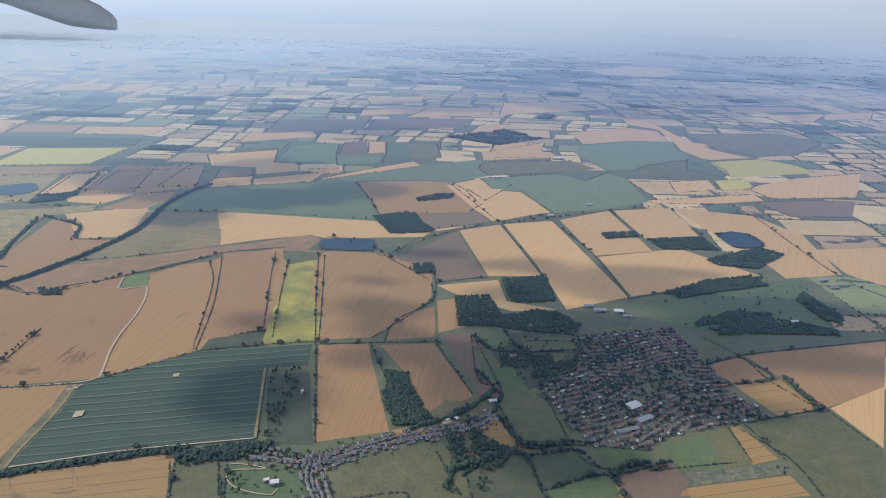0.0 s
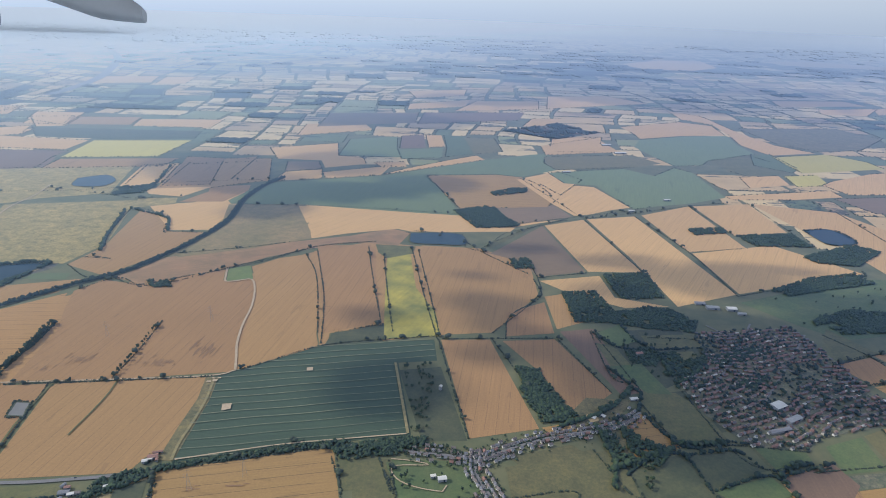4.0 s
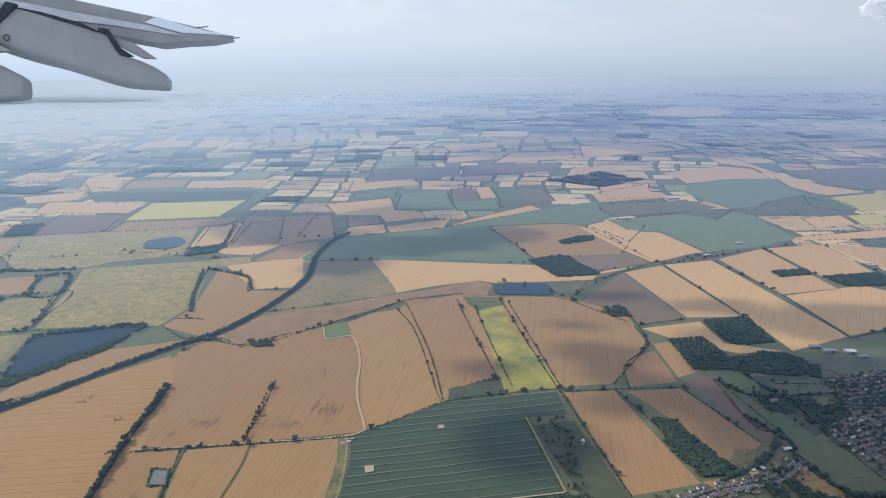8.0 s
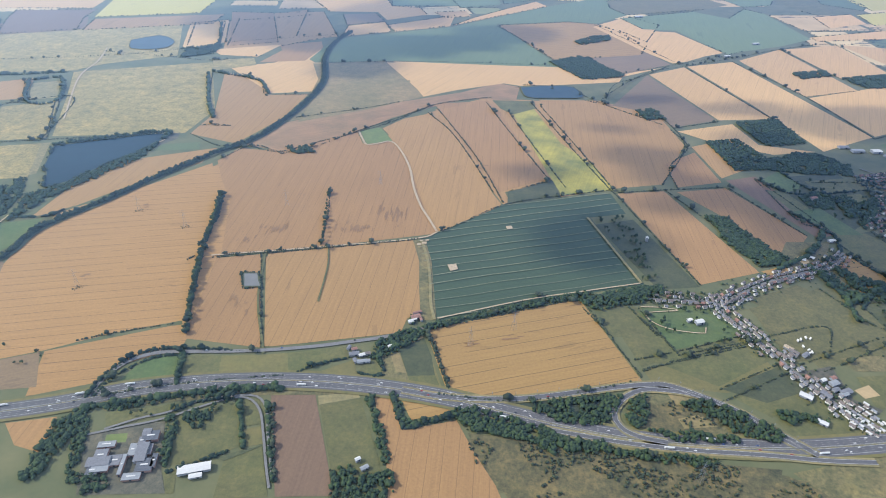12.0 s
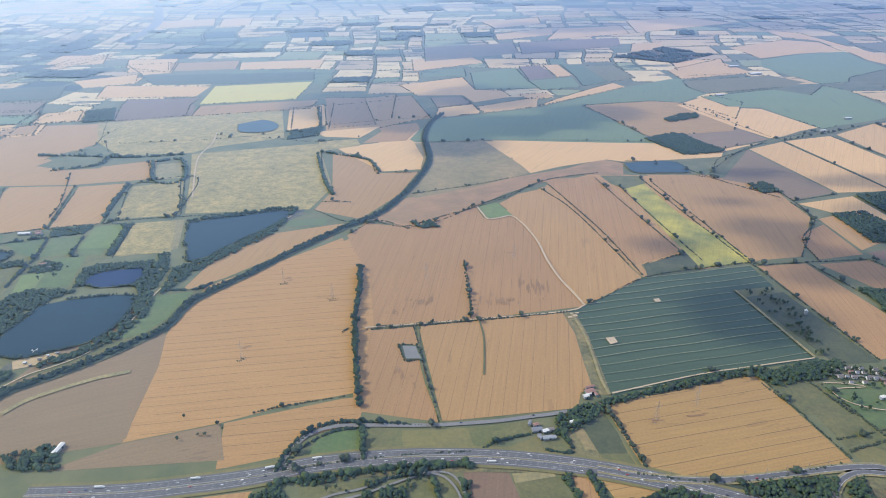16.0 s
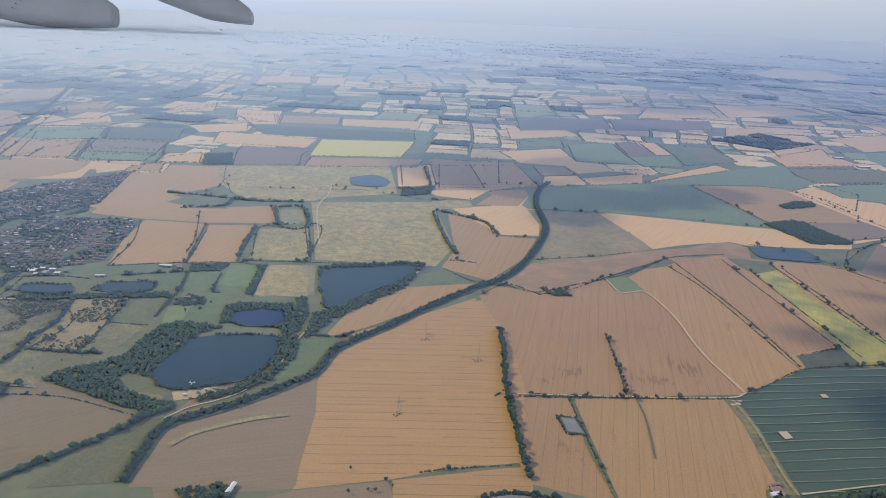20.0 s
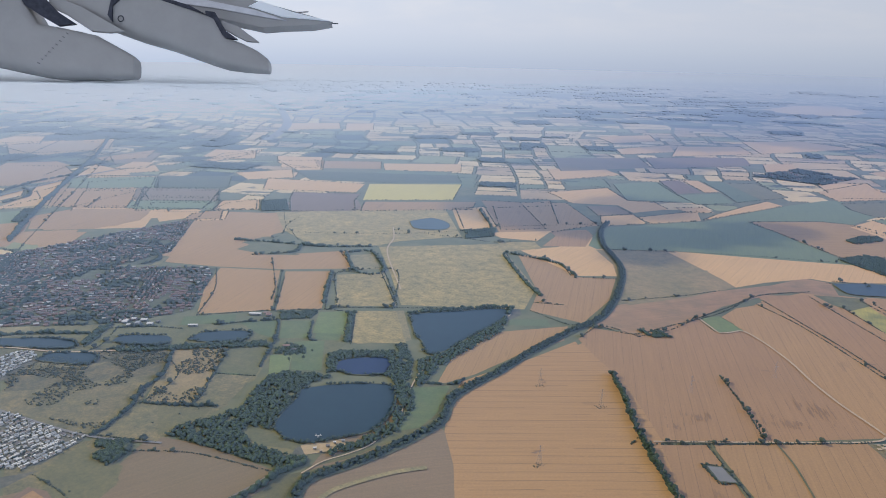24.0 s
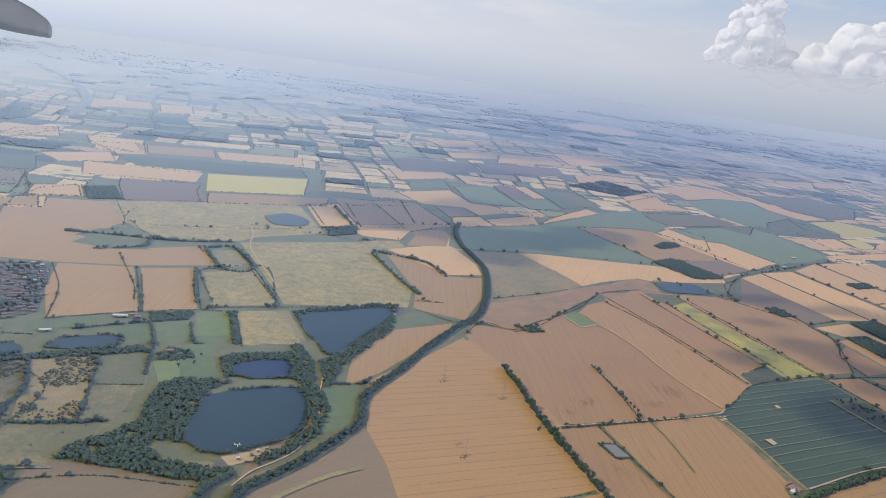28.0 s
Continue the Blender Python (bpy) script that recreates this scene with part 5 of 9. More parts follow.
for spot in ((-124.2, 120, 1, 1.2, 9), (-119, 124.4, 1.6, 2.2, 16), (-100.3, 124.7, 2.6, 1.6, 24), (-90.7, 131.1, 1.4, 3.2, 16), (-94.5, 134.5, 0.5, 3.4, 5), (-95.8, 125.3, 3, 1.2, 14), (-121.7, 98.5, 0.7, 1.2, 9), (-120.9, 96.7, 1, 0.8, 6), (-117.8, 93.7, 0.3, 0.7, 3), (-114.9, 141.3, 0.8, 0.8, 5), (-110.9, 158.6, 0.2, 0.3, 3)):
    flattened(*spot)
for spot in ((-152.5, 134.8, 0.6, 0.8, 5), (-153.9, 105.7, 0.6, 0.9, 5), (-97, 149.5, 0.3, 1.6, 4), (-74.7, 85, 0.6, 1.2, 7), (-67.3, 87, 0.5, 2, 6), (-66.3, 158.8, 0.4, 0.8, 4)):
    flattened(*spot, lean=8)

# ---- lakes and ponds, with a narrow bank
LAKES = []


def lake(material, label, *corners):
    pts = [tuple(q) for q in smooth_line(list(corners) + [corners[0]], 1.5)[:-1]]
    LAKES.append(pts)
    z = 0.2 + 0.004 * len(LAKES)
    base = tagged(sheet("lake", pts, z, material), label, "lake", kind="structure")
    edge = [Vector(q) for q in pts] + [Vector(pts[0])]
    part("bank", ribbon_bm(edge, -0.22, 0.12, z + 0.02), MATS["grass_dark"], base, "low grassy bank")
    if "reservoir" not in label and "square" not in label and "distant" not in label and "shallow" not in label:
        rows = []
        for x, y in along(pts, 0.45, 0.25):
            if noise.noise(Vector((x * 0.2, y * 0.2, 3.0))) > -0.25:
                r = rng.uniform(0.18, 0.42)
                rows.append((x, y, r + 0.15, r))
        tagged(new("lakeside_bushes", lumps_mesh("lakeside_bushes", rows, LEAF_DARK, 1)), "dark bushes along the water's edge", "bushes", kind="stuff")
    return base


lake(WATER, "still blue-grey lake ringed by trees", (-191.5, 168.6), (-178.5, 173.4), (-163.2, 177.9), (-164.4, 167.7), (-171.9, 156.2), (-177.7, 146.3), (-182.1, 143.9), (-184.8, 151), (-187.7, 155.7))
lake(WATER_DARK, "small deep blue pond among trees", (-203, 131.1), (-203.7, 135.6), (-199.6, 138.5), (-192, 139.7), (-189.7, 135), (-191, 131.5), (-197.8, 129.8))
lake(WATER, "large dark fishing lake with wooded shore", (-208.2, 121.2), (-201.4, 124.4), (-192.1, 126.4), (-187.4, 125.7), (-185.5, 118.7), (-185.9, 112.1), (-188.3, 107.1), (-192.8, 104.3), (-197.8, 101.7), (-201.9, 101.1), (-205.5, 102.6), (-208.4, 105.6), (-208.7, 111), (-207.9, 116.5))
lake(WATER, "long gravel-pit pond among reeds", (-298.9, 129.8), (-297.7, 132.4), (-292.2, 133.7), (-285.9, 135.3), (-278.4, 135.1), (-274.5, 133.5), (-274.3, 131.1), (-281.6, 129.4), (-290.3, 129), (-296, 128))
lake(WATER, "broad gravel-pit pond beside rough grass", (-266.5, 136.3), (-266.4, 139.8), (-260.5, 141.5), (-253.6, 141.9), (-251.1, 138.8), (-252.6, 136.6), (-260.6, 135.3))
lake(WATER, "long gravel-pit pond beside a lane", (-247.2, 140.7), (-246.7, 144.3), (-244.3, 146.6), (-235.4, 148.9), (-232.3, 147.6), (-232.7, 143), (-240.7, 140.6))
lake(WATER, "four-sided gravel-pit pond ringed by bushes", (-277.9, 123.2), (-277.3, 127.2), (-270.6, 128.9), (-264.9, 128.8), (-263.5, 125.3), (-263.7, 123.6), (-270, 123))
lake(WATER_PALE, "pale rectangular farm reservoir with earth banks", (-48.9, 222.4), (-38.2, 224.8), (-29.3, 223.3), (-27.8, 213.4), (-38.8, 212.2), (-47.6, 213))
lake(WATER, "dark pond beside a wood", (110.8, 247.5), (123.2, 250.2), (125.9, 235.4), (113.1, 231.6))
lake(WATER_PALE, "shallow pale pond on rough grassland", (-212.3, 277.5), (-202.5, 285.1), (-193.3, 276.4), (-194.4, 266.1), (-207.1, 265.4))
lake(WATER_SILT, "small square silty pond inside a hedge", (-121.6, 106.6), (-120.2, 106.6), (-118.5, 106.6), (-117.7, 104.2), (-116.9, 102), (-118.6, 101.9), (-120.3, 101.9), (-120.9, 104.1))
lake(WATER_PALE, "distant pale lake", (-540, 340.9), (-554.6, 358.9), (-539.8, 370.2), (-530.3, 355), (-528, 335.9))
lake(WATER_PALE, "distant pale lake", (-503.8, 309.9), (-518, 335), (-507.5, 342), (-493.8, 330.2), (-482.3, 311.3))

lake(WATER_PALE, "distant pale lake", (-481.5, 319.1), (-491.3, 334), (-488.2, 342.2), (-478.3, 326.8))

# ---- far patchwork of fields: a grid split at random and gently bent
def bend(x, y):
    n = noise.noise_vector(Vector((x * 0.0045, y * 0.0045, 0.3)))
    m = noise.noise_vector(Vector((x * 0.016, y * 0.016, 4.3)))
    return x + 42 * n.x + 7 * m.x + 0.16 * min(y, 900) * math.sin(x * 0.004), y + 42 * n.y + 7 * m.y


def split(x0, y0, x1, y1, out):
    w, h = x1 - x0, y1 - y0
    limit = 20 + 0.011 * max(0, y0)
    if max(w, h) < limit * random.uniform(0.8, 1.7):
        out.append((x0, y0, x1, y1))
        return
    k = random.uniform(0.33, 0.67)
    if w * random.uniform(0.7, 1.3) > h * 0.8:
        split(x0, y0, x0 + w * k, y1, out)
        split(x0 + w * k, y0, x1, y1, out)
    else:
        split(x0, y0, x1, y0 + h * k, out)
        split(x0, y0 + h * k, x1, y1, out)


random.seed(11)
BOXES = [(min(q[0] for q in pts), max(q[0] for q in pts), min(q[1] for q in pts), max(q[1] for q in pts)) for _, pts in FIELDS]
cells = []
for cx in range(-4080, 4080, 240):
    for cy in range(0, 4320, 240):
        split(cx, cy, cx + 240, cy + 240, cells)
patches = {"open": ([], []), "mixed": ([], []), "wooded": ([], [])}
patch_wood, far_hedges = [], []
for x0, y0, x1, y1 in cells:
    mx, my = bend((x0 + x1) / 2, (y0 + y1) / 2)
    if my < 40 or abs(mx + 93) > 0.95 * my + 320 or math.hypot(mx + 93, my) > 4500:
        continue
    gap = 0.35 + my * 0.0013
    ring = [bend(*q) for q in ((x0 + gap, y0 + gap), ((x0 + x1) / 2, y0 + gap), (x1 - gap, y0 + gap), (x1 - gap, (y0 + y1) / 2),
                               (x1 - gap, y1 - gap), ((x0 + x1) / 2, y1 - gap), (x0 + gap, y1 - gap), (x0 + gap, (y0 + y1) / 2))]
    close = []
    if my < 1300:
        near = my < 262 and -345 < mx < 110
        lo_x, hi_x, lo_y, hi_y = min(q[0] for q in ring), max(q[0] for q in ring), min(q[1] for q in ring), max(q[1] for q in ring)
        close = [pts for pts, (ax, bx, ay, by) in zip((p for _, p in FIELDS), BOXES) if ax < hi_x and bx > lo_x and ay < hi_y and by > lo_y]
        if near or any(inside(mx, my, pts) for pts in close):
            continue
    # belts of woodland and small pastures alternate with open corn land
    belt = noise.noise(Vector((mx * 0.0016, my * 0.0034, 7.7))) + 0.22 * min(1.0, max(0.0, (my - 650) / 900))
    kind = "wooded" if belt > 0.2 else "mixed" if belt > 0.02 else "open"
    chance = {"open": 0.05, "mixed": 0.13, "wooded": 0.30}[kind] if my < 1900 else 0.0
    if not (close and any(inside(*q, pts) for q in ring for pts in close)) and random.random() < chance:
        patch_wood.append(ring)
        continue
    if sum(a[0] * b[1] - b[0] * a[1] for a, b in zip(ring, ring[1:] + ring[:1])) < 0:
        ring.reverse()
    corners, faces = patches[kind]
    faces.append(tuple(range(len(corners), len(corners) + 8)))
    corners += [(x, y, 0.012) for x, y in ring]
    if my < 700:
        for a, b in zip(ring, ring[1:] + ring[:1]):
            if random.random() < 0.85 and not any(inside(*q, pts) for q in (a, b, ((a[0] + b[0]) / 2, (a[1] + b[1]) / 2)) for pts in close):
                far_hedges.append((a, b))
for (_, pts), (_, _, low_y, _) in zip(FIELDS, BOXES):
    if 257 < low_y < 900:
        far_hedges += [(a, b) for a, b in zip(pts, pts[1:] + pts[:1]) if random.random() < 0.7]
STRAW, CORN, LEY, DARK_LEY, TILTH, COPSE = (0.66, 0.50, 0.25), (0.57, 0.40, 0.185), (0.26, 0.27, 0.105), (0.15, 0.18, 0.075), (0.44, 0.31, 0.155), (0.032, 0.046, 0.026)
SHARES = {"open": ((STRAW, 0.34), (CORN, 0.24), (LEY, 0.09), (TILTH, 0.12), (DARK_LEY, 0.09), (STRAW, 0.12)),
          "mixed": ((STRAW, 0.20), (LEY, 0.18), (CORN, 0.14), (DARK_LEY, 0.20), (COPSE, 0.10), (STRAW, 0.08), (TILTH, 0.10)),
          "wooded": ((COPSE, 0.42), (STRAW, 0.13), (DARK_LEY, 0.22), (LEY, 0.12), (CORN, 0.11))}
for kind, (corners, faces) in patches.items():
    me = bpy.data.meshes.new("far_fields")
    me.from_pydata(corners, [], faces)
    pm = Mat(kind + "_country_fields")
    stops, at = [], 0.0
    for colour, share in SHARES[kind]:
        stops.append((at, colour))
        at += share
    kinds = pm.ramp(pm.pos.outputs["Random Per Island"], stops, True)
    grain = pm.ramp(pm.noise(0.05, 6, 0.7), [(0.3, (0.75, 0.75, 0.73)), (0.7, (1.15, 1.15, 1.12))])
    c = pm.mix(0.7, kinds, grain, "MULTIPLY")
    # copses, farmsteads and hedgerow trees too far off to part
    dots = pm.math("GREATER_THAN", pm.noise(0.035, 7, 0.78, (0.05, 0.45, 1.5)), {"open": 0.575, "mixed": 0.545, "wooded": 0.52}[kind])
    c = pm.mix(pm.math("MULTIPLY", dots, 0.85), c, COPSE)
    pm.colour(c)
    me.materials.append(pm.m)
    tagged(new("far_fields", me), "patchwork of distant tan and green fields", "fields", kind="stuff")
rows = []
for a, b in far_hedges:
    if a[1] > 1000:
        continue
    n = max(1, int(math.dist(a, b) / (0.72 + a[1] * 0.0032)))
    for i in range(n):
        if rng.random() < 0.12:
            continue
        s = (i + rng.uniform(0, 1)) / n
        r = rng.uniform(0.18, 0.36) * (1 + a[1] * 0.001)
        rows.append((a[0] + (b[0] - a[0]) * s, a[1] + (b[1] - a[1]) * s, 0.2, r))
tagged(new("far_hedges", lumps_mesh("far_hedges", rows, LEAF_DRY, 1)), "dark lines of distant field hedges", "hedge", kind="stuff")
rows = []
for ring in patch_wood:
    xs, ys = [q[0] for q in ring], [q[1] for q in ring]
    gap = max(1.3, min(ys) * 0.0055)
    for gx in np.arange(min(xs), max(xs), gap):
        for gy in np.arange(min(ys), max(ys), gap):
            x, y = gx + rng.uniform(-0.5, 0.5) * gap, gy + rng.uniform(-0.5, 0.5) * gap
            if inside(x, y, ring):
                rows.append((x, y, 0.5, gap * rng.uniform(0.6, 0.85)))
tagged(new("far_woods", lumps_mesh("far_woods", rows, LEAF_DARK, 1, flat=0.3)), "scattered dark distant woods", "wood", kind="stuff")

# ---------------------------------------------------------------- roads
def road(name, label, pts, half, z, material=None):
    line = smooth_line(pts, 1.2)
    ob = tagged(new(name), label, "road", kind="structure")
    part("carriageway", ribbon_bm(line, -half, half, z), material or TARMAC, ob)
    return ob, line


M_WAY = [(-176.5, 66.5), (-161.4, 67.5), (-150.8, 69.2), (-144.1, 70.5), (-139.1, 71.8), (-134.2, 73.4), (-126.2, 74.9), (-116.9, 75.8), (-107.4, 76), (-97.8, 75.4), (-88.3, 74), (-79.3, 71.9), (-70, 68.8), (-61.1, 66), (-52.4, 63.8), (-43.7, 62.5), (-34.9, 61.8), (-25.9, 61.5), (-16.7, 62), (-6.9, 62.9), (-0.1, 63.5), (13.9, 65.6), (36.7, 69.1)]
mway, m_line = road("motorway", "grey dual three-lane motorway", M_WAY, 1.75, 0.16)
for side in (-1, 1):
    for off in (0.2, 1.36):
        part("edge_line", ribbon_bm(m_line, side * off - 0.018, side * off + 0.018, 0.166), PAINT, mway, "white edge line")
    part("verge", ribbon_bm(m_line, side * 1.75, side * 2.35, 0.15) if side > 0 else ribbon_bm(m_line, -2.35, -1.75, 0.15), MATS["grass_pale"], mway, "dry grass verge")
part("central_reservation", ribbon_bm(m_line, -0.13, 0.13, 0.165), MATS["rough_pale"], mway, "narrow pale central strip")
part("crash_barrier", ribbon_bm(m_line, -0.015, 0.015, 0.17, 0.08), STEEL, mway, "grey steel crash barrier")
dash = bmesh.new()
for off in (-0.97, -0.58, 0.58, 0.97):
    for i in range(0, len(m_line) - 1, 1):
        a, b = m_line[i], m_line[i] + (m_line[i + 1] - m_line[i]) * 0.35
        d = (b - a).normalized()
        nrm = Vector((-d.y, d.x))
        dash.faces.new([dash.verts.new((*(q + nrm * (off + s)), 0.1665)) for q, s in ((a, -0.009), (b, -0.009), (b, 0.009), (a, 0.009))])
tagged(part("lane_markings", dash, PAINT, mway, "white dashed lane markings"), kind="stuff")

slip, slip_line = road("slip_road", "grey motorway slip road with pale verges", [(-87, 73.7), (-79.3, 72.1), (-68, 71.7), (-56.4, 73.3), (-50.3, 74.3), (-44.3, 74.9), (-40.5, 74.3), (-32.2, 69.3), (-26.8, 64.1), (-22.9, 60.2)], 0.55, 0.18)
loop, loop_line = road("loop_road", "pale curved loop road of the junction", [(-25.1, 61.6), (-27, 63.4), (-30.3, 66.9), (-33.9, 70.2), (-38, 72.6), (-42.6, 73.6), (-46.5, 73.6), (-50, 71.7), (-52.3, 68.7), (-52, 65.8), (-49.6, 63.9), (-45.4, 62.7)], 0.48, 0.19)
slip_b, slip_b_line = road("slip_road", "grey motorway slip road beside scrub", [(-64.8, 65.6), (-52.6, 62.8), (-42.2, 61.3), (-30.9, 60.3), (-22.5, 59.3), (-14.7, 58.9)], 0.45, 0.175)
for ob, line, w in ((slip, slip_line, 0.55), (loop, loop_line, 0.48), (slip_b, slip_b_line, 0.45)):
    for side in (-1, 1):
        part("edge_line", ribbon_bm(line, side * (w - 0.1) - 0.02, side * (w - 0.1) + 0.02, 0.196), PAINT, ob, "white edge line")
        part("verge", ribbon_bm(line, w, w + 0.35, 0.17) if side > 0 else ribbon_bm(line, -w - 0.35, -w, 0.17), MATS["rough_pale"], ob, "bleached grass verge")
old, old_line = road("country_road", "pale grey country road along the fields", [(-138.9, 71.5), (-138.2, 73.6), (-137.3, 77.2), (-135.2, 80.4), (-131.2, 82.5), (-126.3, 82.9), (-118.6, 83), (-111.9, 83.3), (-103.2, 84.3), (-97, 85.5), (-91.2, 86.7), (-86.4, 88.4), (-82.8, 89.3)], 0.42, 0.19, TARMAC_OLD)
for pts, half, mat, name, label in (
        ([(-130.2, 113.2), (-106.9, 116.7), (-85.4, 120.4), (-80.4, 123.3)], 0.22, CHALK, "farm_track", "pale farm track between fields"),
        ([(-104.3, 181.2), (-102.8, 176.2), (-101.1, 171.7), (-97.5, 172.7), (-93.9, 174), (-90.7, 167.4), (-87.9, 156.5), (-86.5, 145), (-84.6, 135.6), (-82.3, 128.6), (-80.7, 123.5)], 0.3, CHALK, "farm_track", "bright chalk farm track with a square bend"),
        ([(-84.1, 119.4), (-82.7, 111.5), (-82.2, 103.4), (-82.1, 96.9), (-81.4, 91.8)], 0.3, MATS["rough_pale"], "farm_track", "pale worn headland track"),
        ([(-105, 116.4), (-104.2, 109.1), (-104.5, 97.2)], 0.2, MATS["grass"], "grass_path", "narrow green grass strip in wheat"),
        ([(-118.6, 114.6), (-116.6, 98.4), (-112, 82.4)], 0.22, MATS["grass"], "grass_path", "narrow green ditch strip in wheat"),
        ([(-198.5, 189), (-211.9, 228.2), (-213.6, 248.2), (-217.6, 266)], 0.28, CHALK, "farm_track", "pale winding gravel track"),
        ([(-49, 99), (-36.3, 98.2), (-24.8, 97.4)], 0.3, TARMAC_OLD, "village_street", "grey village street"),
        ([(-23.8, 96.9), (-16.3, 101.3), (-7.1, 105.7), (4.3, 109.5), (11.8, 115.2)], 0.32, TARMAC_OLD, "village_street", "grey village street lined with houses"),
        ([(-24.2, 99.3), (-24, 93), (-21.5, 87.3), (-18.4, 79), (-16.4, 74.2), (-13.6, 68), (-11, 64)], 0.34, TARMAC_OLD, "village_street", "grey village street lined with houses")):
    road(name, label, pts, half, 0.185, mat)


road("lane", "narrow grey lane between paddocks", [(-132.9, 65.6), (-128.4, 67.7), (-124.2, 69), (-120.1, 71.3), (-114.7, 72.4), (-110.9, 72.3), (-108.7, 69.6), (-107.4, 64.5), (-105, 56.4)], 0.2, 0.187, TARMAC_OLD)


road("village_street", "grey village street between houses", [(40.6, 158.3), (48.1, 147.4), (53, 137), (60.4, 126.9)], 0.26, 0.19, TARMAC_OLD)
road("village_street", "grey village street between houses", [(25.9, 131.6), (33.4, 128.8), (39.2, 119), (44.1, 112)], 0.26, 0.19, TARMAC_OLD)
road("village_street", "grey village street between houses", [(53.8, 160.5), (45.8, 147.1), (33.4, 128.8), (26.3, 117.1)], 0.26, 0.19, TARMAC_OLD)
road("village_street", "grey village street between houses", [(66.6, 155.4), (53, 137), (39.2, 119)], 0.26, 0.19, TARMAC_OLD)
# ---------------------------------------------------------------- hedges and woods
# hedges, tree lines and copses beside the motorway
hedge([(-138.8, 71.9), (-138.1, 75.9), (-136.2, 80.4), (-132, 83.3), (-126.5, 83.8), (-119.2, 83.5)], 0.4, 0.34, 0.12, LEAF_DARK)
hedge([(-137.4, 72.6), (-136.1, 76.6), (-133.5, 79.7), (-130.5, 81.7), (-126.6, 82.3)], 0.32, 0.24, 0.06, LEAF_DARK)
hedge([(-126.3, 83.2), (-125.6, 78.9), (-125.1, 75.4)], 0.45, 0.32, 0.22, LEAF)
hedge([(-105.5, 77.8), (-101.9, 79.8), (-96.7, 81.5)], 0.35, 0.3, 0.1, LEAF_DARK)
hedge([(-94.6, 77.5), (-90.4, 77.3), (-91.1, 80.4)], 0.35, 0.3, 0.1, LEAF_DARK)
hedge([(-82.6, 88.1), (-81.1, 82), (-79.2, 74.2)], 0.3, 0.22, 0.08)
wood([(-92.6, 85.5), (-86.3, 88.8), (-78.5, 91.5), (-72.1, 93.8), (-71.6, 92.9), (-78, 90.5), (-85.9, 87.4), (-91.3, 83.3)], 0.7)
wood([(-86.4, 92.5), (-85.7, 90.5), (-84.9, 90.1), (-85.5, 93)], 0.7)
wood([(-92.6, 84.4), (-91.3, 84), (-90.2, 78.3), (-91.4, 80.4)], 0.7)
wood([(-134.6, 70.1), (-111.7, 74.3), (-111.6, 73.5), (-122.6, 71.8), (-133.9, 69.3)], 0.55)
hedge([(-124.1, 68.8), (-120.1, 71.3), (-114.6, 72)], 0.4, 0.3, 0.12, LEAF_DARK)
wood([(-121.6, 68.4), (-119.7, 69.3), (-117.1, 69.1), (-117.4, 67.1), (-118.8, 65.3), (-121, 67)], 0.9)
hedge([(-113.3, 71.3), (-111.9, 66.6), (-110.6, 62.3)], 0.45, 0.32, 0.22, LEAF)
hedge([(-110.6, 62.3), (-114.4, 60.6), (-116.7, 59.5), (-120.5, 57.8)], 0.4, 0.34, 0.15, LEAF_DARK)
wood([(-124, 68.1), (-122.8, 68.1), (-121.2, 65), (-121.3, 62.1), (-121, 58), (-122.4, 61.5)], 0.8)
hedge([(-109.2, 72), (-108.2, 68.4), (-107, 63.4), (-105, 56.4)], 0.45, 0.32, 0.22, LEAF)
hedge([(-107.9, 70.8), (-106.6, 64.5), (-104.6, 56.4)], 0.3, 0.24, 0.06)
wood([(-93.7, 72.8), (-92, 72.9), (-89.5, 64.8), (-87.7, 57.4), (-88.6, 56.7), (-90.2, 62.6), (-91.6, 68.2)], 0.6)
hedge([(-88.4, 72.6), (-87.3, 68.2), (-86.1, 65.7), (-82.3, 67.1), (-78.6, 68.1)], 0.45, 0.42, 0.1, LEAF_DARK)
wood([(-89.1, 72.7), (-87.5, 72.5), (-86.2, 67.7), (-85.3, 66.8), (-78.8, 68.5), (-78.9, 67.7), (-86.3, 65.4)], 0.45)
wood([(-96.6, 58.2), (-93.9, 58.8), (-92.9, 57.3), (-87.7, 57.6), (-87.2, 53.1), (-96.3, 52.9)], 0.8)
wood([(-139, 69.5), (-137.2, 69.6), (-135.1, 65), (-134, 59.8), (-132.2, 55.9), (-134.2, 55.9)], 0.7)
wood([(-132.7, 57.3), (-129.1, 57.4), (-127.1, 55.1), (-131.2, 54.1)], 0.7)
hedge([(-135.1, 140.3), (-133.8, 131.1), (-133.4, 123.4), (-132.7, 116.4), (-131.7, 108.9), (-130.4, 102.1), (-129.2, 95), (-127.4, 87.7)], 0.5, 0.42, 0.2, LEAF_DARK)
# the old gravel pits, the wooded line and the country behind the town
wood([(-308.4, 107.9), (-314.9, 114.1), (-316.5, 126.8), (-317.2, 139.1), (-314.5, 147.7), (-309.7, 148.8), (-308.2, 136.8), (-307.4, 124.1), (-306.7, 111.4)], 0.8)
wood([(-320.4, 119.3), (-334.7, 132.9), (-331.6, 136.9), (-318.9, 136.5), (-318.9, 128.2), (-322.1, 126.5)], 0.8)
wood([(-273.8, 133.7), (-276, 144.1), (-273.5, 146.9), (-271.5, 137.1), (-271.5, 132.3)], 0.7)
hedge([(-247.8, 134.1), (-243.6, 122.6), (-243.9, 114.5), (-242.3, 107.5), (-242.6, 99.6), (-243.5, 96.6)], 0.5, 0.5, 0.25, LEAF_DARK)
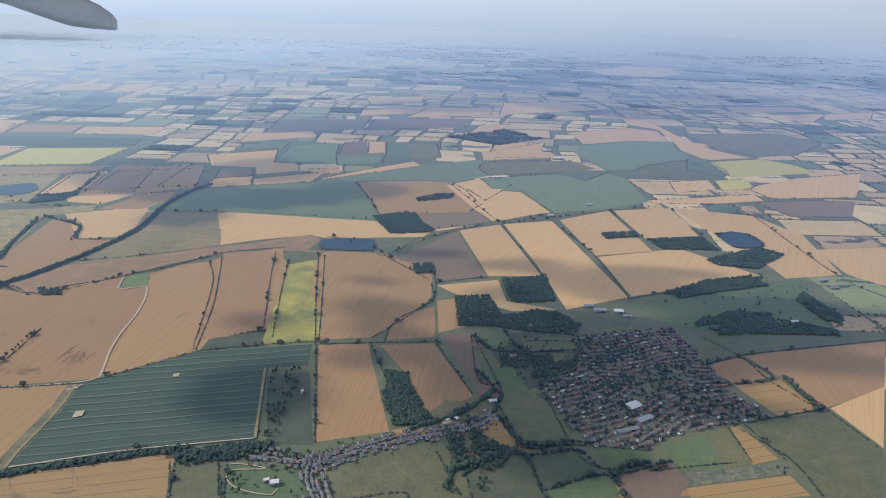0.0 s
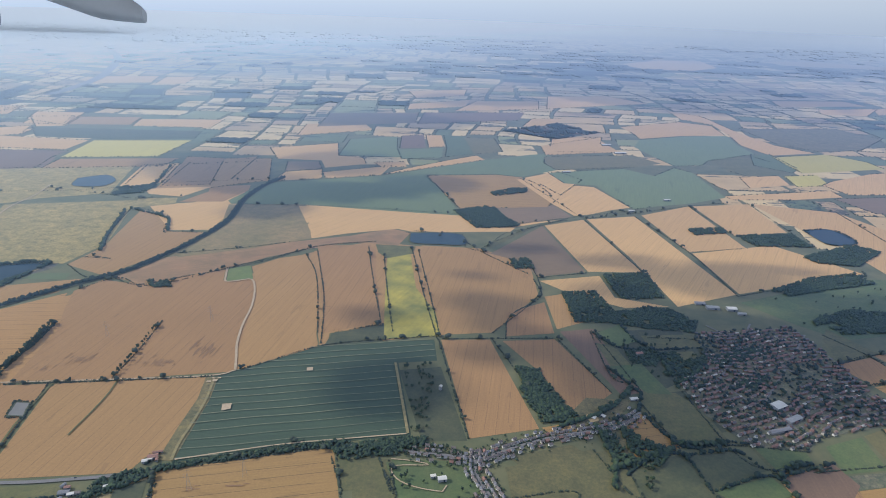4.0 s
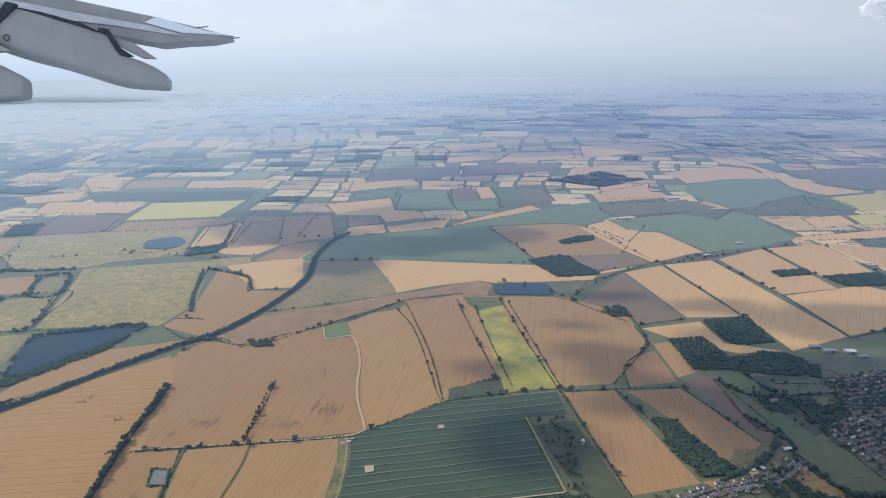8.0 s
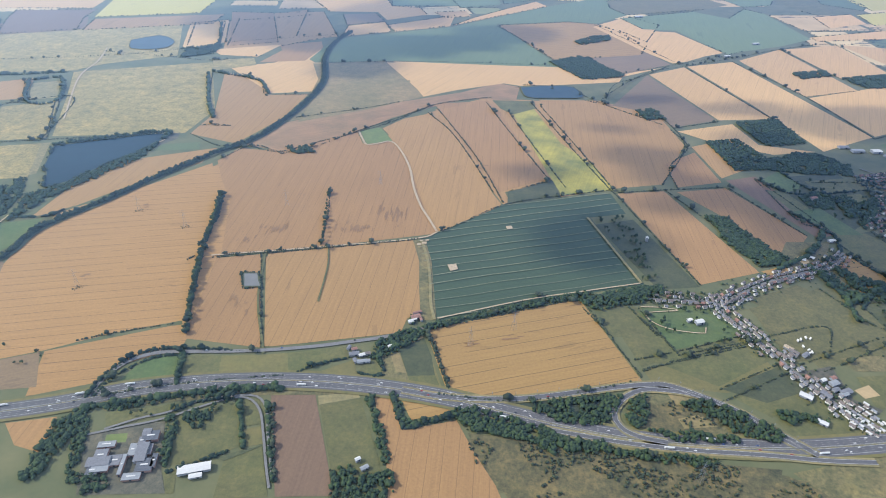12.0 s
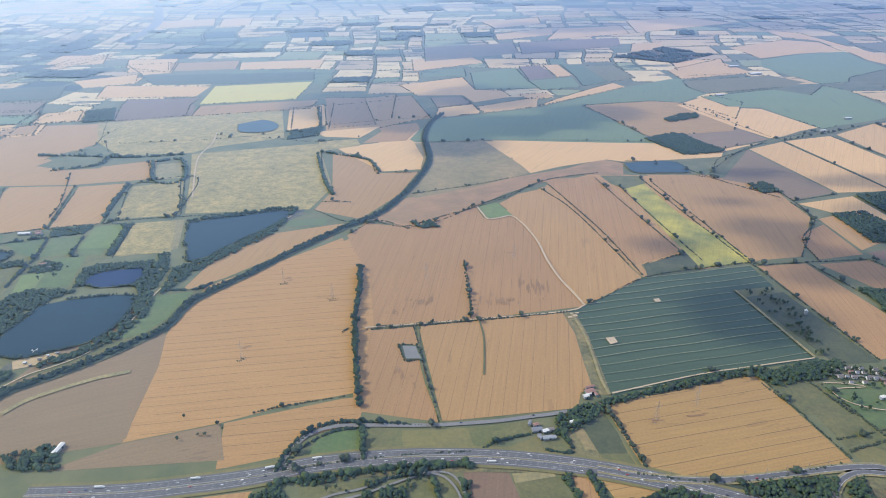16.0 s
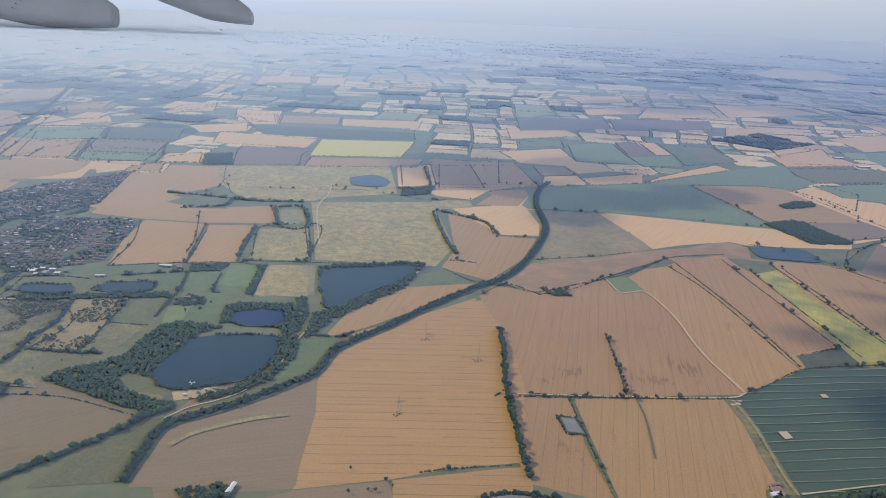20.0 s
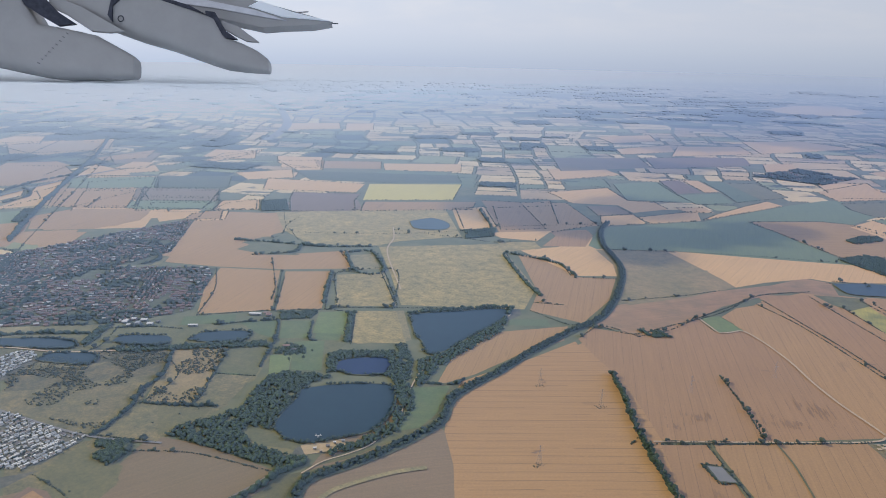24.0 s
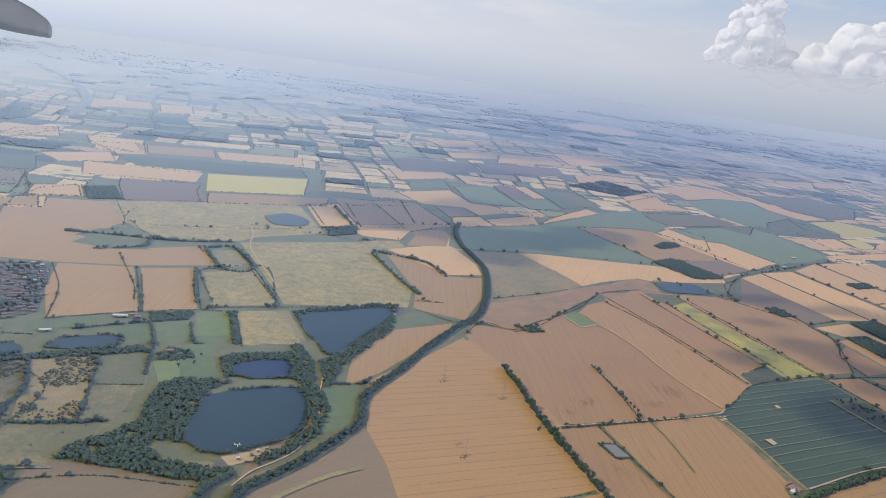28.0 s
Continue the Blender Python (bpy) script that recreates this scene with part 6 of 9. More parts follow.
hedge([(-264.7, 132), (-260.3, 134.9), (-249.8, 136.3), (-232.6, 141.7)], 0.45, 0.4, 0.15, LEAF_DARK)
hedge([(-252.7, 147.4), (-263.6, 147), (-273, 143.8)], 0.35, 0.3, 0.1)
hedge([(-234.5, 138.9), (-231.5, 124.1), (-229.7, 111.4)], 0.3, 0.25, 0.1)
hedge([(-240.6, 109.8), (-234.9, 109.9), (-224.1, 111)], 0.45, 0.4, 0.15, LEAF_DARK)
wood([(-241.4, 95), (-234.1, 96.6), (-233.2, 93.7), (-233.8, 88.2), (-237.9, 89.7)], 0.7)
hedge([(-364.6, 212.6), (-393.1, 262.5), (-417.7, 308.8), (-437.7, 346.9), (-475.1, 419.5), (-530.7, 514)], 1.1, 1.0, 0.3, LEAF_DARK)
hedge([(-426.5, 219.9), (-429.5, 247.6), (-436.3, 280.2), (-443.2, 316), (-437.7, 346.9)], 0.7, 0.6, 0.3, LEAF_DARK)
wood([(-387.2, 239.9), (-398.8, 261.1), (-393.1, 262.5), (-384.3, 249.2), (-382, 238.3)], 0.8)
hedge([(-428.5, 259.4), (-420.3, 266), (-417.8, 284.6), (-427.7, 298), (-436.6, 304.3)], 0.6, 0.6, 0.3, LEAF_DARK)
wood([(-610, 393.8), (-584.5, 392.6), (-529.3, 391.7), (-510.8, 376), (-500.2, 342.6), (-543.8, 374.5), (-562.8, 363.3), (-549.3, 336.3)], 0.8)
wood([(-505.3, 296.6), (-501.1, 306.8), (-478.7, 307.5), (-488.1, 324.4), (-470.3, 323.7), (-460.6, 290.2), (-465.5, 273.2)], 0.8)
hedge([(-315, 222), (-310.3, 220.9), (-293.9, 204.5), (-296.2, 196.6)], 0.6, 0.5, 0.2, LEAF_DARK)
# hedges and trees round the village
hedge([(11.5, 116.2), (17.7, 104.6), (27.8, 106.8), (32.3, 106.3)], 0.4, 0.32, 0.14, LEAF_DARK)
hedge([(13.8, 122.9), (11.3, 116.2), (4.8, 111)], 0.4, 0.32, 0.14, LEAF_DARK)
hedge([(4.6, 95.5), (10.2, 100.3), (17, 101.8), (19.1, 92.5), (21, 87.8)], 0.4, 0.32, 0.14, LEAF_DARK)
hedge([(17, 101.8), (27.9, 104), (32.3, 98.9), (41.8, 101.4)], 0.4, 0.32, 0.14, LEAF_DARK)
hedge([(19.3, 92.2), (31.8, 97.3), (34.4, 91.8)], 0.4, 0.32, 0.14, LEAF_DARK)
hedge([(33.1, 96.7), (46.2, 102.1)], 0.4, 0.32, 0.14, LEAF_DARK)
hedge([(8.2, 150.5), (12.9, 143.6), (21.4, 143), (35.8, 145.5)], 0.4, 0.32, 0.14, LEAF_DARK)
hedge([(8.3, 133.6), (13.9, 122.2)], 0.4, 0.32, 0.14, LEAF_DARK)
hedge([(16.1, 156.2), (18.9, 147.1), (22.7, 140.4), (24.6, 131.5)], 0.4, 0.32, 0.14, LEAF_DARK)
wood([(12.2, 163.4), (32.8, 167.9), (39.1, 160.5), (35.8, 153.6), (24, 154.5), (13.8, 156.7)], 0.7)
wood([(14.3, 140.9), (20.3, 144.4), (23.4, 140.5), (20.3, 134.8), (15, 135.6)], 0.6)
wood([(21.5, 132.4), (29, 138.4), (35.8, 141.8), (31.8, 134.7), (23.1, 125.4)], 0.7)
wood([(35.3, 140.4), (46.6, 147.2), (52.7, 145), (44.9, 140), (36.5, 136.5)], 0.6)
wood([(37.5, 129.2), (46.1, 133.7), (47, 130.2), (38.1, 124.7)], 0.6)
# paddocks and trees by the lakes
wood([(-209.9, 168.1), (-208.4, 168.3), (-204.1, 147.6), (-205.9, 147.2)], 0.6)
wood([(-230.6, 164.2), (-219.5, 166.3), (-218.3, 161.3), (-228.1, 158.2)], 0.55)
wood([(-222.3, 140.1), (-220.4, 143.6), (-215.2, 142.4), (-213.4, 138.7), (-216.9, 137.1), (-221.2, 137.3)], 0.6)
hedge([(-228.4, 157.7), (-224.7, 146), (-222, 129.7)], 0.4, 0.32, 0.14, LEAF_DARK)
hedge([(-218.7, 159.4), (-215.6, 147.6), (-213.3, 146.5)], 0.4, 0.32, 0.14, LEAF_DARK)
hedge([(-235, 141), (-231.6, 124.9), (-229.6, 111.5), (-237.5, 110.6)], 0.25, 0.2, 0.05)
hedge([(-231.2, 124.9), (-221.4, 125.4)], 0.25, 0.2, 0.05)
hedge([(-245.7, 151.4), (-238.9, 154.3), (-229.1, 158.1)], 0.4, 0.32, 0.14, LEAF_DARK)
wood([(-191.4, 147.7), (-188.8, 149.2), (-185.2, 139.8), (-184.1, 129.4), (-186.2, 129), (-187.8, 139.4)], 0.5)
hedge([(-180.7, 128.7), (-173.5, 129.6), (-171.3, 132.4)], 0.4, 0.32, 0.14, LEAF_DARK)
hedge([(-129.6, 112.5), (-106, 116.3), (-85.9, 119.9)])
hedge([(-119.3, 113.4), (-112.8, 84.3)])
hedge([(-82.9, 89), (-73.4, 91.9), (-52, 98.4)])
hedge([(-51.5, 98.1), (-48.7, 87.9), (-45.4, 76.3)])
hedge([(-40.9, 95.8), (-37.1, 82.3)])
hedge([(-37.1, 82.2), (-23.1, 85.7)])
hedge([(-44.7, 78.6), (-22.5, 84.9)])
hedge([(3.9, 102.4), (6.7, 86.6)])
hedge([(-12.7, 77.9), (7.1, 86.6)])
hedge([(-76.4, 65.4), (-64.8, 63.7), (-48.8, 59.9)])
hedge([(-146.5, 85.9), (-141, 87.9), (-130.8, 90.6)])
hedge([(-128.2, 113.7), (-106.9, 116.7), (-85.1, 120.4)])
hedge([(-131.8, 116.3), (-134.8, 111.6)])
hedge([(-108.4, 145), (-107.2, 132), (-106.9, 117.7)])
hedge([(-79.5, 201), (-70.4, 170), (-66.7, 154.1), (-63.7, 137.7)])
hedge([(-55.8, 199.6), (-51.3, 172.9), (-46.2, 145.9)])
hedge([(-44.1, 204.1), (-37.7, 169), (-33.6, 145.1)])
hedge([(-79.6, 123.9), (-75, 127.1), (-63.3, 136.4), (-47.9, 141.3), (-33.9, 144.6)])
hedge([(-61.2, 143.8), (-49.2, 149.7)])
hedge([(-80.2, 91.1), (-70.4, 93.6), (-57.7, 97.3), (-49.3, 97.8)])
hedge([(-125.2, 164.9), (-114.9, 171.5), (-104.6, 181.9), (-91.8, 193.7), (-80.9, 205.1)])
hedge([(-141.3, 161.8), (-134.5, 170.6), (-124.7, 165.1)])
hedge([(-5, 197.7), (-4.6, 173.8), (-19.4, 147.9)])
hedge([(-165.7, 238.7), (-158.9, 210.5), (-152.9, 195.1)])
hedge([(-161, 238), (-146, 229.6), (-140.7, 213.7), (-138.9, 211.5)])
hedge([(-151.3, 186.5), (-145.1, 185)])
hedge([(-155.2, 178.5), (-144.8, 170.3), (-139.8, 171.1)])
hedge([(-262.1, 253.6), (-247.4, 233), (-230.9, 232.3), (-217.9, 234.8)])
hedge([(-217, 203.2), (-224.3, 200), (-215.7, 173.4), (-216.7, 168.7)])
hedge([(-217.2, 227.1), (-207.5, 204.9), (-196.8, 175.6)])
hedge([(-214.9, 170.3), (-195, 173.5), (-165.1, 178.3)])
hedge([(-216, 261.5), (-183.7, 254.3), (-169.5, 251.1), (-149.9, 258.5)])
hedge([(-233.4, 168.3), (-240.6, 192.9)])
hedge([(-123.4, 250.1), (-77.3, 252.5), (-31.1, 249.6)])
hedge([(-22.7, 233.3), (12.2, 249.4), (45.5, 265.4)])
hedge([(-125.1, 213.3), (-138.3, 212.8)])
hedge([(-253.5, 156.8), (-258.6, 177.7), (-268.3, 198)])
hedge([(-226.1, 201.7), (-218, 168.6)])
hedge([(-244.1, 199.7), (-232.7, 164.7)])
hedge([(-253.5, 156.8), (-233, 164.6), (-217.8, 167.8), (-208.9, 167.4)])
hedge([(-208.1, 167.7), (-203.4, 146.2)])
hedge([(-229.9, 225.1), (-220.5, 206.5), (-225.3, 200)])
hedge([(-220.1, 205.3), (-203.9, 207.4), (-197.4, 171.9)])
hedge([(-241, 108.7), (-239.8, 122.5), (-249.1, 132.7)])
hedge([(-244.4, 96.9), (-228.1, 96.4)])
hedge([(-233.6, 93.1), (-220.1, 94.4), (-201.6, 91.2)])
hedge([(-276.6, 284.1), (-262.3, 245.2), (-272.6, 228.5)])
hedge([(-171.1, 276.6), (-142.7, 285.4), (-121.5, 292.1)])
hedge([(-330.4, 323.9), (-311.6, 278.9), (-336.2, 270.6)])
hedge([(-381.1, 268.5), (-371.1, 321.2)])
hedge([(-33.7, 142.4), (-25.6, 103.3)])
hedge([(-33.1, 143.1), (-20.4, 144.6), (-3.1, 146.5)])
hedge([(-19.6, 144.1), (-12.1, 123.3)])
hedge([(-16.1, 146.2), (-14.2, 158.3), (-4.2, 172.1), (-5.2, 184.8)])
hedge([(-2.4, 146.3), (7.1, 122.2)])
hedge([(7.6, 151.7), (14.3, 122.7)])
hedge([(-62.5, 207.3), (-56.8, 180.3), (-50, 150.5)])
hedge([(-46.8, 207.1), (-39.6, 169.2), (-34, 142.4)])
hedge([(-82.6, 197.3), (-74.6, 178.8), (-65.7, 143.1)])
hedge([(-50.4, 223.5), (-31, 219.2), (-20.9, 205.6), (-6.8, 189.2)])
hedge([(-20.9, 205.6), (-19.7, 214.1), (3.6, 241), (25.4, 252), (47.5, 262.3)])
hedge([(13.2, 192.3), (-3.9, 186.2)])
hedge([(21.6, 249.5), (32.5, 194)])
hedge([(44.3, 257.2), (54.4, 216.4), (57.8, 179.2)])
hedge([(54.4, 216.4), (78.5, 223.4)])
hedge([(73.1, 276), (79.2, 237.4)])
hedge([(103.3, 284.8), (104.6, 244.7)])
hedge([(47.5, 262.3), (73.1, 276), (103.6, 285.7), (139.6, 276.3)])
hedge([(109.9, 202.7), (57.8, 179.2)])
hedge([(-1.2, 315.2), (20.6, 253.1)])
hedge([(-49.6, 309.3), (-37.1, 277.6), (-23.8, 232.7)])
hedge([(66.2, 139.9), (80.4, 146.5), (124.6, 158)])
hedge([(71.1, 131.4), (82.4, 135), (78.5, 145.5)])
hedge([(84.3, 136), (88.8, 123)])
hedge([(88.8, 123), (64.4, 115.2)])
hedge([(88.5, 122.3), (92.4, 108.1)])
hedge([(64.2, 114.6), (71.1, 104.2), (72.2, 94.1)])
hedge([(12.2, 121.5), (16.5, 104.3)])
hedge([(23.7, 124.3), (27, 105.8)])
hedge([(3.8, 110.7), (11.2, 114.1)])
hedge([(16.4, 103.9), (27, 105.8), (43, 105)])
hedge([(-0.7, 101.8), (3.9, 90)])
hedge([(32.8, 98), (45, 100.5)])
hedge([(139.6, 276.3), (138.6, 206.8), (144.2, 188.5)])
hedge([(-42.7, 96.2), (-39.6, 87.5)])
hedge([(-52.1, 95.9), (-48.1, 86.9)])
wood([(-14.5, 131.6), (-8.7, 130.2), (-3.5, 110.8), (-10.6, 109.4)])
wood([(17.9, 191.3), (33.5, 194.5), (33.7, 175.2), (20.2, 172.2)])
wood([(-33.4, 253.7), (-15.3, 260.5), (-9.1, 235.5), (-23.7, 232.1)])
wood([(79.2, 237.4), (103.8, 242.6), (104.9, 227.7), (82.6, 226.2)])
wood([(95.2, 216.3), (122.3, 232.5), (128.7, 225.1), (112, 209.6), (98.4, 211)])
wood([(62.1, 242.6), (77.2, 246.9), (77.2, 239.9), (62.9, 235.8)])
wood([(71.2, 185.9), (105.7, 199.9), (108.9, 194.5), (74.1, 181)])
wood([(76.3, 159.9), (91.4, 168.6), (102.5, 168.1), (113.7, 162.7), (112.9, 159.3), (89.8, 158.9), (77.9, 156.7)])
wood([(73.4, 164.7), (79.2, 168.7), (77.6, 163.4), (72.9, 161.3)])
wood([(117.7, 189.7), (120.7, 171.9), (116.1, 164.6), (113.6, 167.9), (112.2, 183)])
wood([(-12.4, 201), (-5.4, 202.7), (-4.1, 194.2), (-10.8, 192.6)])
wood([(-53.1, 98.2), (-40.5, 100.7), (-38.2, 97.6), (-49.3, 94.4)])
wood([(-124.9, 169.4), (-118.2, 170), (-115.8, 166.1), (-121.1, 164.8)])
hedge([(-154.2, 185.4), (-146.4, 185.1)])
wood([(-184, 139.6), (-177.7, 145), (-165.4, 165.5), (-161.7, 174.7), (-163.1, 162.1), (-177.6, 138.1), (-181.7, 125.9)])
hedge([(-308.8, 111.6), (-308.3, 121.5), (-306.5, 135.4), (-303.6, 145.5)], 0.6, 0.4, 0.3, LEAF)
hedge([(-316, 118.9), (-315.9, 131.7), (-312.8, 143.1), (-306.2, 150.3)], 0.6, 0.4, 0.3, LEAF)
hedge([(-312, 114.9), (-312.6, 122.5), (-311.6, 131)], 0.6, 0.4, 0.3, LEAF)
hedge([(-332.4, 135.6), (-332.5, 147.9), (-326.6, 152.5)], 0.6, 0.4, 0.3, LEAF)
hedge([(-324.2, 159.3), (-321.3, 177.5), (-319.7, 198.4)], 0.6, 0.4, 0.3, LEAF)
hedge([(-293.7, 167.9), (-289.9, 186.5), (-285.3, 194.3)], 0.6, 0.4, 0.3, LEAF)
hedge([(-292.9, 146.3), (-283.2, 151.1), (-269.9, 156.9)], 0.6, 0.4, 0.3, LEAF)
hedge([(-300, 134), (-288.8, 137.7), (-274.5, 139.9)], 0.6, 0.4, 0.3, LEAF)
wood([(-263.5, 132.4), (-226.4, 143.8), (-224, 140.9), (-260.9, 131)])
wood([(-184.9, 266.4), (-171.2, 272.6), (-171.3, 259.4), (-183.2, 254)])
wood([(-79.2, 68.8), (-64.8, 64.7), (-48.7, 60.4), (-48.8, 59.7), (-65, 62.6), (-76.4, 65.4)])
wood([(-45.3, 100), (-33.8, 102.9), (-34.5, 100.4), (-45.8, 97.2)])
wood([(6.2, 110.6), (9.8, 106.5), (15.2, 102.5), (11.2, 97.7), (6.4, 102.4)])
wood([(-141.9, 57.2), (-141.2, 67.6), (-137.9, 68.3), (-137.3, 64.4), (-139, 56.2)])
wood([(-185.4, 74.5), (-178.1, 77.2), (-173.9, 72), (-181.5, 71)])
hedge([(-304.7, 107.5), (-318.9, 141.4), (-369.7, 236.3), (-487.5, 463)])
hedge([(-266.2, 279), (-260.2, 250.7), (-212.7, 255.9), (-184.9, 266.4)])
hedge([(-138.4, 69.8), (-127.3, 72), (-115.6, 73.8), (-107.2, 74)], 0.6, 0.4, 0.3, LEAF)
wood([(-93, 81.4), (-87.7, 85.7), (-81.5, 90.8), (-70.7, 94.5), (-58.6, 98.3), (-48.7, 100.7), (-49.1, 99.4), (-71, 92.8), (-81.7, 89.1), (-86.8, 83.8), (-91.9, 80.8)])
hedge([(-191.9, 169.7), (-178.5, 175.1), (-162.8, 179.8), (-161.7, 174.7)], 0.6, 0.4, 0.3, LEAF)
hedge([(-313, 134.5), (-306.7, 144.7), (-317.6, 178.6)], 0.6, 0.4, 0.3, LEAF)
hedge([(-271, 145.7), (-268.1, 134.8), (-269, 130.9)])
wood([(-241.1, 93.3), (-235, 95.8), (-232.2, 92.5), (-235.1, 89)])
hedge([(-135.8, 72.7), (-126.2, 74.9), (-116, 76.3), (-107.5, 77.2)])
hedge([(-139.4, 72.4), (-137.7, 76.9), (-134, 81.8), (-128.5, 83.7), (-121.4, 83.5), (-113.2, 82.9)])
hedge([(-138, 73.4), (-136, 77.3), (-132.1, 80.7), (-128, 82.1), (-125.1, 82.4)])
hedge([(-81.4, 85.8), (-79.2, 74)])
hedge([(-80.8, 72.8), (-69.8, 71.3), (-60.2, 72.3), (-47.8, 75.5)])
hedge([(-44.7, 78.2), (-37.7, 80.9), (-25.6, 84.6), (-20.7, 85.8)])
hedge([(-42.4, 95.6), (-39.1, 87.5), (-37.3, 83)])
hedge([(-33.5, 71.1), (-22, 76.4), (-17.1, 78.5)])
hedge([(-65.7, 96.8), (-58.3, 99.7)])
wood([(1.4, 107.5), (4, 109), (4.7, 103.5), (6.9, 100.3), (7.8, 97.4), (5, 97.7), (1.9, 101.5)])
wood([(-12.6, 130.5), (-8.6, 129.3), (-5.1, 119.5), (-2.2, 112.7), (-7.1, 110.3), (-12.2, 114.6), (-14, 121.5)])
wood([(-47, 99.5), (-43.2, 101.4), (-34.5, 102.6), (-34.6, 99.5), (-46, 97.7)])
hedge([(-45.4, 81.1), (-36.6, 83.3), (-21.1, 88.2)])
hedge([(-32.9, 73.9), (-19.8, 79.9)])
hedge([(-18, 87.4), (-5.8, 89.9), (-9.2, 82.2)])
hedge([(-16.9, 79.4), (5.6, 87.7)])
hedge([(1.4, 97.8), (3.1, 91.7), (6.1, 88.5)])
hedge([(3.8, 80.2), (8.3, 82.5), (8.9, 85.4), (14.9, 87.9), (22.5, 88.8)])
hedge([(-0.3, 72.8), (15.3, 79.6)])
hedge([(16.8, 87), (15, 82.5), (18.2, 84)])
hedge([(-19.5, 70.3), (-10.5, 74.7)])
wood([(-25.8, 69.1), (-16.9, 67.4), (-17.7, 66.6), (-24.9, 66.3)])
wood([(-65.3, 71), (-49.8, 72.7), (-52.2, 68.5), (-55.1, 65.7), (-61, 66.6), (-66.6, 69.4)])
wood([(-78.6, 69.3), (-74.8, 69.9), (-63.9, 65.5), (-62, 63.4), (-63.6, 60.8), (-67.3, 62.8), (-76.3, 65.9), (-77.5, 66.9)])
wood([(-61.5, 63.4), (-55.3, 62.5), (-57.6, 60.8), (-61.7, 61.3)])
wood([(-48.9, 71.5), (-46.1, 72.6), (-45.6, 70.3), (-48.3, 65.7), (-49.9, 65.1), (-50.7, 68)])
wood([(-40.9, 70.4), (-37.1, 71.5), (-31.9, 68.8), (-26.3, 64.4), (-27.5, 62.7), (-33.7, 63.8), (-35.6, 67)])
wood([(-48.1, 65.2), (-40.3, 64.8), (-33.8, 63.6), (-34.4, 62.5), (-43.9, 62.8)])
wood([(-54.1, 60.9), (-47.2, 61), (-38.6, 59.5), (-39.3, 58.2), (-47.3, 59)])
hedge([(-277.8, 232.6), (-261.3, 232.6), (-239.4, 230.6), (-220.2, 234.3)], 0.6, 0.4, 0.3, LEAF)
hedge([(-262.1, 214.9), (-248.1, 221.2), (-247.7, 228.8)], 0.6, 0.4, 0.3, LEAF)
hedge([(-253.4, 213), (-240.5, 184.5), (-236.9, 172.3)])
hedge([(-228, 225), (-217.8, 203.7), (-208.2, 205.4), (-217.6, 227.1), (-228, 225)], 0.6, 0.4, 0.3, LEAF)
hedge([(-226, 201.6), (-223.5, 187.4), (-219.8, 172.8)], 0.6, 0.4, 0.3, LEAF)
hedge([(-210, 167.5), (-205.9, 153.6), (-205.4, 147.3)], 0.6, 0.4, 0.3, LEAF)
hedge([(-165.8, 233.2), (-158.3, 207.5), (-152.2, 191.4)], 0.6, 0.4, 0.3, LEAF)
hedge([(-165.4, 237.2), (-148.1, 229.2), (-142.9, 223.1), (-139.2, 214)], 0.6, 0.4, 0.3, LEAF)
hedge([(-186.6, 265.7), (-173.5, 270.5), (-181.3, 307.6)], 0.6, 0.4, 0.3, LEAF)
hedge([(-208.8, 204.6), (-197.6, 176.4)])
hedge([(71.6, 156.3), (78.5, 144.9), (81.1, 133.4), (87.2, 121.5)])
hedge([(66.4, 139.9), (80.7, 146.5)])
hedge([(69.4, 131.3), (81.8, 134.7)])
hedge([(85.3, 136.1), (86.6, 122.6)], 0.6, 0.4, 0.3, LEAF)
hedge([(68.5, 116.2), (87.8, 122.6)])
hedge([(26.3, 106), (30.3, 99.7), (38.6, 98.7)])
hedge([(40.8, 98.9), (59.4, 102.5)])
hedge([(62.6, 113.9), (62.8, 102.6)])
hedge([(66.8, 115.1), (70.1, 104)])
hedge([(12.1, 125), (5, 115.8), (-7.3, 108.2)], 0.6, 0.4, 0.3, LEAF)
hedge([(12.4, 115.3), (15.9, 105.3), (1.8, 98.6)])
hedge([(15.9, 105.3), (26.3, 106)], 0.6, 0.4, 0.3, LEAF)
hedge([(1, 109.7), (2.9, 99.5), (1.5, 91.8)], 0.6, 0.4, 0.3, LEAF)
hedge([(1.7, 96.2), (15.6, 103.6)], 0.6, 0.4, 0.3, LEAF)
wood([(22.5, 140.8), (27.1, 142.5), (28.7, 135.8), (22.6, 132.8)])
hedge([(7.1, 151.5), (8.5, 129.3), (13.7, 127.4)])
hedge([(22.3, 149.5), (35.8, 149), (32.8, 138.8)])
wood([(-263.9, 83.9), (-262.3, 88.1), (-253.6, 84.1), (-248.6, 76.7), (-247.8, 71.6), (-251.7, 70.8)])
hedge([(-245.6, 83.7), (-236.9, 80), (-230.4, 75.6)])
hedge([(-125.6, 192.5), (-105.6, 200.3), (-91.5, 207.9)])
hedge([(-135.7, 170.3), (-126, 166.4), (-116.4, 172.9), (-99.4, 184.9), (-90.8, 193.3), (-86.4, 198.5), (-79.3, 205.5), (-70.4, 209.5), (-60.7, 212.5)])
hedge([(-47.6, 225.9), (-39.6, 225), (-29.5, 224), (-27.7, 211.7)])
hedge([(-28.1, 210.6), (-21.4, 209.1), (-12.8, 227.3), (-0, 236.7), (15.3, 250.6)])

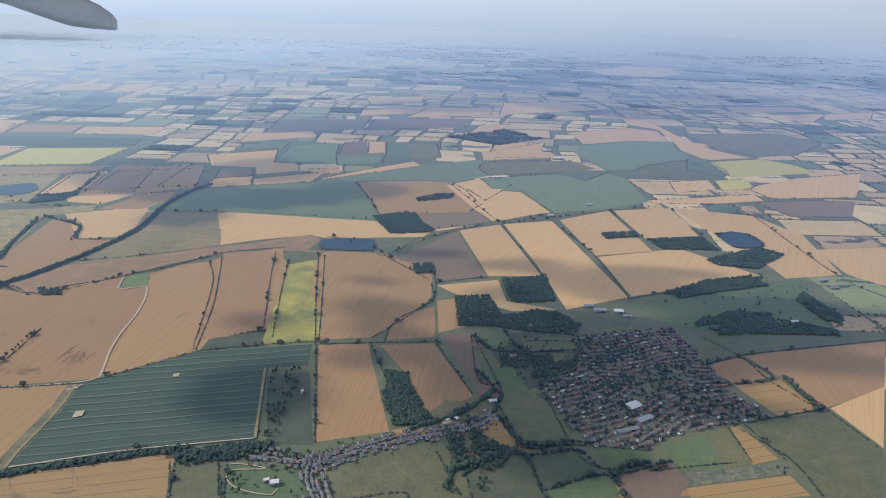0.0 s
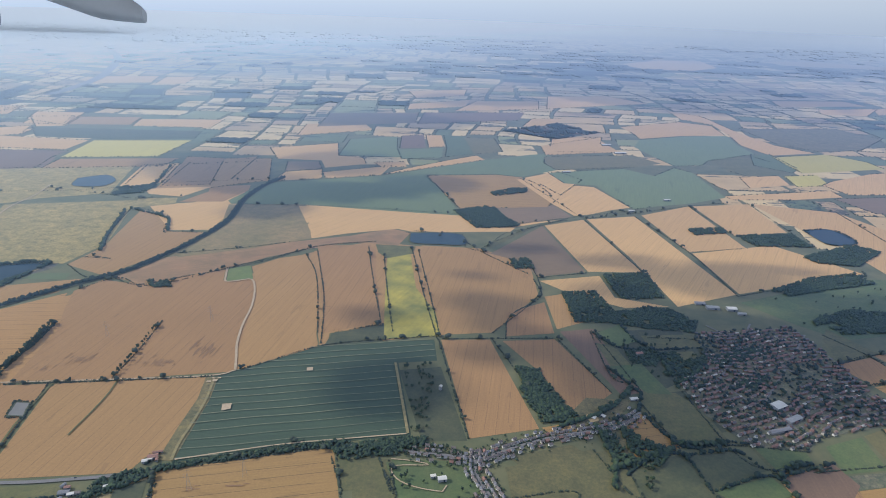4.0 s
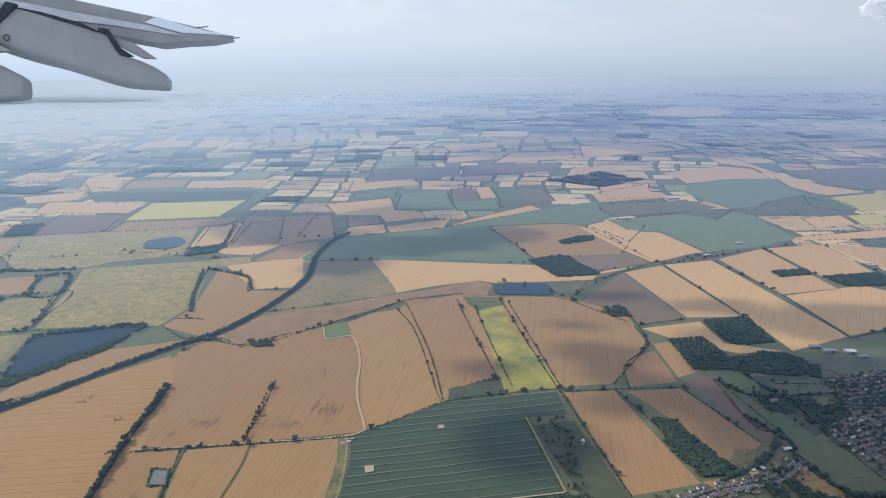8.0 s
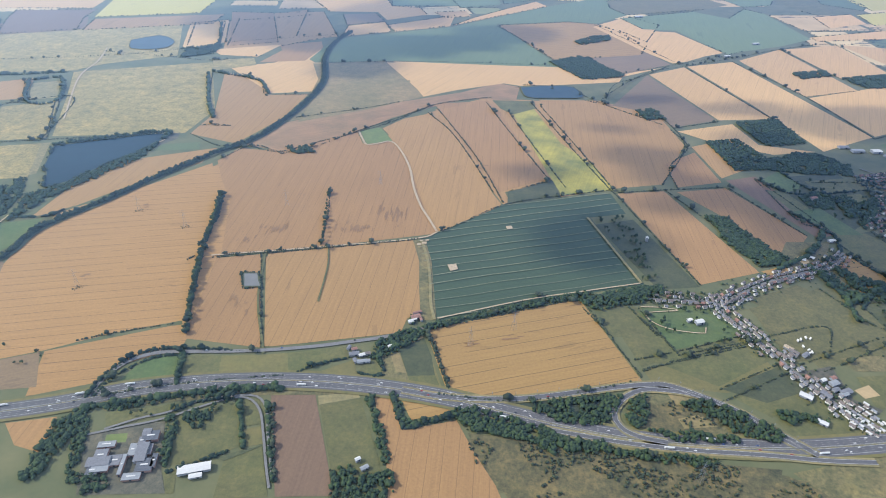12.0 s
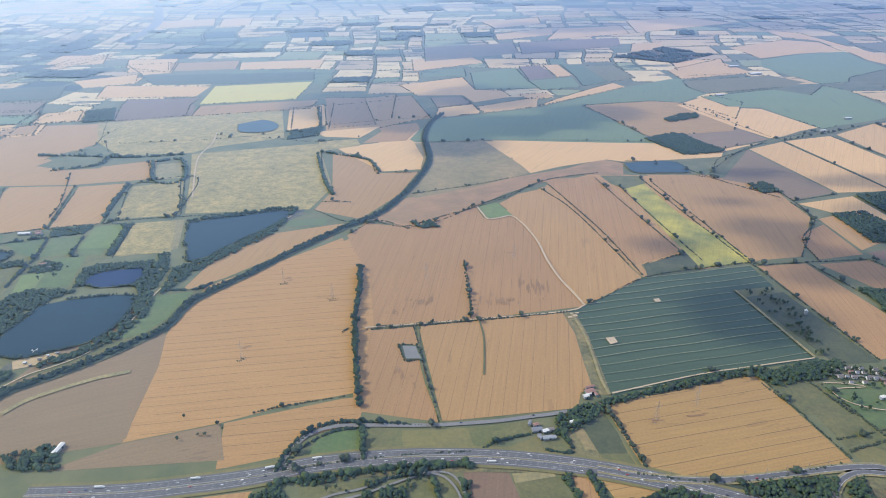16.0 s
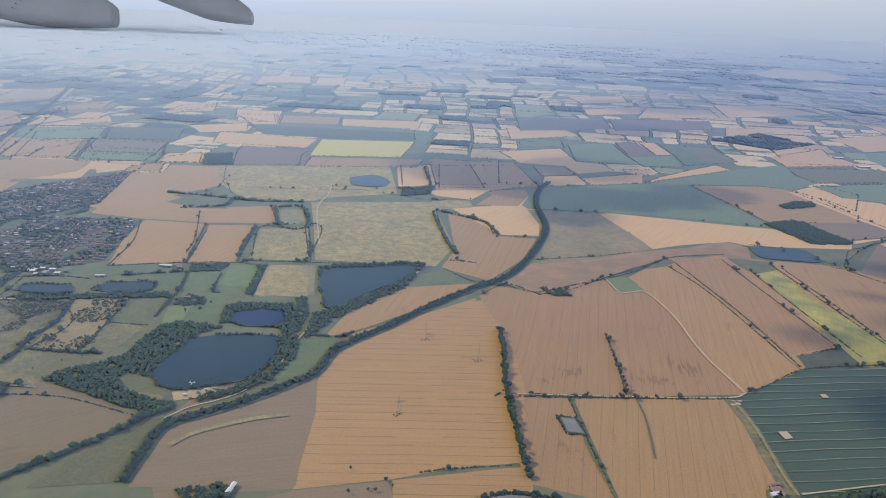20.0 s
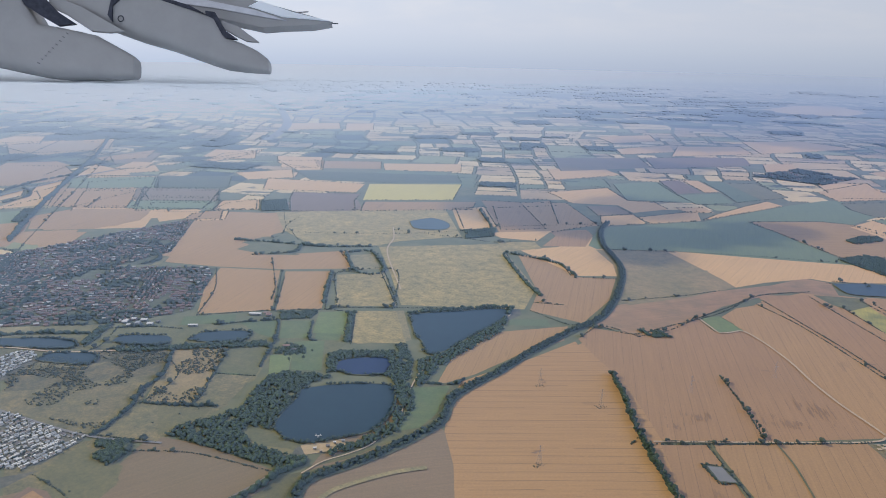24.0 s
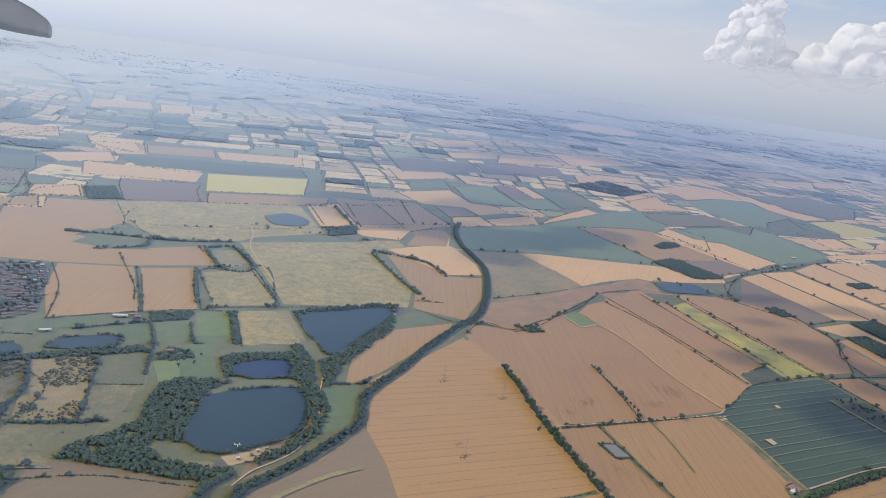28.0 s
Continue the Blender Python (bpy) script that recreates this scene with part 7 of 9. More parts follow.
wood([(-228.5, 99.1), (-227.9, 102.8), (-221.5, 107.2), (-218.5, 111.2), (-218.5, 118.5), (-217.7, 126.4), (-214.4, 128.7), (-203, 128.1), (-207, 124.1), (-208.5, 119.8), (-208.7, 111.9), (-209, 105.7), (-208.5, 104), (-213.8, 105.4), (-214.3, 102.7), (-210, 98.8), (-204.1, 97.2), (-197.6, 96.3), (-198.8, 93.9), (-201.2, 91.9), (-208.5, 94.2), (-217, 96.2)])
wood([(-187.5, 127.1), (-186.2, 130.1), (-182.5, 125.1), (-180.9, 117.7), (-182.8, 108.2), (-188, 101.8), (-193.7, 98), (-194.7, 99.2), (-191.9, 102.2), (-187.9, 106.1), (-184.7, 111.2), (-184.4, 118.6)])
wood([(-204.8, 129.6), (-208, 139.2), (-204.1, 141.8), (-189.1, 144.2), (-186.4, 130.7), (-187.9, 128.2), (-190.7, 130.6), (-189.4, 134.4), (-191.8, 140.1), (-199.9, 139.1), (-204, 136.2), (-202.8, 130.5)])
wood([(-17.1, 284), (-6.9, 293.1), (1.8, 294.6), (-0.1, 286.8), (-14.9, 279)])
wood([(-31.1, 255.1), (-19.2, 262.5), (-14.1, 252), (-6.1, 238.9), (-7.4, 236.2), (-20.9, 233.4), (-24.5, 243.3)])
wood([(-296.9, 303.6), (-284.9, 308.3), (-274.9, 285.8), (-287.4, 281.4)])
wood([(-259.4, 69.6), (-259.4, 75.2), (-261.1, 83.6), (-267.6, 89.2), (-259.7, 85.7), (-258.1, 82.9), (-254.2, 82.6), (-249.1, 78.8), (-248, 72.2)])
wood([(-271.7, 81), (-273, 84.4), (-270.9, 87.1), (-267.7, 88.8), (-264.8, 85.8), (-267.8, 84.9), (-269.4, 82.3), (-266.5, 81.2), (-261.1, 81.4), (-262.4, 78.7), (-268.3, 79.7)])
wood([(-241.2, 95), (-233.7, 95.8), (-232.7, 89.4), (-236.6, 89.4)])
wood([(2.5, 175.5), (13.3, 177.5), (16, 165.9), (15.9, 157), (3.6, 156.2)])
wood([(16.7, 162.7), (27.3, 168.6), (36.2, 163.7), (37, 157.5), (26.8, 157.8), (17.1, 156.5)])
wood([(69.7, 183.9), (88.3, 196.7), (103.9, 201.4), (109.4, 200.8), (96.7, 192.6), (81.2, 184.7)])
wood([(75.7, 166.5), (87.9, 173), (99.2, 171.9), (95.7, 162.6), (84.4, 157.8), (79.7, 162.9)])
hedge([(-198.1, 94.9), (-201.2, 91.7), (-203.9, 86.6), (-208.6, 79.9), (-213.2, 74.4), (-216.9, 69.9)], 0.7, 0.45, 0.4, LEAF)

wood([(-314, 103.8), (-313.2, 112.4), (-312.8, 122.6), (-313.8, 142.1), (-311.7, 152.7), (-317.7, 156.3), (-323.9, 146.6), (-324.8, 123.5), (-327.9, 113)])

# ---------------------------------------------------------------- the tree-lined river
RIVER = [(-195.1, 74.7), (-195.6, 78.7), (-196, 82.7), (-196.5, 87.7), (-195.1, 91.2), (-188.4, 96.7), (-181.4, 103.6), (-176.1, 110.3), (-174.1, 114.4), (-173.4, 121.8), (-170.1, 128.1), (-163.3, 137.2), (-154.6, 150.6), (-143.7, 165.3), (-133.5, 178), (-125.2, 203.8), (-121.7, 228.3), (-125, 256.3), (-123.6, 278.6), (-119.1, 294.9)]
river_line = smooth_line(RIVER, 1.5)
river_ob = tagged(new("river"), "narrow dark river hidden between trees", "river", kind="structure")
part("water", ribbon_bm(river_line, -0.45, 0.45, 0.19), WATER, river_ob)
for side in (-1, 1):
    part("bank", ribbon_bm(river_line, 0.45, 1.5, 0.18) if side > 0 else ribbon_bm(river_line, -1.5, -0.45, 0.18), MATS["grass_dark"], river_ob, "overgrown grassy bank")
rows = []
for i, q in enumerate(smooth_line(RIVER, 0.5)):
    for side in (-1, 1):
        if rng.random() < 0.86:
            h = rng.uniform(0.45, 1.0)
            w = rng.uniform(0.15, 0.8)
            d = Vector((0.66, 0.75)) if q.y < 180 else Vector((0.1, 1))
            x, y = q.x + side * w * d.y, q.y - side * w * d.x
            rows.append((x, y, h * 0.6, h * 0.62))
            rows.append((x + rng.normal(0, 0.2), y + rng.normal(0, 0.2), h * 0.95, h * 0.36))
tagged(new("riverside_trees", lumps_mesh("riverside_trees", rows, LEAF_DARK, 1)), "dark green willows and bushes along the river", "trees", kind="stuff")

# the old meander in the ploughed field, and the lane under the wood
tagged(new("old_meander", mesh_from("old_meander", ribbon_bm(smooth_line([(-192.4, 84.6), (-190.3, 88.1), (-187, 90.8), (-180.7, 94.8), (-174.7, 97.3)], 1), -0.55, 0.55, 0.2))), "pale grassy streak of an old river bend", "field", kind="structure").data.materials.append(MATS["rough_pale"])
road("country_lane", "narrow grey lane under trees", [(-198.9, 95.8), (-202, 92.6), (-204.7, 87.5), (-209.4, 80.8), (-214, 75.3), (-217.7, 70.8)], 0.22, 0.21, TARMAC_OLD)

# bushes on rough and scrubby ground
rows = []
for kind, pts in FIELDS:
    if kind not in ("scrub", "rough", "allot"):
        continue
    xs, ys = [q[0] for q in pts], [q[1] for q in pts]
    if min(ys) > 230:
        continue
    for _ in range(int((max(xs) - min(xs)) * (max(ys) - min(ys)) * {"scrub": 2.0, "rough": 0.02, "allot": 0.8}[kind])):
        x, y = rng.uniform(min(xs), max(xs)), rng.uniform(min(ys), max(ys))
        if inside(x, y, pts) and noise.noise(Vector((x * 0.12, y * 0.12, 2.0))) > (-0.02 if kind != "rough" else 0.1):
            r = rng.uniform(0.08, 0.27)
            rows.append((x, y, r * 0.5 + 0.1, r))
tagged(new("scrub_bushes", lumps_mesh("scrub_bushes", rows, LEAF_DRY, 1)), "scattered dark green thorn bushes", "bushes", kind="stuff")

# pale strips across the green crop, and a mown square in it
crop_pts = next(pts for kind, pts in FIELDS if kind == "stripe")
strips = thing("crop_strips", "pale bare strips across the green crop", "field strips", kind="structure")
for i in range(17):
    y0 = 91.38 + 2.808 * i
    run = [(x, y0 + 0.2399 * (x + 84.6)) for x in np.arange(-86, -32, 0.5)]
    run = [Vector((x, y + 0.12 * math.sin(x * 0.3 + i))) for x, y in run if inside(x, y, crop_pts)]
    if len(run) > 4:
        w = rng.uniform(0.05, 0.10)
        part("strip", ribbon_bm(run, -w, w, 0.24), MATS["strip"], strips)
for x, y, w in ((-84.7, 117.9, 0.5), (-83.5, 118.5, 0.6), (-84.2, 119.4, 0.35), (-82.9, 119.6, 0.4)):
    tagged(sheet("bare_patch", [(x - w, y - 0.8 * w), (x + w, y - 0.6 * w), (x + 0.8 * w, y + 0.7 * w), (x - 0.9 * w, y + 0.6 * w)], 0.25 + 0.001 * w, CHALK),
           "pale bare patch in the green crop", "field", kind="structure")
for patch in ([(-78.5, 109.9), (-76.6, 110.3), (-76.2, 108.3), (-77.9, 107.6)], [(-64.2, 125.8), (-62.8, 126.1), (-62.6, 124.8), (-64, 124.5)]):
    bm = bmesh.new()
    bm.faces.new([bm.verts.new((x, y, 0.25)) for x, y in patch])
    part("bare_patch", bm, CHALK, strips, "pale bare patch in the crop")
part("headland", ribbon_bm(smooth_line([(-80.8, 92.1), (-63.2, 97.8), (-50, 100.9), (-38.2, 103.5)], 1), -0.16, 0.16, 0.245), CHALK, strips, "pale dusty headland")
part("headland", ribbon_bm(smooth_line([(-37.9, 103.6), (-43.6, 130.1)], 1), -0.3, 0.3, 0.246), MATS["rough_pale"], strips, "pale dusty headland")

# hedge round the little square pond
pond_corners = [(-122.1, 107), (-118.4, 107.1), (-116.6, 101.6), (-120.4, 101.5)]
for a, b in zip(pond_corners, pond_corners[1:] + pond_corners[:1]):
    hedge([a, b], 0.3, 0.2, 0.0, LEAF_DARK)


# ---------------------------------------------------------------- houses
def house_mesh(w, d, eaves, ridge, lap=0.05):
    """Walls with gables, a roof of two pitches with thickness, and a chimney."""
    walls = bmesh.new()
    v = [walls.verts.new(q) for q in ((-w, -d, 0), (w, -d, 0), (w, d, 0), (-w, d, 0), (-w, -d, eaves), (w, -d, eaves), (w, d, eaves), (-w, d, eaves),
                                      (-w, 0, ridge), (w, 0, ridge))]
    for f in ((0, 1, 5, 4), (2, 3, 7, 6), (1, 2, 6, 9, 5), (3, 0, 4, 8, 7)):
        walls.faces.new([v[i] for i in f])
    roof = bmesh.new()
    slope = (ridge - eaves) / d
    for s in (-1, 1):
        e = [(-w - lap, s * (d + lap), eaves - lap * slope), (w + lap, s * (d + lap), eaves - lap * slope), (w + lap, 0, ridge), (-w - lap, 0, ridge)]
        lo, hi = [roof.verts.new(q) for q in e], [roof.verts.new((x, y, z + 0.03)) for x, y, z in e]
        for f in (lo, hi, (lo[0], lo[1], hi[1], hi[0]), (lo[1], lo[2], hi[2], hi[1]), (lo[3], lo[0], hi[0], hi[3])):
            roof.faces.new(f)
    bmesh.ops.recalc_face_normals(roof, faces=roof.faces[:])
    return walls, roof


def block_bm(x0, y0, z0, x1, y1, z1, bevel=0.0):
    bm = bmesh.new()
    bmesh.ops.create_cube(bm, size=1)
    bmesh.ops.scale(bm, vec=(x1 - x0, y1 - y0, z1 - z0), verts=bm.verts[:])
    bmesh.ops.translate(bm, vec=((x0 + x1) / 2, (y0 + y1) / 2, (z0 + z1) / 2), verts=bm.verts[:])
    if bevel:
        bmesh.ops.bevel(bm, geom=bm.edges[:], offset=bevel, segments=1, affect="EDGES")
    return bm


def make_house(w, d, eaves, ridge, wall, roof, label, group, name="house", windows=True):
    ob = thing(name, label, "house" if name == "house" else "building", group)
    a, b = house_mesh(w, d, eaves, ridge)
    part("wall", a, wall, ob)
    part("roof", b, roof, ob)
    if windows:
        part("chimney", block_bm(w * 0.55, -0.04, ridge - 0.08, w * 0.55 + 0.1, 0.05, ridge + 0.12), BRICK, ob)
        for s in (-1, 1):
            for x in (-0.5, 0.5):
                part("window", block_bm(w * x - 0.07, s * d - 0.008, eaves * 0.62, w * x + 0.07, s * d + 0.008, eaves * 0.85), GLASS_DARK, ob)
    return ob


SLATE_DARK = plain("dark_flat_roof_felt", (0.12, 0.125, 0.135), 0.8, vary=0.25).m
HOUSE_KINDS = [
    make_house(0.36, 0.27, 0.40, 0.62, BRICK, TILE_RED, "red brick house with a red tiled roof", "village houses"),
    make_house(0.42, 0.28, 0.40, 0.63, RENDER_WHITE, TILE_BROWN, "pale rendered house with a brown tiled roof", "village houses"),
    make_house(0.32, 0.26, 0.38, 0.57, RENDER_WHITE, SLATE, "white cottage with a grey slate roof", "village houses"),
    make_house(0.46, 0.28, 0.26, 0.46, BRICK, TILE_BROWN, "low brick bungalow with a brown roof", "village houses"),
]
first_use = [True] * len(HOUSE_KINDS)
HOUSE_SPOTS = []


def put_house(x, y, turn, k=None):
    k = int(rng.choice(4, p=(0.08, 0.38, 0.46, 0.08))) if k is None else k
    m = pose(x, y, 0.12, 0, 0, turn)
    HOUSE_SPOTS.append((x, y))
    if first_use[k]:
        first_use[k] = False
        HOUSE_KINDS[k].matrix_basis = m
        return HOUSE_KINDS[k]
    return copy_thing(HOUSE_KINDS[k], m)


GARDEN_BUSHES = []
# the two village streets, with houses on both sides
for pts, gap in (([(-23.8, 96.9), (-16.3, 101.3), (-7.1, 105.7), (4.3, 109.5), (11.8, 115.2)], 1.0), ([(-24.2, 99.3), (-24, 93), (-21.5, 87.3), (-18.4, 79), (-16.4, 74.2), (-13.6, 68), (-11, 64)], 1.12), ([(-36.3, 98.2), (-24.8, 97.4)], 1.3)):
    line = smooth_line(pts, gap)
    for a, b in zip(line, line[1:]):
        d = (b - a).normalized()
        turn = math.degrees(math.atan2(d.y, d.x))
        for side in (-1, 1):
            if rng.random() < 0.86:
                off = rng.uniform(0.72, 0.95)
                put_house(a.x - side * off * d.y, a.y + side * off * d.x, turn + rng.normal(0, 6))
            if rng.random() < 0.5 and pts[0][1] > 94.5:
                off = rng.uniform(1.7, 2.4)
                put_house(a.x - side * off * d.y, a.y + side * off * d.x, turn + rng.normal(0, 8))


for x, y in HOUSE_SPOTS:
    for _ in range(4):
        r = rng.uniform(0.1, 0.26)
        GARDEN_BUSHES.append((x + rng.normal(0, 0.7), y + rng.normal(0, 0.7), r * 0.8 + 0.1, r))
tagged(new("garden_bushes", lumps_mesh("garden_bushes", GARDEN_BUSHES, LEAF, 1)), "green garden hedges and small trees by houses", "bushes", kind="stuff")


def town_rows(pts, angle, row_gap, gap, chance):
    """Places for rows of houses that fill an outline: x, y, turn."""
    a = radians(angle)
    cx, cy = sum(q[0] for q in pts) / len(pts), sum(q[1] for q in pts) / len(pts)
    reach = max(math.dist(q, (cx, cy)) for q in pts)
    out = []
    for i, u in enumerate(np.arange(-reach, reach, row_gap)):
        for s in np.arange(-reach, reach, gap):
            if rng.random() > chance:
                continue
            wob = 1.5 * math.sin(s * 0.08 + 0.7 * cx) + 1.0 * math.sin(s * 0.23)
            x = cx + s * math.cos(a) - (u + wob) * math.sin(a) + rng.normal(0, 0.15)
            y = cy + s * math.sin(a) + (u + wob) * math.cos(a) + rng.normal(0, 0.15)
            if inside(x, y, pts) and (chance > 0.9 or noise.noise(Vector((x * 0.07, y * 0.07, 9))) > -0.32):
                out.append((x, y, angle + (90 if int(s / 9) % 5 == 2 else 0) + rng.normal(0, 7)))
    return out


def joined_houses(name, spots, label, wall=None, roof=None, scale=1.0):
    """Many small houses, walls and roofs apart, joined."""
    parent = tagged(new(name), label, "houses", kind="stuff")
    tv = np.array([(-1, -1, 0), (1, -1, 0), (1, 1, 0), (-1, 1, 0), (-1, -1, 1), (1, -1, 1), (1, 1, 1), (-1, 1, 1), (-1, 0, 1.6), (1, 0, 1.6)], float)
    walls_f = [(0, 1, 5), (0, 5, 4), (2, 3, 7), (2, 7, 6), (1, 2, 6), (1, 6, 9), (1, 9, 5), (3, 0, 4), (3, 4, 8), (3, 8, 7)]
    rv = np.array([(-1.08, -1.12, 0.93), (1.08, -1.12, 0.93), (1.08, 0, 1.63), (-1.08, 0, 1.63), (1.08, 1.12, 0.93), (-1.08, 1.12, 0.93)], float)
    roof_f = [(0, 1, 2), (0, 2, 3), (4, 5, 3), (4, 3, 2)]
    p = np.array(spots, float)
    k = len(p)
    size = np.stack([rng.uniform(0.38, 0.68, k), rng.uniform(0.3, 0.4, k), rng.uniform(0.3, 0.5, k)], -1)
    c, s = np.cos(np.radians(p[:, 2]))[:, None], np.sin(np.radians(p[:, 2]))[:, None]
    for nm, t, fs, mat in (("walls", tv, walls_f, wall or TOWN_WALL), ("roofs", rv, roof_f, roof or TOWN_ROOF)):
        v = t[None] * size[:, None] * scale
        v = np.stack([v[..., 0] * c - v[..., 1] * s + p[:, 0, None], v[..., 0] * s + v[..., 1] * c + p[:, 1, None], v[..., 2] + 0.12], -1)
        f = (np.array(fs)[None] + (np.arange(k) * len(t))[:, None, None]).reshape(-1, 3)
        me = bpy.data.meshes.new(nm)
        me.from_pydata(v.reshape(-1, 3).tolist(), [], f.tolist())
        me.materials.append(mat)
        ob = new(nm, me)
        ob.parent = parent
        tagged(ob, kind="stuff")
    return parent


def island_mat(name, stops):
    m = Mat(name, 0.8)
    c = m.ramp(m.pos.outputs["Random Per Island"], stops, True)
    m.colour(m.mix(0.5, c, m.ramp(m.noise(4, 4, 0.7), [(0.3, (0.7, 0.7, 0.7)), (0.7, (1.2, 1.2, 1.2))]), "MULTIPLY"))
    return m.m


TOWN_WALL = island_mat("mixed_house_walls", [(0.0, (0.25, 0.14, 0.095)), (0.4, (0.42, 0.37, 0.30)), (0.55, (0.30, 0.18, 0.13)), (0.78, (0.34, 0.28, 0.22)), (0.92, (0.62, 0.59, 0.53))])
TOWN_ROOF = island_mat("mixed_roofs", [(0.0, (0.24, 0.14, 0.11)), (0.25, (0.15, 0.13, 0.125)), (0.42, (0.30, 0.18, 0.135)), (0.6, (0.20, 0.18, 0.175)), (0.76, (0.23, 0.17, 0.145)),
                                       (0.9, (0.55, 0.53, 0.50))])

VILLAGE = [[(36, 153.2), (64.6, 160), (68.2, 141.4), (68.8, 128.8), (56.8, 121.3), (42.7, 127), (34.2, 138.9)],
           [(24.1, 128.1), (33.9, 137.6), (42.7, 127), (57, 120.2), (68.6, 128.3), (74.6, 118.7), (61.7, 114.5), (47.9, 109.8), (43, 105), (31.7, 105.7), (25.8, 116.1)]]
for n, (pts, angle) in enumerate(zip(VILLAGE, (12, 28))):
    field("allot", *pts)
    spots = town_rows(pts, angle, 1.75, 0.92, 0.84)
    near = sorted(spots, key=lambda q: q[1])[:55 if n else 15]
    for x, y, turn in near:
        put_house(x, y, turn, int(rng.integers(4)))
    joined_houses("village_houses", [q for q in spots if q not in near], "closely built brick houses with tiled roofs", scale=0.78)
    rows = []
    xs, ys = [q[0] for q in pts], [q[1] for q in pts]
    for _ in range(int((max(xs) - min(xs)) * (max(ys) - min(ys)) * 0.62)):
        x, y = rng.uniform(min(xs), max(xs)), rng.uniform(min(ys), max(ys))
        if inside(x, y, pts):
            r = rng.uniform(0.2, 0.5)
            rows.append((x, y, r * 0.9 + 0.1, r))
    tagged(new("garden_trees", lumps_mesh("garden_trees", rows, LEAF_DARK, 1)), "small dark garden trees among houses", "trees", kind="stuff")

TOWNS = [([(-355.7, 124.9), (-379.5, 151.5), (-365.6, 176.4), (-352.2, 196.5), (-328.3, 176.1), (-314.3, 152.1), (-322.6, 132.5)], 30, 2.2, 1.4, 0.7),
         ([(-341.3, 144.5), (-351.9, 196.3), (-329.4, 233.8), (-310.7, 261), (-294.3, 212.1), (-304.3, 192.2), (-268.3, 198), (-256.8, 160.4), (-269.5, 149.4), (-279.4, 145), (-306.9, 138.2), (-328.9, 152.8), (-327.5, 130.7)], 20, 2.0, 1.3, 0.75),
         ([(-5.1, 446.1), (38.6, 484.1), (65.6, 452.9), (30.5, 422.4)], 10, 3.0, 2.2, 0.6)]
for pts, angle, row_gap, gap, chance in TOWNS:
    field("grass_dark", *pts)
    joined_houses("town_houses", town_rows(pts, angle, row_gap, gap, chance), "densely built town of brick houses among trees")
    rows = []
    xs, ys = [q[0] for q in pts], [q[1] for q in pts]
    for _ in range(int((max(xs) - min(xs)) * (max(ys) - min(ys)) * 1.9 / row_gap)):
        x, y = rng.uniform(min(xs), max(xs)), rng.uniform(min(ys), max(ys))
        if inside(x, y, pts) and noise.noise(Vector((x * 0.09, y * 0.09, 1.0))) > -0.12:
            r = rng.uniform(0.2, 0.55) * gap / 1.2
            rows.append((x, y, r * 0.8, r))
    tagged(new("town_trees", lumps_mesh("town_trees", rows, LEAF_DARK, 1)), "dark trees between town houses", "trees", kind="stuff")

# ---------------------------------------------------------------- barns, sheds and large roofs
def shed(x, y, turn, w, d, h, roof, label, wall=None):
    ob = make_house(w, d, h, h * 1.25, wall or SHEET_GREY, roof, label, "", "barn", False)
    part("door", block_bm(w * 0.2, -d - 0.012, 0, w * 0.55, -d + 0.004, h * 0.8), GLASS_DARK, ob, "dark open barn door")
    ob.matrix_basis = pose(x, y, 0.15, 0, 0, turn)
    return ob


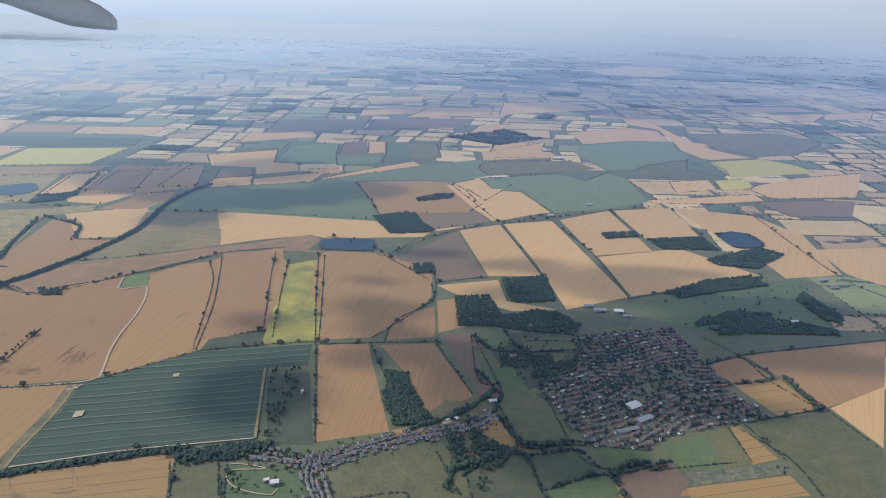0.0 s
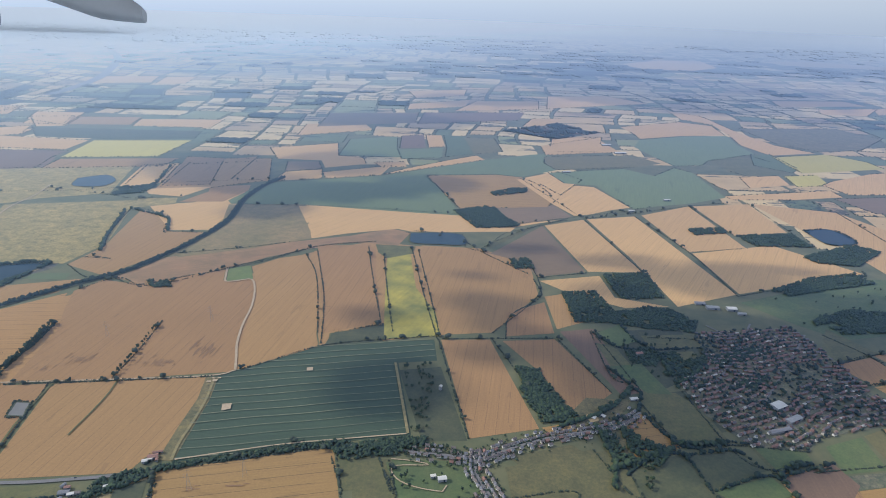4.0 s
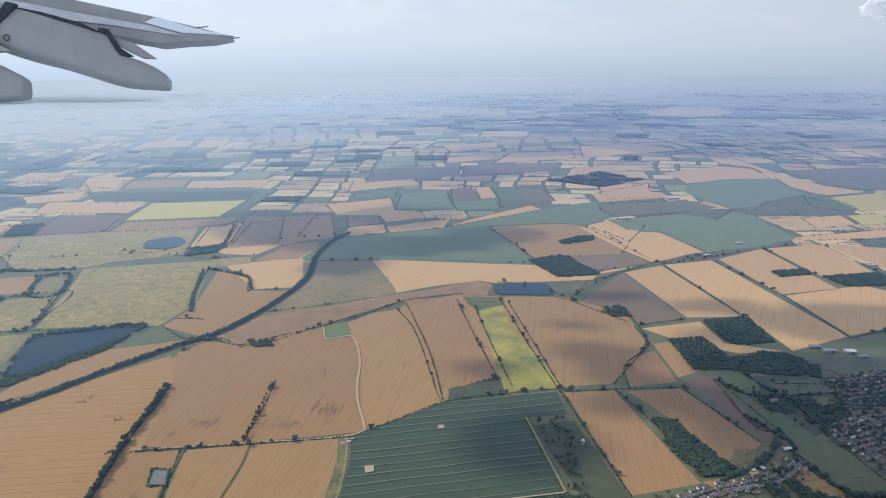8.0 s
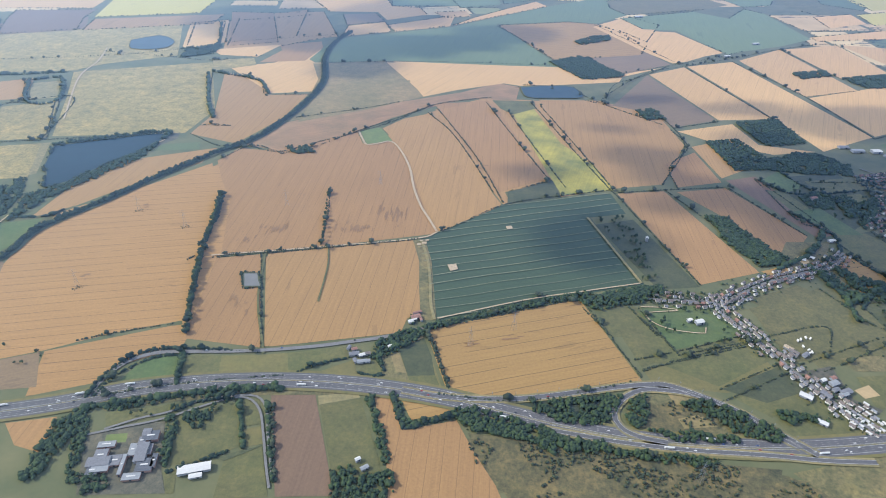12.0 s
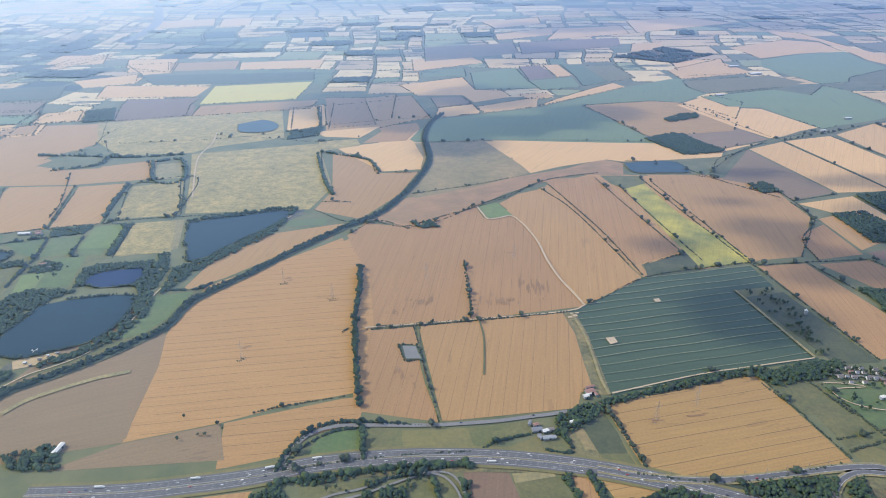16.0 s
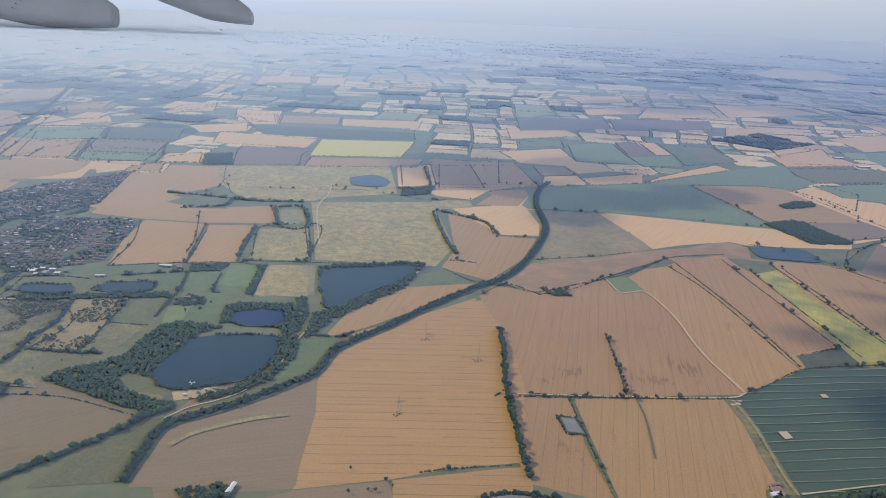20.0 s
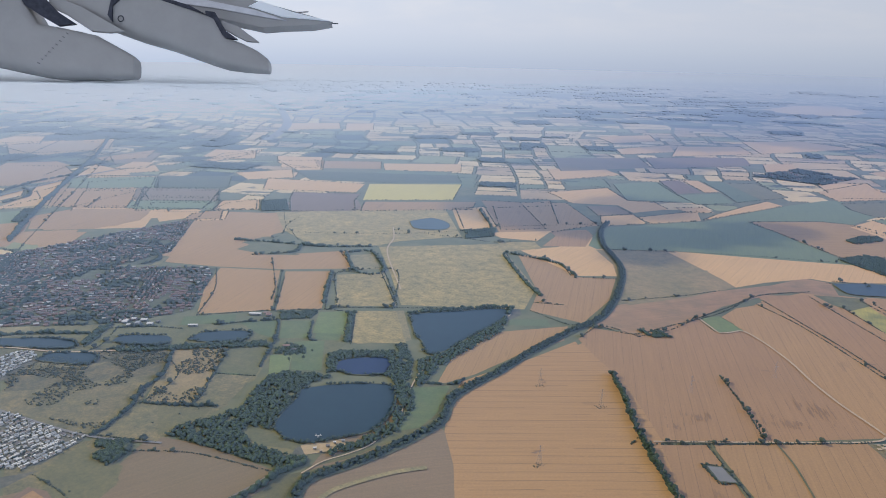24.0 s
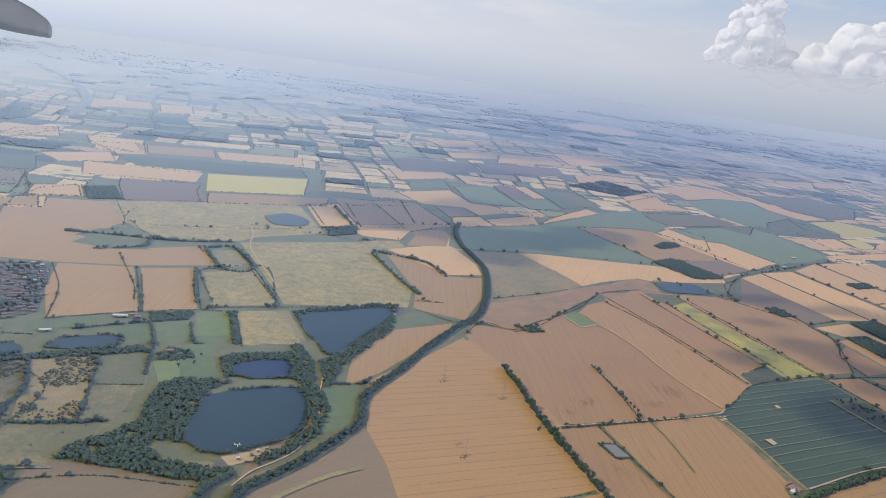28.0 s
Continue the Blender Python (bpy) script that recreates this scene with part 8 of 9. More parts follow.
for spot, turn, w, d, h, roof, label in (
        ([(-130.9, 59.3)], 6, 1.6, 0.8, 0.5, SLATE, "grey flat factory block in a yard"),
        ([(-125.2, 60.9)], 6, 0.8, 1.7, 0.6, SLATE, "dark factory hall beside a yard"),
        ([(-125.7, 64.5)], 6, 0.6, 0.7, 0.6, SLATE, "dark workshop beside a yard"),
        ([(-116.6, 58.1)], 12, 2.3, 0.7, 0.5, SHEET, "long white-roofed farm shed by trees"),
        ([(-116.1, 56.9)], 12, 0.9, 0.35, 0.4, SHEET, "white-roofed lean-to shed by a barn"),
        ([(-84.7, 93.6)], 20, 0.9, 0.22, 0.4, TILE_RED, "red-tiled farm range among trees"),
        ([(-84.0, 91.7)], 110, 0.6, 0.22, 0.4, TILE_RED, "red-tiled farm wing round a yard"),
        ([(-85.3, 91.5)], 20, 0.5, 0.2, 0.4, RENDER_WHITE, "white farm building among trees"),
        ([(-96.9, 83.7)], 70, 0.5, 0.25, 0.4, SLATE, "slate farm range by the road"),
        ([(-94.2, 80.2)], 10, 0.9, 0.35, 0.4, SHEET_GREY, "dark grey yard shed by the road"),
        ([(-93.4, 82.2)], 10, 0.5, 0.3, 0.4, TILE_BROWN, "brown-roofed farm building by the road"),
        ([(-89.3, 84.2)], 22, 0.6, 0.25, 0.35, SHEET, "pale stable block beside a sandy strip"),
        ([(-16.3, 83.7)], -50, 0.8, 0.4, 0.4, CHALK, "pale tan-roofed hall beside the street"),
        ([(-17.9, 81.7)], -50, 1.0, 0.2, 0.35, TILE_BROWN, "brown-roofed farm range by a yard"),
        ([(-16.2, 81.9)], -50, 0.6, 0.2, 0.35, TILE_BROWN, "brown-roofed farm range by a yard"),
        ([(-14.1, 75.6)], 20, 0.5, 0.3, 0.4, SHEET, "pale-roofed building by a yard"),
        ([(-12.1, 76.1)], 20, 0.5, 0.35, 0.4, TILE_RED, "red-roofed building by a yard"),
        ([(-13.1, 73.4)], 20, 0.6, 0.35, 0.4, SLATE, "slate-roofed building by a yard"),
        ([(-12.3, 72.3)], 20, 0.8, 0.4, 0.4, SHEET_GREY, "grey-roofed barn by a yard"),
        ([(-19.2, 66.3)], -40, 0.8, 0.4, 0.4, SHEET, "pale-roofed barn beside a paddock"),
        ([(-19, 72)], -40, 1.0, 0.5, 0.4, SHEET, "pale-roofed barn beside houses"),
        ([(-11.6, 72.9)], 20, 1.0, 0.5, 0.4, SLATE, "grey-roofed farm barn by a yard"),
        ([(-12.6, 74.9)], 20, 0.8, 0.5, 0.4, SHEET_GREY, "grey metal-roofed farm barn"),
        ([(-15.4, 72.3)], -60, 0.9, 0.45, 0.4, SLATE, "dark slate-roofed barn by a yard"),
        ([(-15.8, 82.7)], -50, 0.9, 0.35, 0.4, TILE_BROWN, "brown tiled farm range by a yard"),
        ([(-14, 81.9)], 30, 0.7, 0.35, 0.4, SLATE, "grey slate farm range by a yard"),
        ([(-85, 92.2)], 20, 0.9, 0.5, 0.5, TILE_RED, "red-tiled farm barn among trees"),
        ([(-85.9, 90.9)], 20, 0.5, 0.35, 0.45, SHEET, "white farm building among trees"),
        ([(-95.8, 82.1)], 10, 0.9, 0.4, 0.4, SLATE, "dark farm range by the road"),
        ([(-93.6, 80.3)], 10, 0.8, 0.3, 0.35, SHEET_GREY, "grey farm shed by the road"),
        ([(-30.3, 90.8)], 15, 0.8, 0.5, 0.6, SHEET, "white country house with pale roof"),
        ([(-32.1, 119.8)], 70, 0.35, 0.3, 0.9, SHEET, "tall white mill house among trees"),
        ([(11.5, 119.9)], 15, 0.9, 0.4, 0.4, SHEET, "pale-roofed farm building by a field"),
        ([(2.9, 113.3)], -40, 1.0, 0.4, 0.3, SHEET, "pale-roofed poultry shed by a lane"),
        ([(43.5, 120)], 30, 1.6, 1.1, 0.7, SHEET, "large white-roofed school building"),
        ([(44.8, 115.4)], 30, 2.0, 0.7, 0.5, SHEET_GREY, "grey flat-roofed school wing in grounds"),
        ([(40, 111.1)], 20, 2.6, 0.5, 0.5, SLATE, "long slate-roofed school wing in grounds"),
        ([(51.8, 168.9)], 0, 1.4, 0.9, 0.7, SHEET, "white-roofed works hall by a yard"),
        ([(46.4, 169.3)], 0, 1.8, 0.8, 0.6, SHEET_GREY, "grey works hall beside a yard"),
        ([(43.6, 172.1)], 0, 1.5, 0.7, 0.5, SLATE, "dark works hall beside a yard"),
        ([(53.8, 166.1)], 0, 1.2, 0.5, 0.5, SHEET_GREY, "grey works hall by the village edge"),
        ([(-93, 59.6)], 30, 0.4, 0.25, 0.5, SHEET, "white farmhouse among trees"),
        ([(-91.9, 58.2)], 30, 0.6, 0.3, 0.35, SHEET_GREY, "grey farm shed beside a white house"),
        ([(-95.9, 83.3)], 20, 0.5, 0.3, 0.4, TILE_RED, "red-roofed farm range by the road"),
        ([(-94.4, 81.8)], 20, 0.55, 0.3, 0.4, SHEET, "pale farm building by the road"),
        ([(-95.4, 80.4)], -60, 0.5, 0.3, 0.4, SLATE, "slate farm range by the road"),
        ([(-176.6, 76.1)], 85, 1.2, 0.4, 0.5, SHEET, "long white-roofed barn beside trees"),
        ([(-236.9, 160.2)], 5, 1.6, 0.5, 0.5, SHEET, "pale farm range near the pasture"),
        ([(-270.7, 148.6)], 12, 0.7, 1, 0.5, SHEET, "white-roofed works hall at the town edge"),
        ([(-269.4, 150.4)], 12, 0.8, 0.5, 0.5, SHEET, "white-roofed works hall at the town edge"),
        ([(-266.5, 148)], 12, 0.6, 0.9, 0.5, SHEET_GREY, "grey metal-roofed works hall at the town edge"),
        ([(-266, 150.3)], 12, 0.9, 0.5, 0.5, SHEET, "white-roofed works hall at the town edge"),
        ([(-262.9, 148.2)], 12, 0.8, 0.6, 0.5, SHEET, "white-roofed works hall at the town edge"),
        ([(-268, 146.4)], 12, 0.8, 0.4, 0.5, SHEET, "white-roofed works hall at the town edge"),
        ([(-261.5, 150)], 12, 0.6, 0.4, 0.5, TILE_BROWN, "brown-roofed works hall at the town edge"),
        ([(-250.5, 149.3)], 12, 1.3, 0.4, 0.5, SHEET, "white-roofed works hall at the town edge"),
        ([(-197.5, 99.5)], 12, 0.3, 0.2, 0.32, SHEET, "white-roofed building near the lakes"),
        ([(-195.2, 100.7)], 12, 0.35, 0.2, 0.32, TILE_BROWN, "brown-tiled building near the lakes"),
        ([(-194.2, 102)], 12, 0.25, 0.18, 0.32, SHEET, "white-roofed building near the lakes"),
        ([(-192.7, 102.8)], 12, 0.3, 0.2, 0.32, SHEET_GREY, "grey-roofed building near the lakes"),
        ([(-196, 98.8)], 12, 0.25, 0.2, 0.32, CHALK, "tan-roofed building near the lakes"),
        ([(-220, 141.6)], 12, 0.8, 0.35, 0.32, TILE_RED, "red-tiled building near the lakes"),
        ([(-217.1, 140)], 12, 0.6, 0.3, 0.32, TILE_BROWN, "brown-tiled building near the lakes"),
        ([(-237, 160.4)], 12, 1.2, 0.4, 0.32, SHEET, "white-roofed building near the lakes"),
        ([(-233.8, 161.8)], 12, 0.9, 0.4, 0.32, TILE_RED, "red-tiled building near the lakes"),
        ([(-362.7, 193.1)], 12, 7.0, 3.5, 1.0, SHEET, "huge white-roofed warehouse at the town edge"),
        ([(-363.3, 185.4)], 12, 4.5, 2.0, 0.8, SHEET_GREY, "large grey warehouse at the town edge"),
        ([(-236.1, 160.2)], 5, 1.2, 0.5, 0.5, SHEET, "white farm building by the lane"),
        ([(-232.5, 160.2)], 5, 0.8, 0.5, 0.5, TILE_RED, "red-roofed farmhouse by the lane"),
        ([(-219.4, 141.4)], 5, 0.6, 0.4, 0.5, TILE_RED, "red-roofed cottage near the pond"),
        ([(65.5, 283.4)], 10, 1.6, 0.6, 0.6, SHEET, "white farm building by the road"),
        ([(44.4, 263.6)], 10, 1.3, 0.6, 0.6, SHEET, "white farm building by the road"),
        ([(65.7, 384.4)], 10, 3.6, 1.5, 0.8, SHEET, "white works roofs among fields"),
        ([(61.8, 407.9)], 10, 3.0, 1.3, 0.8, SHEET, "white works roofs among fields"),
        ([(25.2, 330.4)], 10, 2.2, 0.7, 0.6, SHEET, "pale farm roofs among fields"),
        ([(129.9, 200)], 15, 1.6, 0.6, 0.6, SHEET_GREY, "grey farm sheds beside the wood"),
        ([(130.4, 193.9)], 15, 1.8, 0.5, 0.5, SLATE, "slate farm range beside the wood"),
        ([(17.6, 140)], 15, 0.9, 0.45, 0.6, TILE_RED, "red-roofed farmhouse among trees"),
        ([(103.2, 166.5)], 15, 1.2, 0.5, 0.7, SHEET, "pale manor house in the park"),
        ([(1.3, 112.5)], 60, 0.6, 0.35, 0.1, SHEET, "pale low concrete store by a hedge"),
        ([(-32, 91.4)], 20, 0.5, 0.3, 0.5, RENDER_WHITE, "white house with outbuildings")):
    shed(*spot[0], turn, w, d, h, roof, label)

# flat-roofed works halls round a yard by the motorway
for x, y, w, d, h, roof in (
        (-124.9, 63.9, 1.15, 0.84, 0.59, SLATE_DARK),
        (-126.7, 61.4, 0.55, 1.09, 0.47, SHEET_GREY),
        (-124.8, 61.5, 0.85, 0.93, 0.35, SLATE),
        (-124, 58.7, 1.15, 1.09, 0.47, SLATE_DARK),
        (-131, 60.4, 0.90, 1.00, 0.53, SLATE),
        (-130.3, 58.7, 1.20, 1.15, 0.41, SHEET_GREY),
        (-128.6, 59.6, 0.80, 0.90, 0.35, SLATE),
        (-131, 62.4, 1.25, 0.52, 0.41, SHEET_GREY),
        (-122.9, 59.5, 0.35, 1.14, 0.47, SLATE_DARK),
        (-127.2, 58.7, 0.25, 1.77, 0.59, SHEET_GREY),
        (-125.9, 63, 0.50, 0.68, 0.53, SLATE),
        (-131.2, 57.9, 0.80, 0.79, 0.35, SLATE_DARK),
        (-125.2, 56.8, 1.25, 0.57, 0.35, SHEET_GREY)):
    hall = thing("works_hall", "flat-roofed grey works hall beside a yard", "building", "works halls")
    part("wall", block_bm(-w, -d, 0, w, d, h), BRICK, hall)
    part("roof", block_bm(-w - 0.03, -d - 0.03, h, w + 0.03, d + 0.03, h + 0.05), roof, hall)
    part("parapet", block_bm(-w - 0.03, -d - 0.05, h, w + 0.03, -d - 0.032, h + 0.1), SHEET_GREY, hall)
    part("roof_light", block_bm(-w * 0.5, -0.12, h + 0.05, w * 0.5, 0.12, h + 0.12, 0.02), SHEET, hall)
    part("door", block_bm(-0.15, -d - 0.012, 0, 0.15, -d + 0.004, h * 0.7), GLASS_DARK, hall)
    hall.matrix_basis = pose(x, y, 0.15, 0, 0, 6)

# the drive round the white country house
road("driveway", "pale curving gravel driveway", [(-40.3, 95.8), (-36.4, 95.6), (-33.1, 94.7), (-39.7, 93.8), (-38.8, 90.7), (-35.4, 88.8), (-30.1, 88), (-29.4, 89.6)], 0.12, 0.2, CHALK)

# ---------------------------------------------------------------- caravan park
def make_caravan(w, d, label, roof):
    ob = thing("mobile_home", label, "mobile home", "caravan park")
    part("body", block_bm(-w, -d, 0, w, d, 0.24, 0.02), RENDER_WHITE, ob)
    rf = block_bm(-w - 0.02, -d - 0.02, 0.24, w + 0.02, d + 0.02, 0.3, 0.02)
    part("roof", rf, roof, ob)
    part("window", block_bm(-w * 0.6, -d - 0.008, 0.1, w * 0.1, -d + 0.01, 0.19), GLASS_DARK, ob)
    return ob


TAN_ROOF = plain("tan_felt_roof", (0.24, 0.19, 0.15), 0.8, vary=0.3).m
homes = [make_caravan(0.46, 0.17, "long white mobile home on a gravel plot", SHEET), make_caravan(0.3, 0.14, "short pale caravan on a gravel plot", RENDER_WHITE),
         make_caravan(0.42, 0.2, "grey-roofed mobile home on a gravel plot", SHEET_GREY), make_caravan(0.4, 0.2, "brown-roofed chalet on a gravel plot", TAN_ROOF)]
fresh = [True] * 4
PALE_ROOF = island_mat("mixed_pale_roofs", [(0.0, (0.78, 0.77, 0.74)), (0.36, (0.40, 0.39, 0.37)), (0.5, (0.26, 0.20, 0.16)), (0.62, (0.66, 0.64, 0.60)), (0.88, (0.18, 0.17, 0.16))])
PARK = [([(-269.7, 91.8), (-272.4, 101.8), (-263.1, 100.5), (-254.7, 98), (-247.8, 96.5), (-243.8, 96.2), (-245.6, 90), (-248.2, 84.9), (-258.1, 82.9), (-258.7, 86), (-266.7, 88.9)], 61, 0.62, 1.05, 0.97, 165), ([(-287.4, 108.5), (-287.7, 117.2), (-287.6, 125.4), (-283.8, 128.1), (-279.2, 125.2), (-279.8, 113.2), (-280.6, 106.6)], 61, 0.62, 1.05, 0.95, 35), ([(-294.7, 88.3), (-312.6, 104.9), (-304, 105.7), (-296.5, 107.6), (-285.7, 105.6), (-273.9, 103.4), (-271.5, 93.9), (-276.9, 92.4), (-285.4, 89.9)], 61, 0.62, 1.05, 0.95, 60),
        ([(-14.7, 70.4), (-9.4, 70.4), (-8.6, 65.6), (-12.6, 63.4), (-14.4, 66.2)], -55, 0.66, 1.2, 0.9, 40)]
def plot_rows(pts, angle, row_gap, gap):
    """Places for tidy rows of homes that fill an outline, with a lane after every second row."""
    a = radians(angle)
    cx, cy = sum(q[0] for q in pts) / len(pts), sum(q[1] for q in pts) / len(pts)
    reach = max(math.dist(q, (cx, cy)) for q in pts)
    out = []
    u, i = -reach, 0
    while u < reach:
        shift = rng.uniform(0, gap)
        for s in np.arange(-reach, reach, gap):
            x = cx + (s + shift) * math.cos(a) - u * math.sin(a) + rng.normal(0, 0.04)
            y = cy + (s + shift) * math.sin(a) + u * math.cos(a) + rng.normal(0, 0.04)
            if inside(x, y, pts) and rng.random() < 0.9:
                out.append((x, y, angle))
        i += 1
        u += row_gap * (1.75 if i % 2 == 0 else 1.0)
    return out


for pts, angle, row_gap, gap, chance, most in PARK:
    rows = plot_rows(pts, angle, row_gap, gap)
    rng.shuffle(rows)
    for n, (x, y, turn) in enumerate(rows):
        turn = angle + rng.normal(0, 3) + (90 if rng.random() < 0.03 else 0)
        if n >= most:
            break
        k = int(rng.choice(4, p=(0.42, 0.22, 0.2, 0.16)))
        m = pose(x, y, 0.15, 0, 0, turn)
        if fresh[k]:
            homes[k].matrix_basis, fresh[k] = m, False
        else:
            copy_thing(homes[k], m)
    rest = [(x, y, angle + rng.normal(0, 3)) for x, y, _ in rows[most:]]
    if rest:
        joined_houses("caravan_rows", rest, "rows of pale mobile homes", RENDER_WHITE, PALE_ROOF, 0.62)
    bushes = []
    for x, y, _ in rows[::2]:
        r = rng.uniform(0.1, 0.28)
        bushes.append((x + rng.normal(0, 0.6), y + rng.normal(0, 0.6), r + 0.1, r))
    tagged(new("plot_bushes", lumps_mesh("plot_bushes", bushes, LEAF_DARK, 1)), "small dark bushes between caravans", "bushes", kind="stuff")
road("village_street", "pale lane along the caravan park", [(-311, 107.5), (-282.6, 104.8), (-262.1, 100), (-244, 96.2), (-228.1, 96.4)], 0.3, 0.2, TARMAC_OLD)
road("farm_track", "pale sandy track by the gravel pits", [(-304.8, 125.2), (-290.4, 128.3), (-275.7, 128.5), (-262.9, 131.5), (-225.9, 142.2)], 0.3, 0.2, CHALK)

road("farm_track", "pale gravel track between lake and river", [(-161.3, 174), (-173.4, 151.5), (-181.6, 135.6), (-183.3, 122.9), (-183.4, 112.3), (-186.6, 103.3), (-190.6, 99), (-194.6, 96), (-197.5, 91.8)], 0.16, 0.2, CHALK)
road("country_lane", "narrow grey lane between hedges", [(-105.2, 55), (-106.4, 58.7), (-108.2, 64.9), (-109.8, 69.5), (-112.5, 72), (-116.5, 71.4), (-124.4, 67.7), (-130.1, 66), (-135.6, 64.4)], 0.2, 0.2, TARMAC_OLD)
road("distant_road", "grey main road across distant fields", [(-440, 238.3), (-432.9, 257.5), (-432.5, 292.1), (-430.1, 337.7), (-421.2, 372.7)], 1.2, 0.3, TARMAC_OLD)
road("distant_road", "pale curve of a distant main road", [(-617.4, 1030.6), (-527, 889.6), (-438.6, 702.4), (-406.3, 609.1), (-390.1, 528.6)], 5.0, 0.3, TARMAC_OLD)

for x, y in ((-13.5, 85.8), (-12.8, 86.1), (-11.6, 86.6), (-10.9, 86.3), (-13.3, 84.2), (-12.7, 83.3), (-12.4, 82.7), (-13, 82.4)):
    copy_thing(homes[1], pose(x, y, 0.18, 0, 0, float(rng.uniform(0, 90))))

# ---------------------------------------------------------------- vehicles on the motorway
def make_car(paint, label, kind):
    ob = thing(kind, label, "car" if kind == "car" else "lorry", "traffic on the motorway")
    if kind == "car":
        body = block_bm(-0.22, -0.09, 0.03, 0.22, 0.09, 0.09, 0.015)
        part("body", body, paint, ob)
        cab = block_bm(-0.14, -0.08, 0.085, 0.1, 0.08, 0.145, 0.01)
        for v in cab.verts:
            if v.co.z > 0.12:
                v.co.x *= 0.75
        part("cabin", cab, GLASS_DARK, ob, "dark glazed cabin")
        part("roof", block_bm(-0.11, -0.076, 0.143, 0.075, 0.076, 0.156, 0.005), paint, ob)
        axles = (-0.14, 0.14)
    else:
        part("trailer", block_bm(-0.75, -0.125, 0.12, 0.5, 0.125, 0.4, 0.01), paint, ob)
        part("cab", block_bm(0.54, -0.12, 0.06, 0.76, 0.12, 0.33, 0.02), CAR_PAINT[0], ob)
        axles = (-0.6, -0.4, 0.62)
    for x in axles:
        for s in (-1, 1):
            wh = bmesh.new()
            bmesh.ops.create_cone(wh, cap_ends=True, segments=10, radius1=0.033, radius2=0.033, depth=0.03)
            bmesh.ops.rotate(wh, verts=wh.verts[:], matrix=Matrix.Rotation(radians(90), 3, "X"))
            bmesh.ops.translate(wh, verts=wh.verts[:], vec=(x, s * (0.085 if kind == "car" else 0.115), 0.033))
            part("wheel", wh, TYRE, ob)
    return ob


cars = [make_car(CAR_PAINT[i], f"{n} car on a motorway lane", "car") for i, n in enumerate(("white", "silver", "black", "red", "blue"))]
cars.append(make_car(SHEET, "white articulated lorry on a motorway lane", "lorry"))
car_fresh = [True] * len(cars)


def put_car(line, at, lane, z, k):
    i = min(int(at), len(line) - 2)
    a, b = line[i], line[i + 1]
    d = (b - a).normalized()
    q = a + (b - a) * (at - i)
    turn = math.degrees(math.atan2(d.y, d.x)) + (180 if lane < 0 else 0)
    m = pose(q.x - lane * d.y, q.y + lane * d.x, z, 0, 0, turn)
    if car_fresh[k]:
        cars[k].matrix_basis, car_fresh[k] = m, False
    else:
        copy_thing(cars[k], m)


used = {}
for _ in range(150):
    lane = float(rng.choice((-1.15, -0.78, -0.4, 0.4, 0.78, 1.15)))
    at = float(rng.uniform(4, len(m_line) - 3))
    if any(abs(at - q) < 1.4 for q in used.get(lane, ())):
        continue
    used.setdefault(lane, []).append(at)
    k = 5 if abs(lane) > 1 and rng.random() < 0.3 else int(rng.choice(5, p=(0.56, 0.22, 0.1, 0.06, 0.06)))
    put_car(m_line, at, lane, 0.168, k)
for at in (4.3, 9.6, 15.2, 20.4):
    put_car(slip_line, at, -0.2, 0.2, int(rng.integers(5)))
    put_car(old_line, at * 2, 0.18, 0.2, int(rng.integers(5)))

# lamp posts along the slip road
lamp = thing("street_lamp", "slim grey steel road lamp", "street lamp", "junction lamps")
part("post", block_bm(-0.015, -0.015, 0, 0.015, 0.015, 1.1), STEEL, lamp)
part("arm", block_bm(-0.012, -0.012, 1.08, 0.012, 0.2, 1.11), STEEL, lamp)
part("lantern", block_bm(-0.03, 0.18, 1.06, 0.03, 0.3, 1.1, 0.01), SHEET_GREY, lamp)
for n, q in enumerate(slip_line[10::3]):
    m = pose(q.x, q.y + 0.62, 0.17, 0, 0, 180)
    if n == 0:
        lamp.matrix_basis = m
    else:
        copy_thing(lamp, m)

# ---------------------------------------------------------------- pylons
def rod(bm, a, b, r):
    a, b = Vector(a), Vector(b)
    q = (b - a).to_track_quat("Z", "Y").to_matrix()
    ring0, ring1 = [], []
    for i in range(4):
        o = q @ Vector((r * math.cos(i * math.pi / 2), r * math.sin(i * math.pi / 2), 0))
        ring0.append(bm.verts.new(a + o))
        ring1.append(bm.verts.new(b + o))
    for i in range(4):
        bm.faces.new((ring0[i], ring0[(i + 1) % 4], ring1[(i + 1) % 4], ring1[i]))


pylon = thing("electricity_pylon", "tall grey lattice steel pylon in a field", "pylon", "power line")
for sx in (-1, 1):
    for sy in (-1, 1):
        bm = bmesh.new()
        rod(bm, (sx * 0.42, sy * 0.42, 0), (sx * 0.1, sy * 0.1, 3.2), 0.011)
        rod(bm, (sx * 0.1, sy * 0.1, 3.2), (0, 0, 4.6), 0.009)
        part("leg", bm, STEEL, pylon)
bm = bmesh.new()
for i in range(7):
    z0, z1 = i * 0.5, i * 0.5 + 0.5
    w0, w1 = 0.42 - 0.1 * z0, 0.42 - 0.1 * z1
    for s in (-1, 1):
        rod(bm, (-w0, s * w0, z0), (w1, s * w1, z1), 0.005)
        rod(bm, (s * w0, -w0, z0), (s * w1, w1, z1), 0.005)
part("lattice", bm, STEEL, pylon)
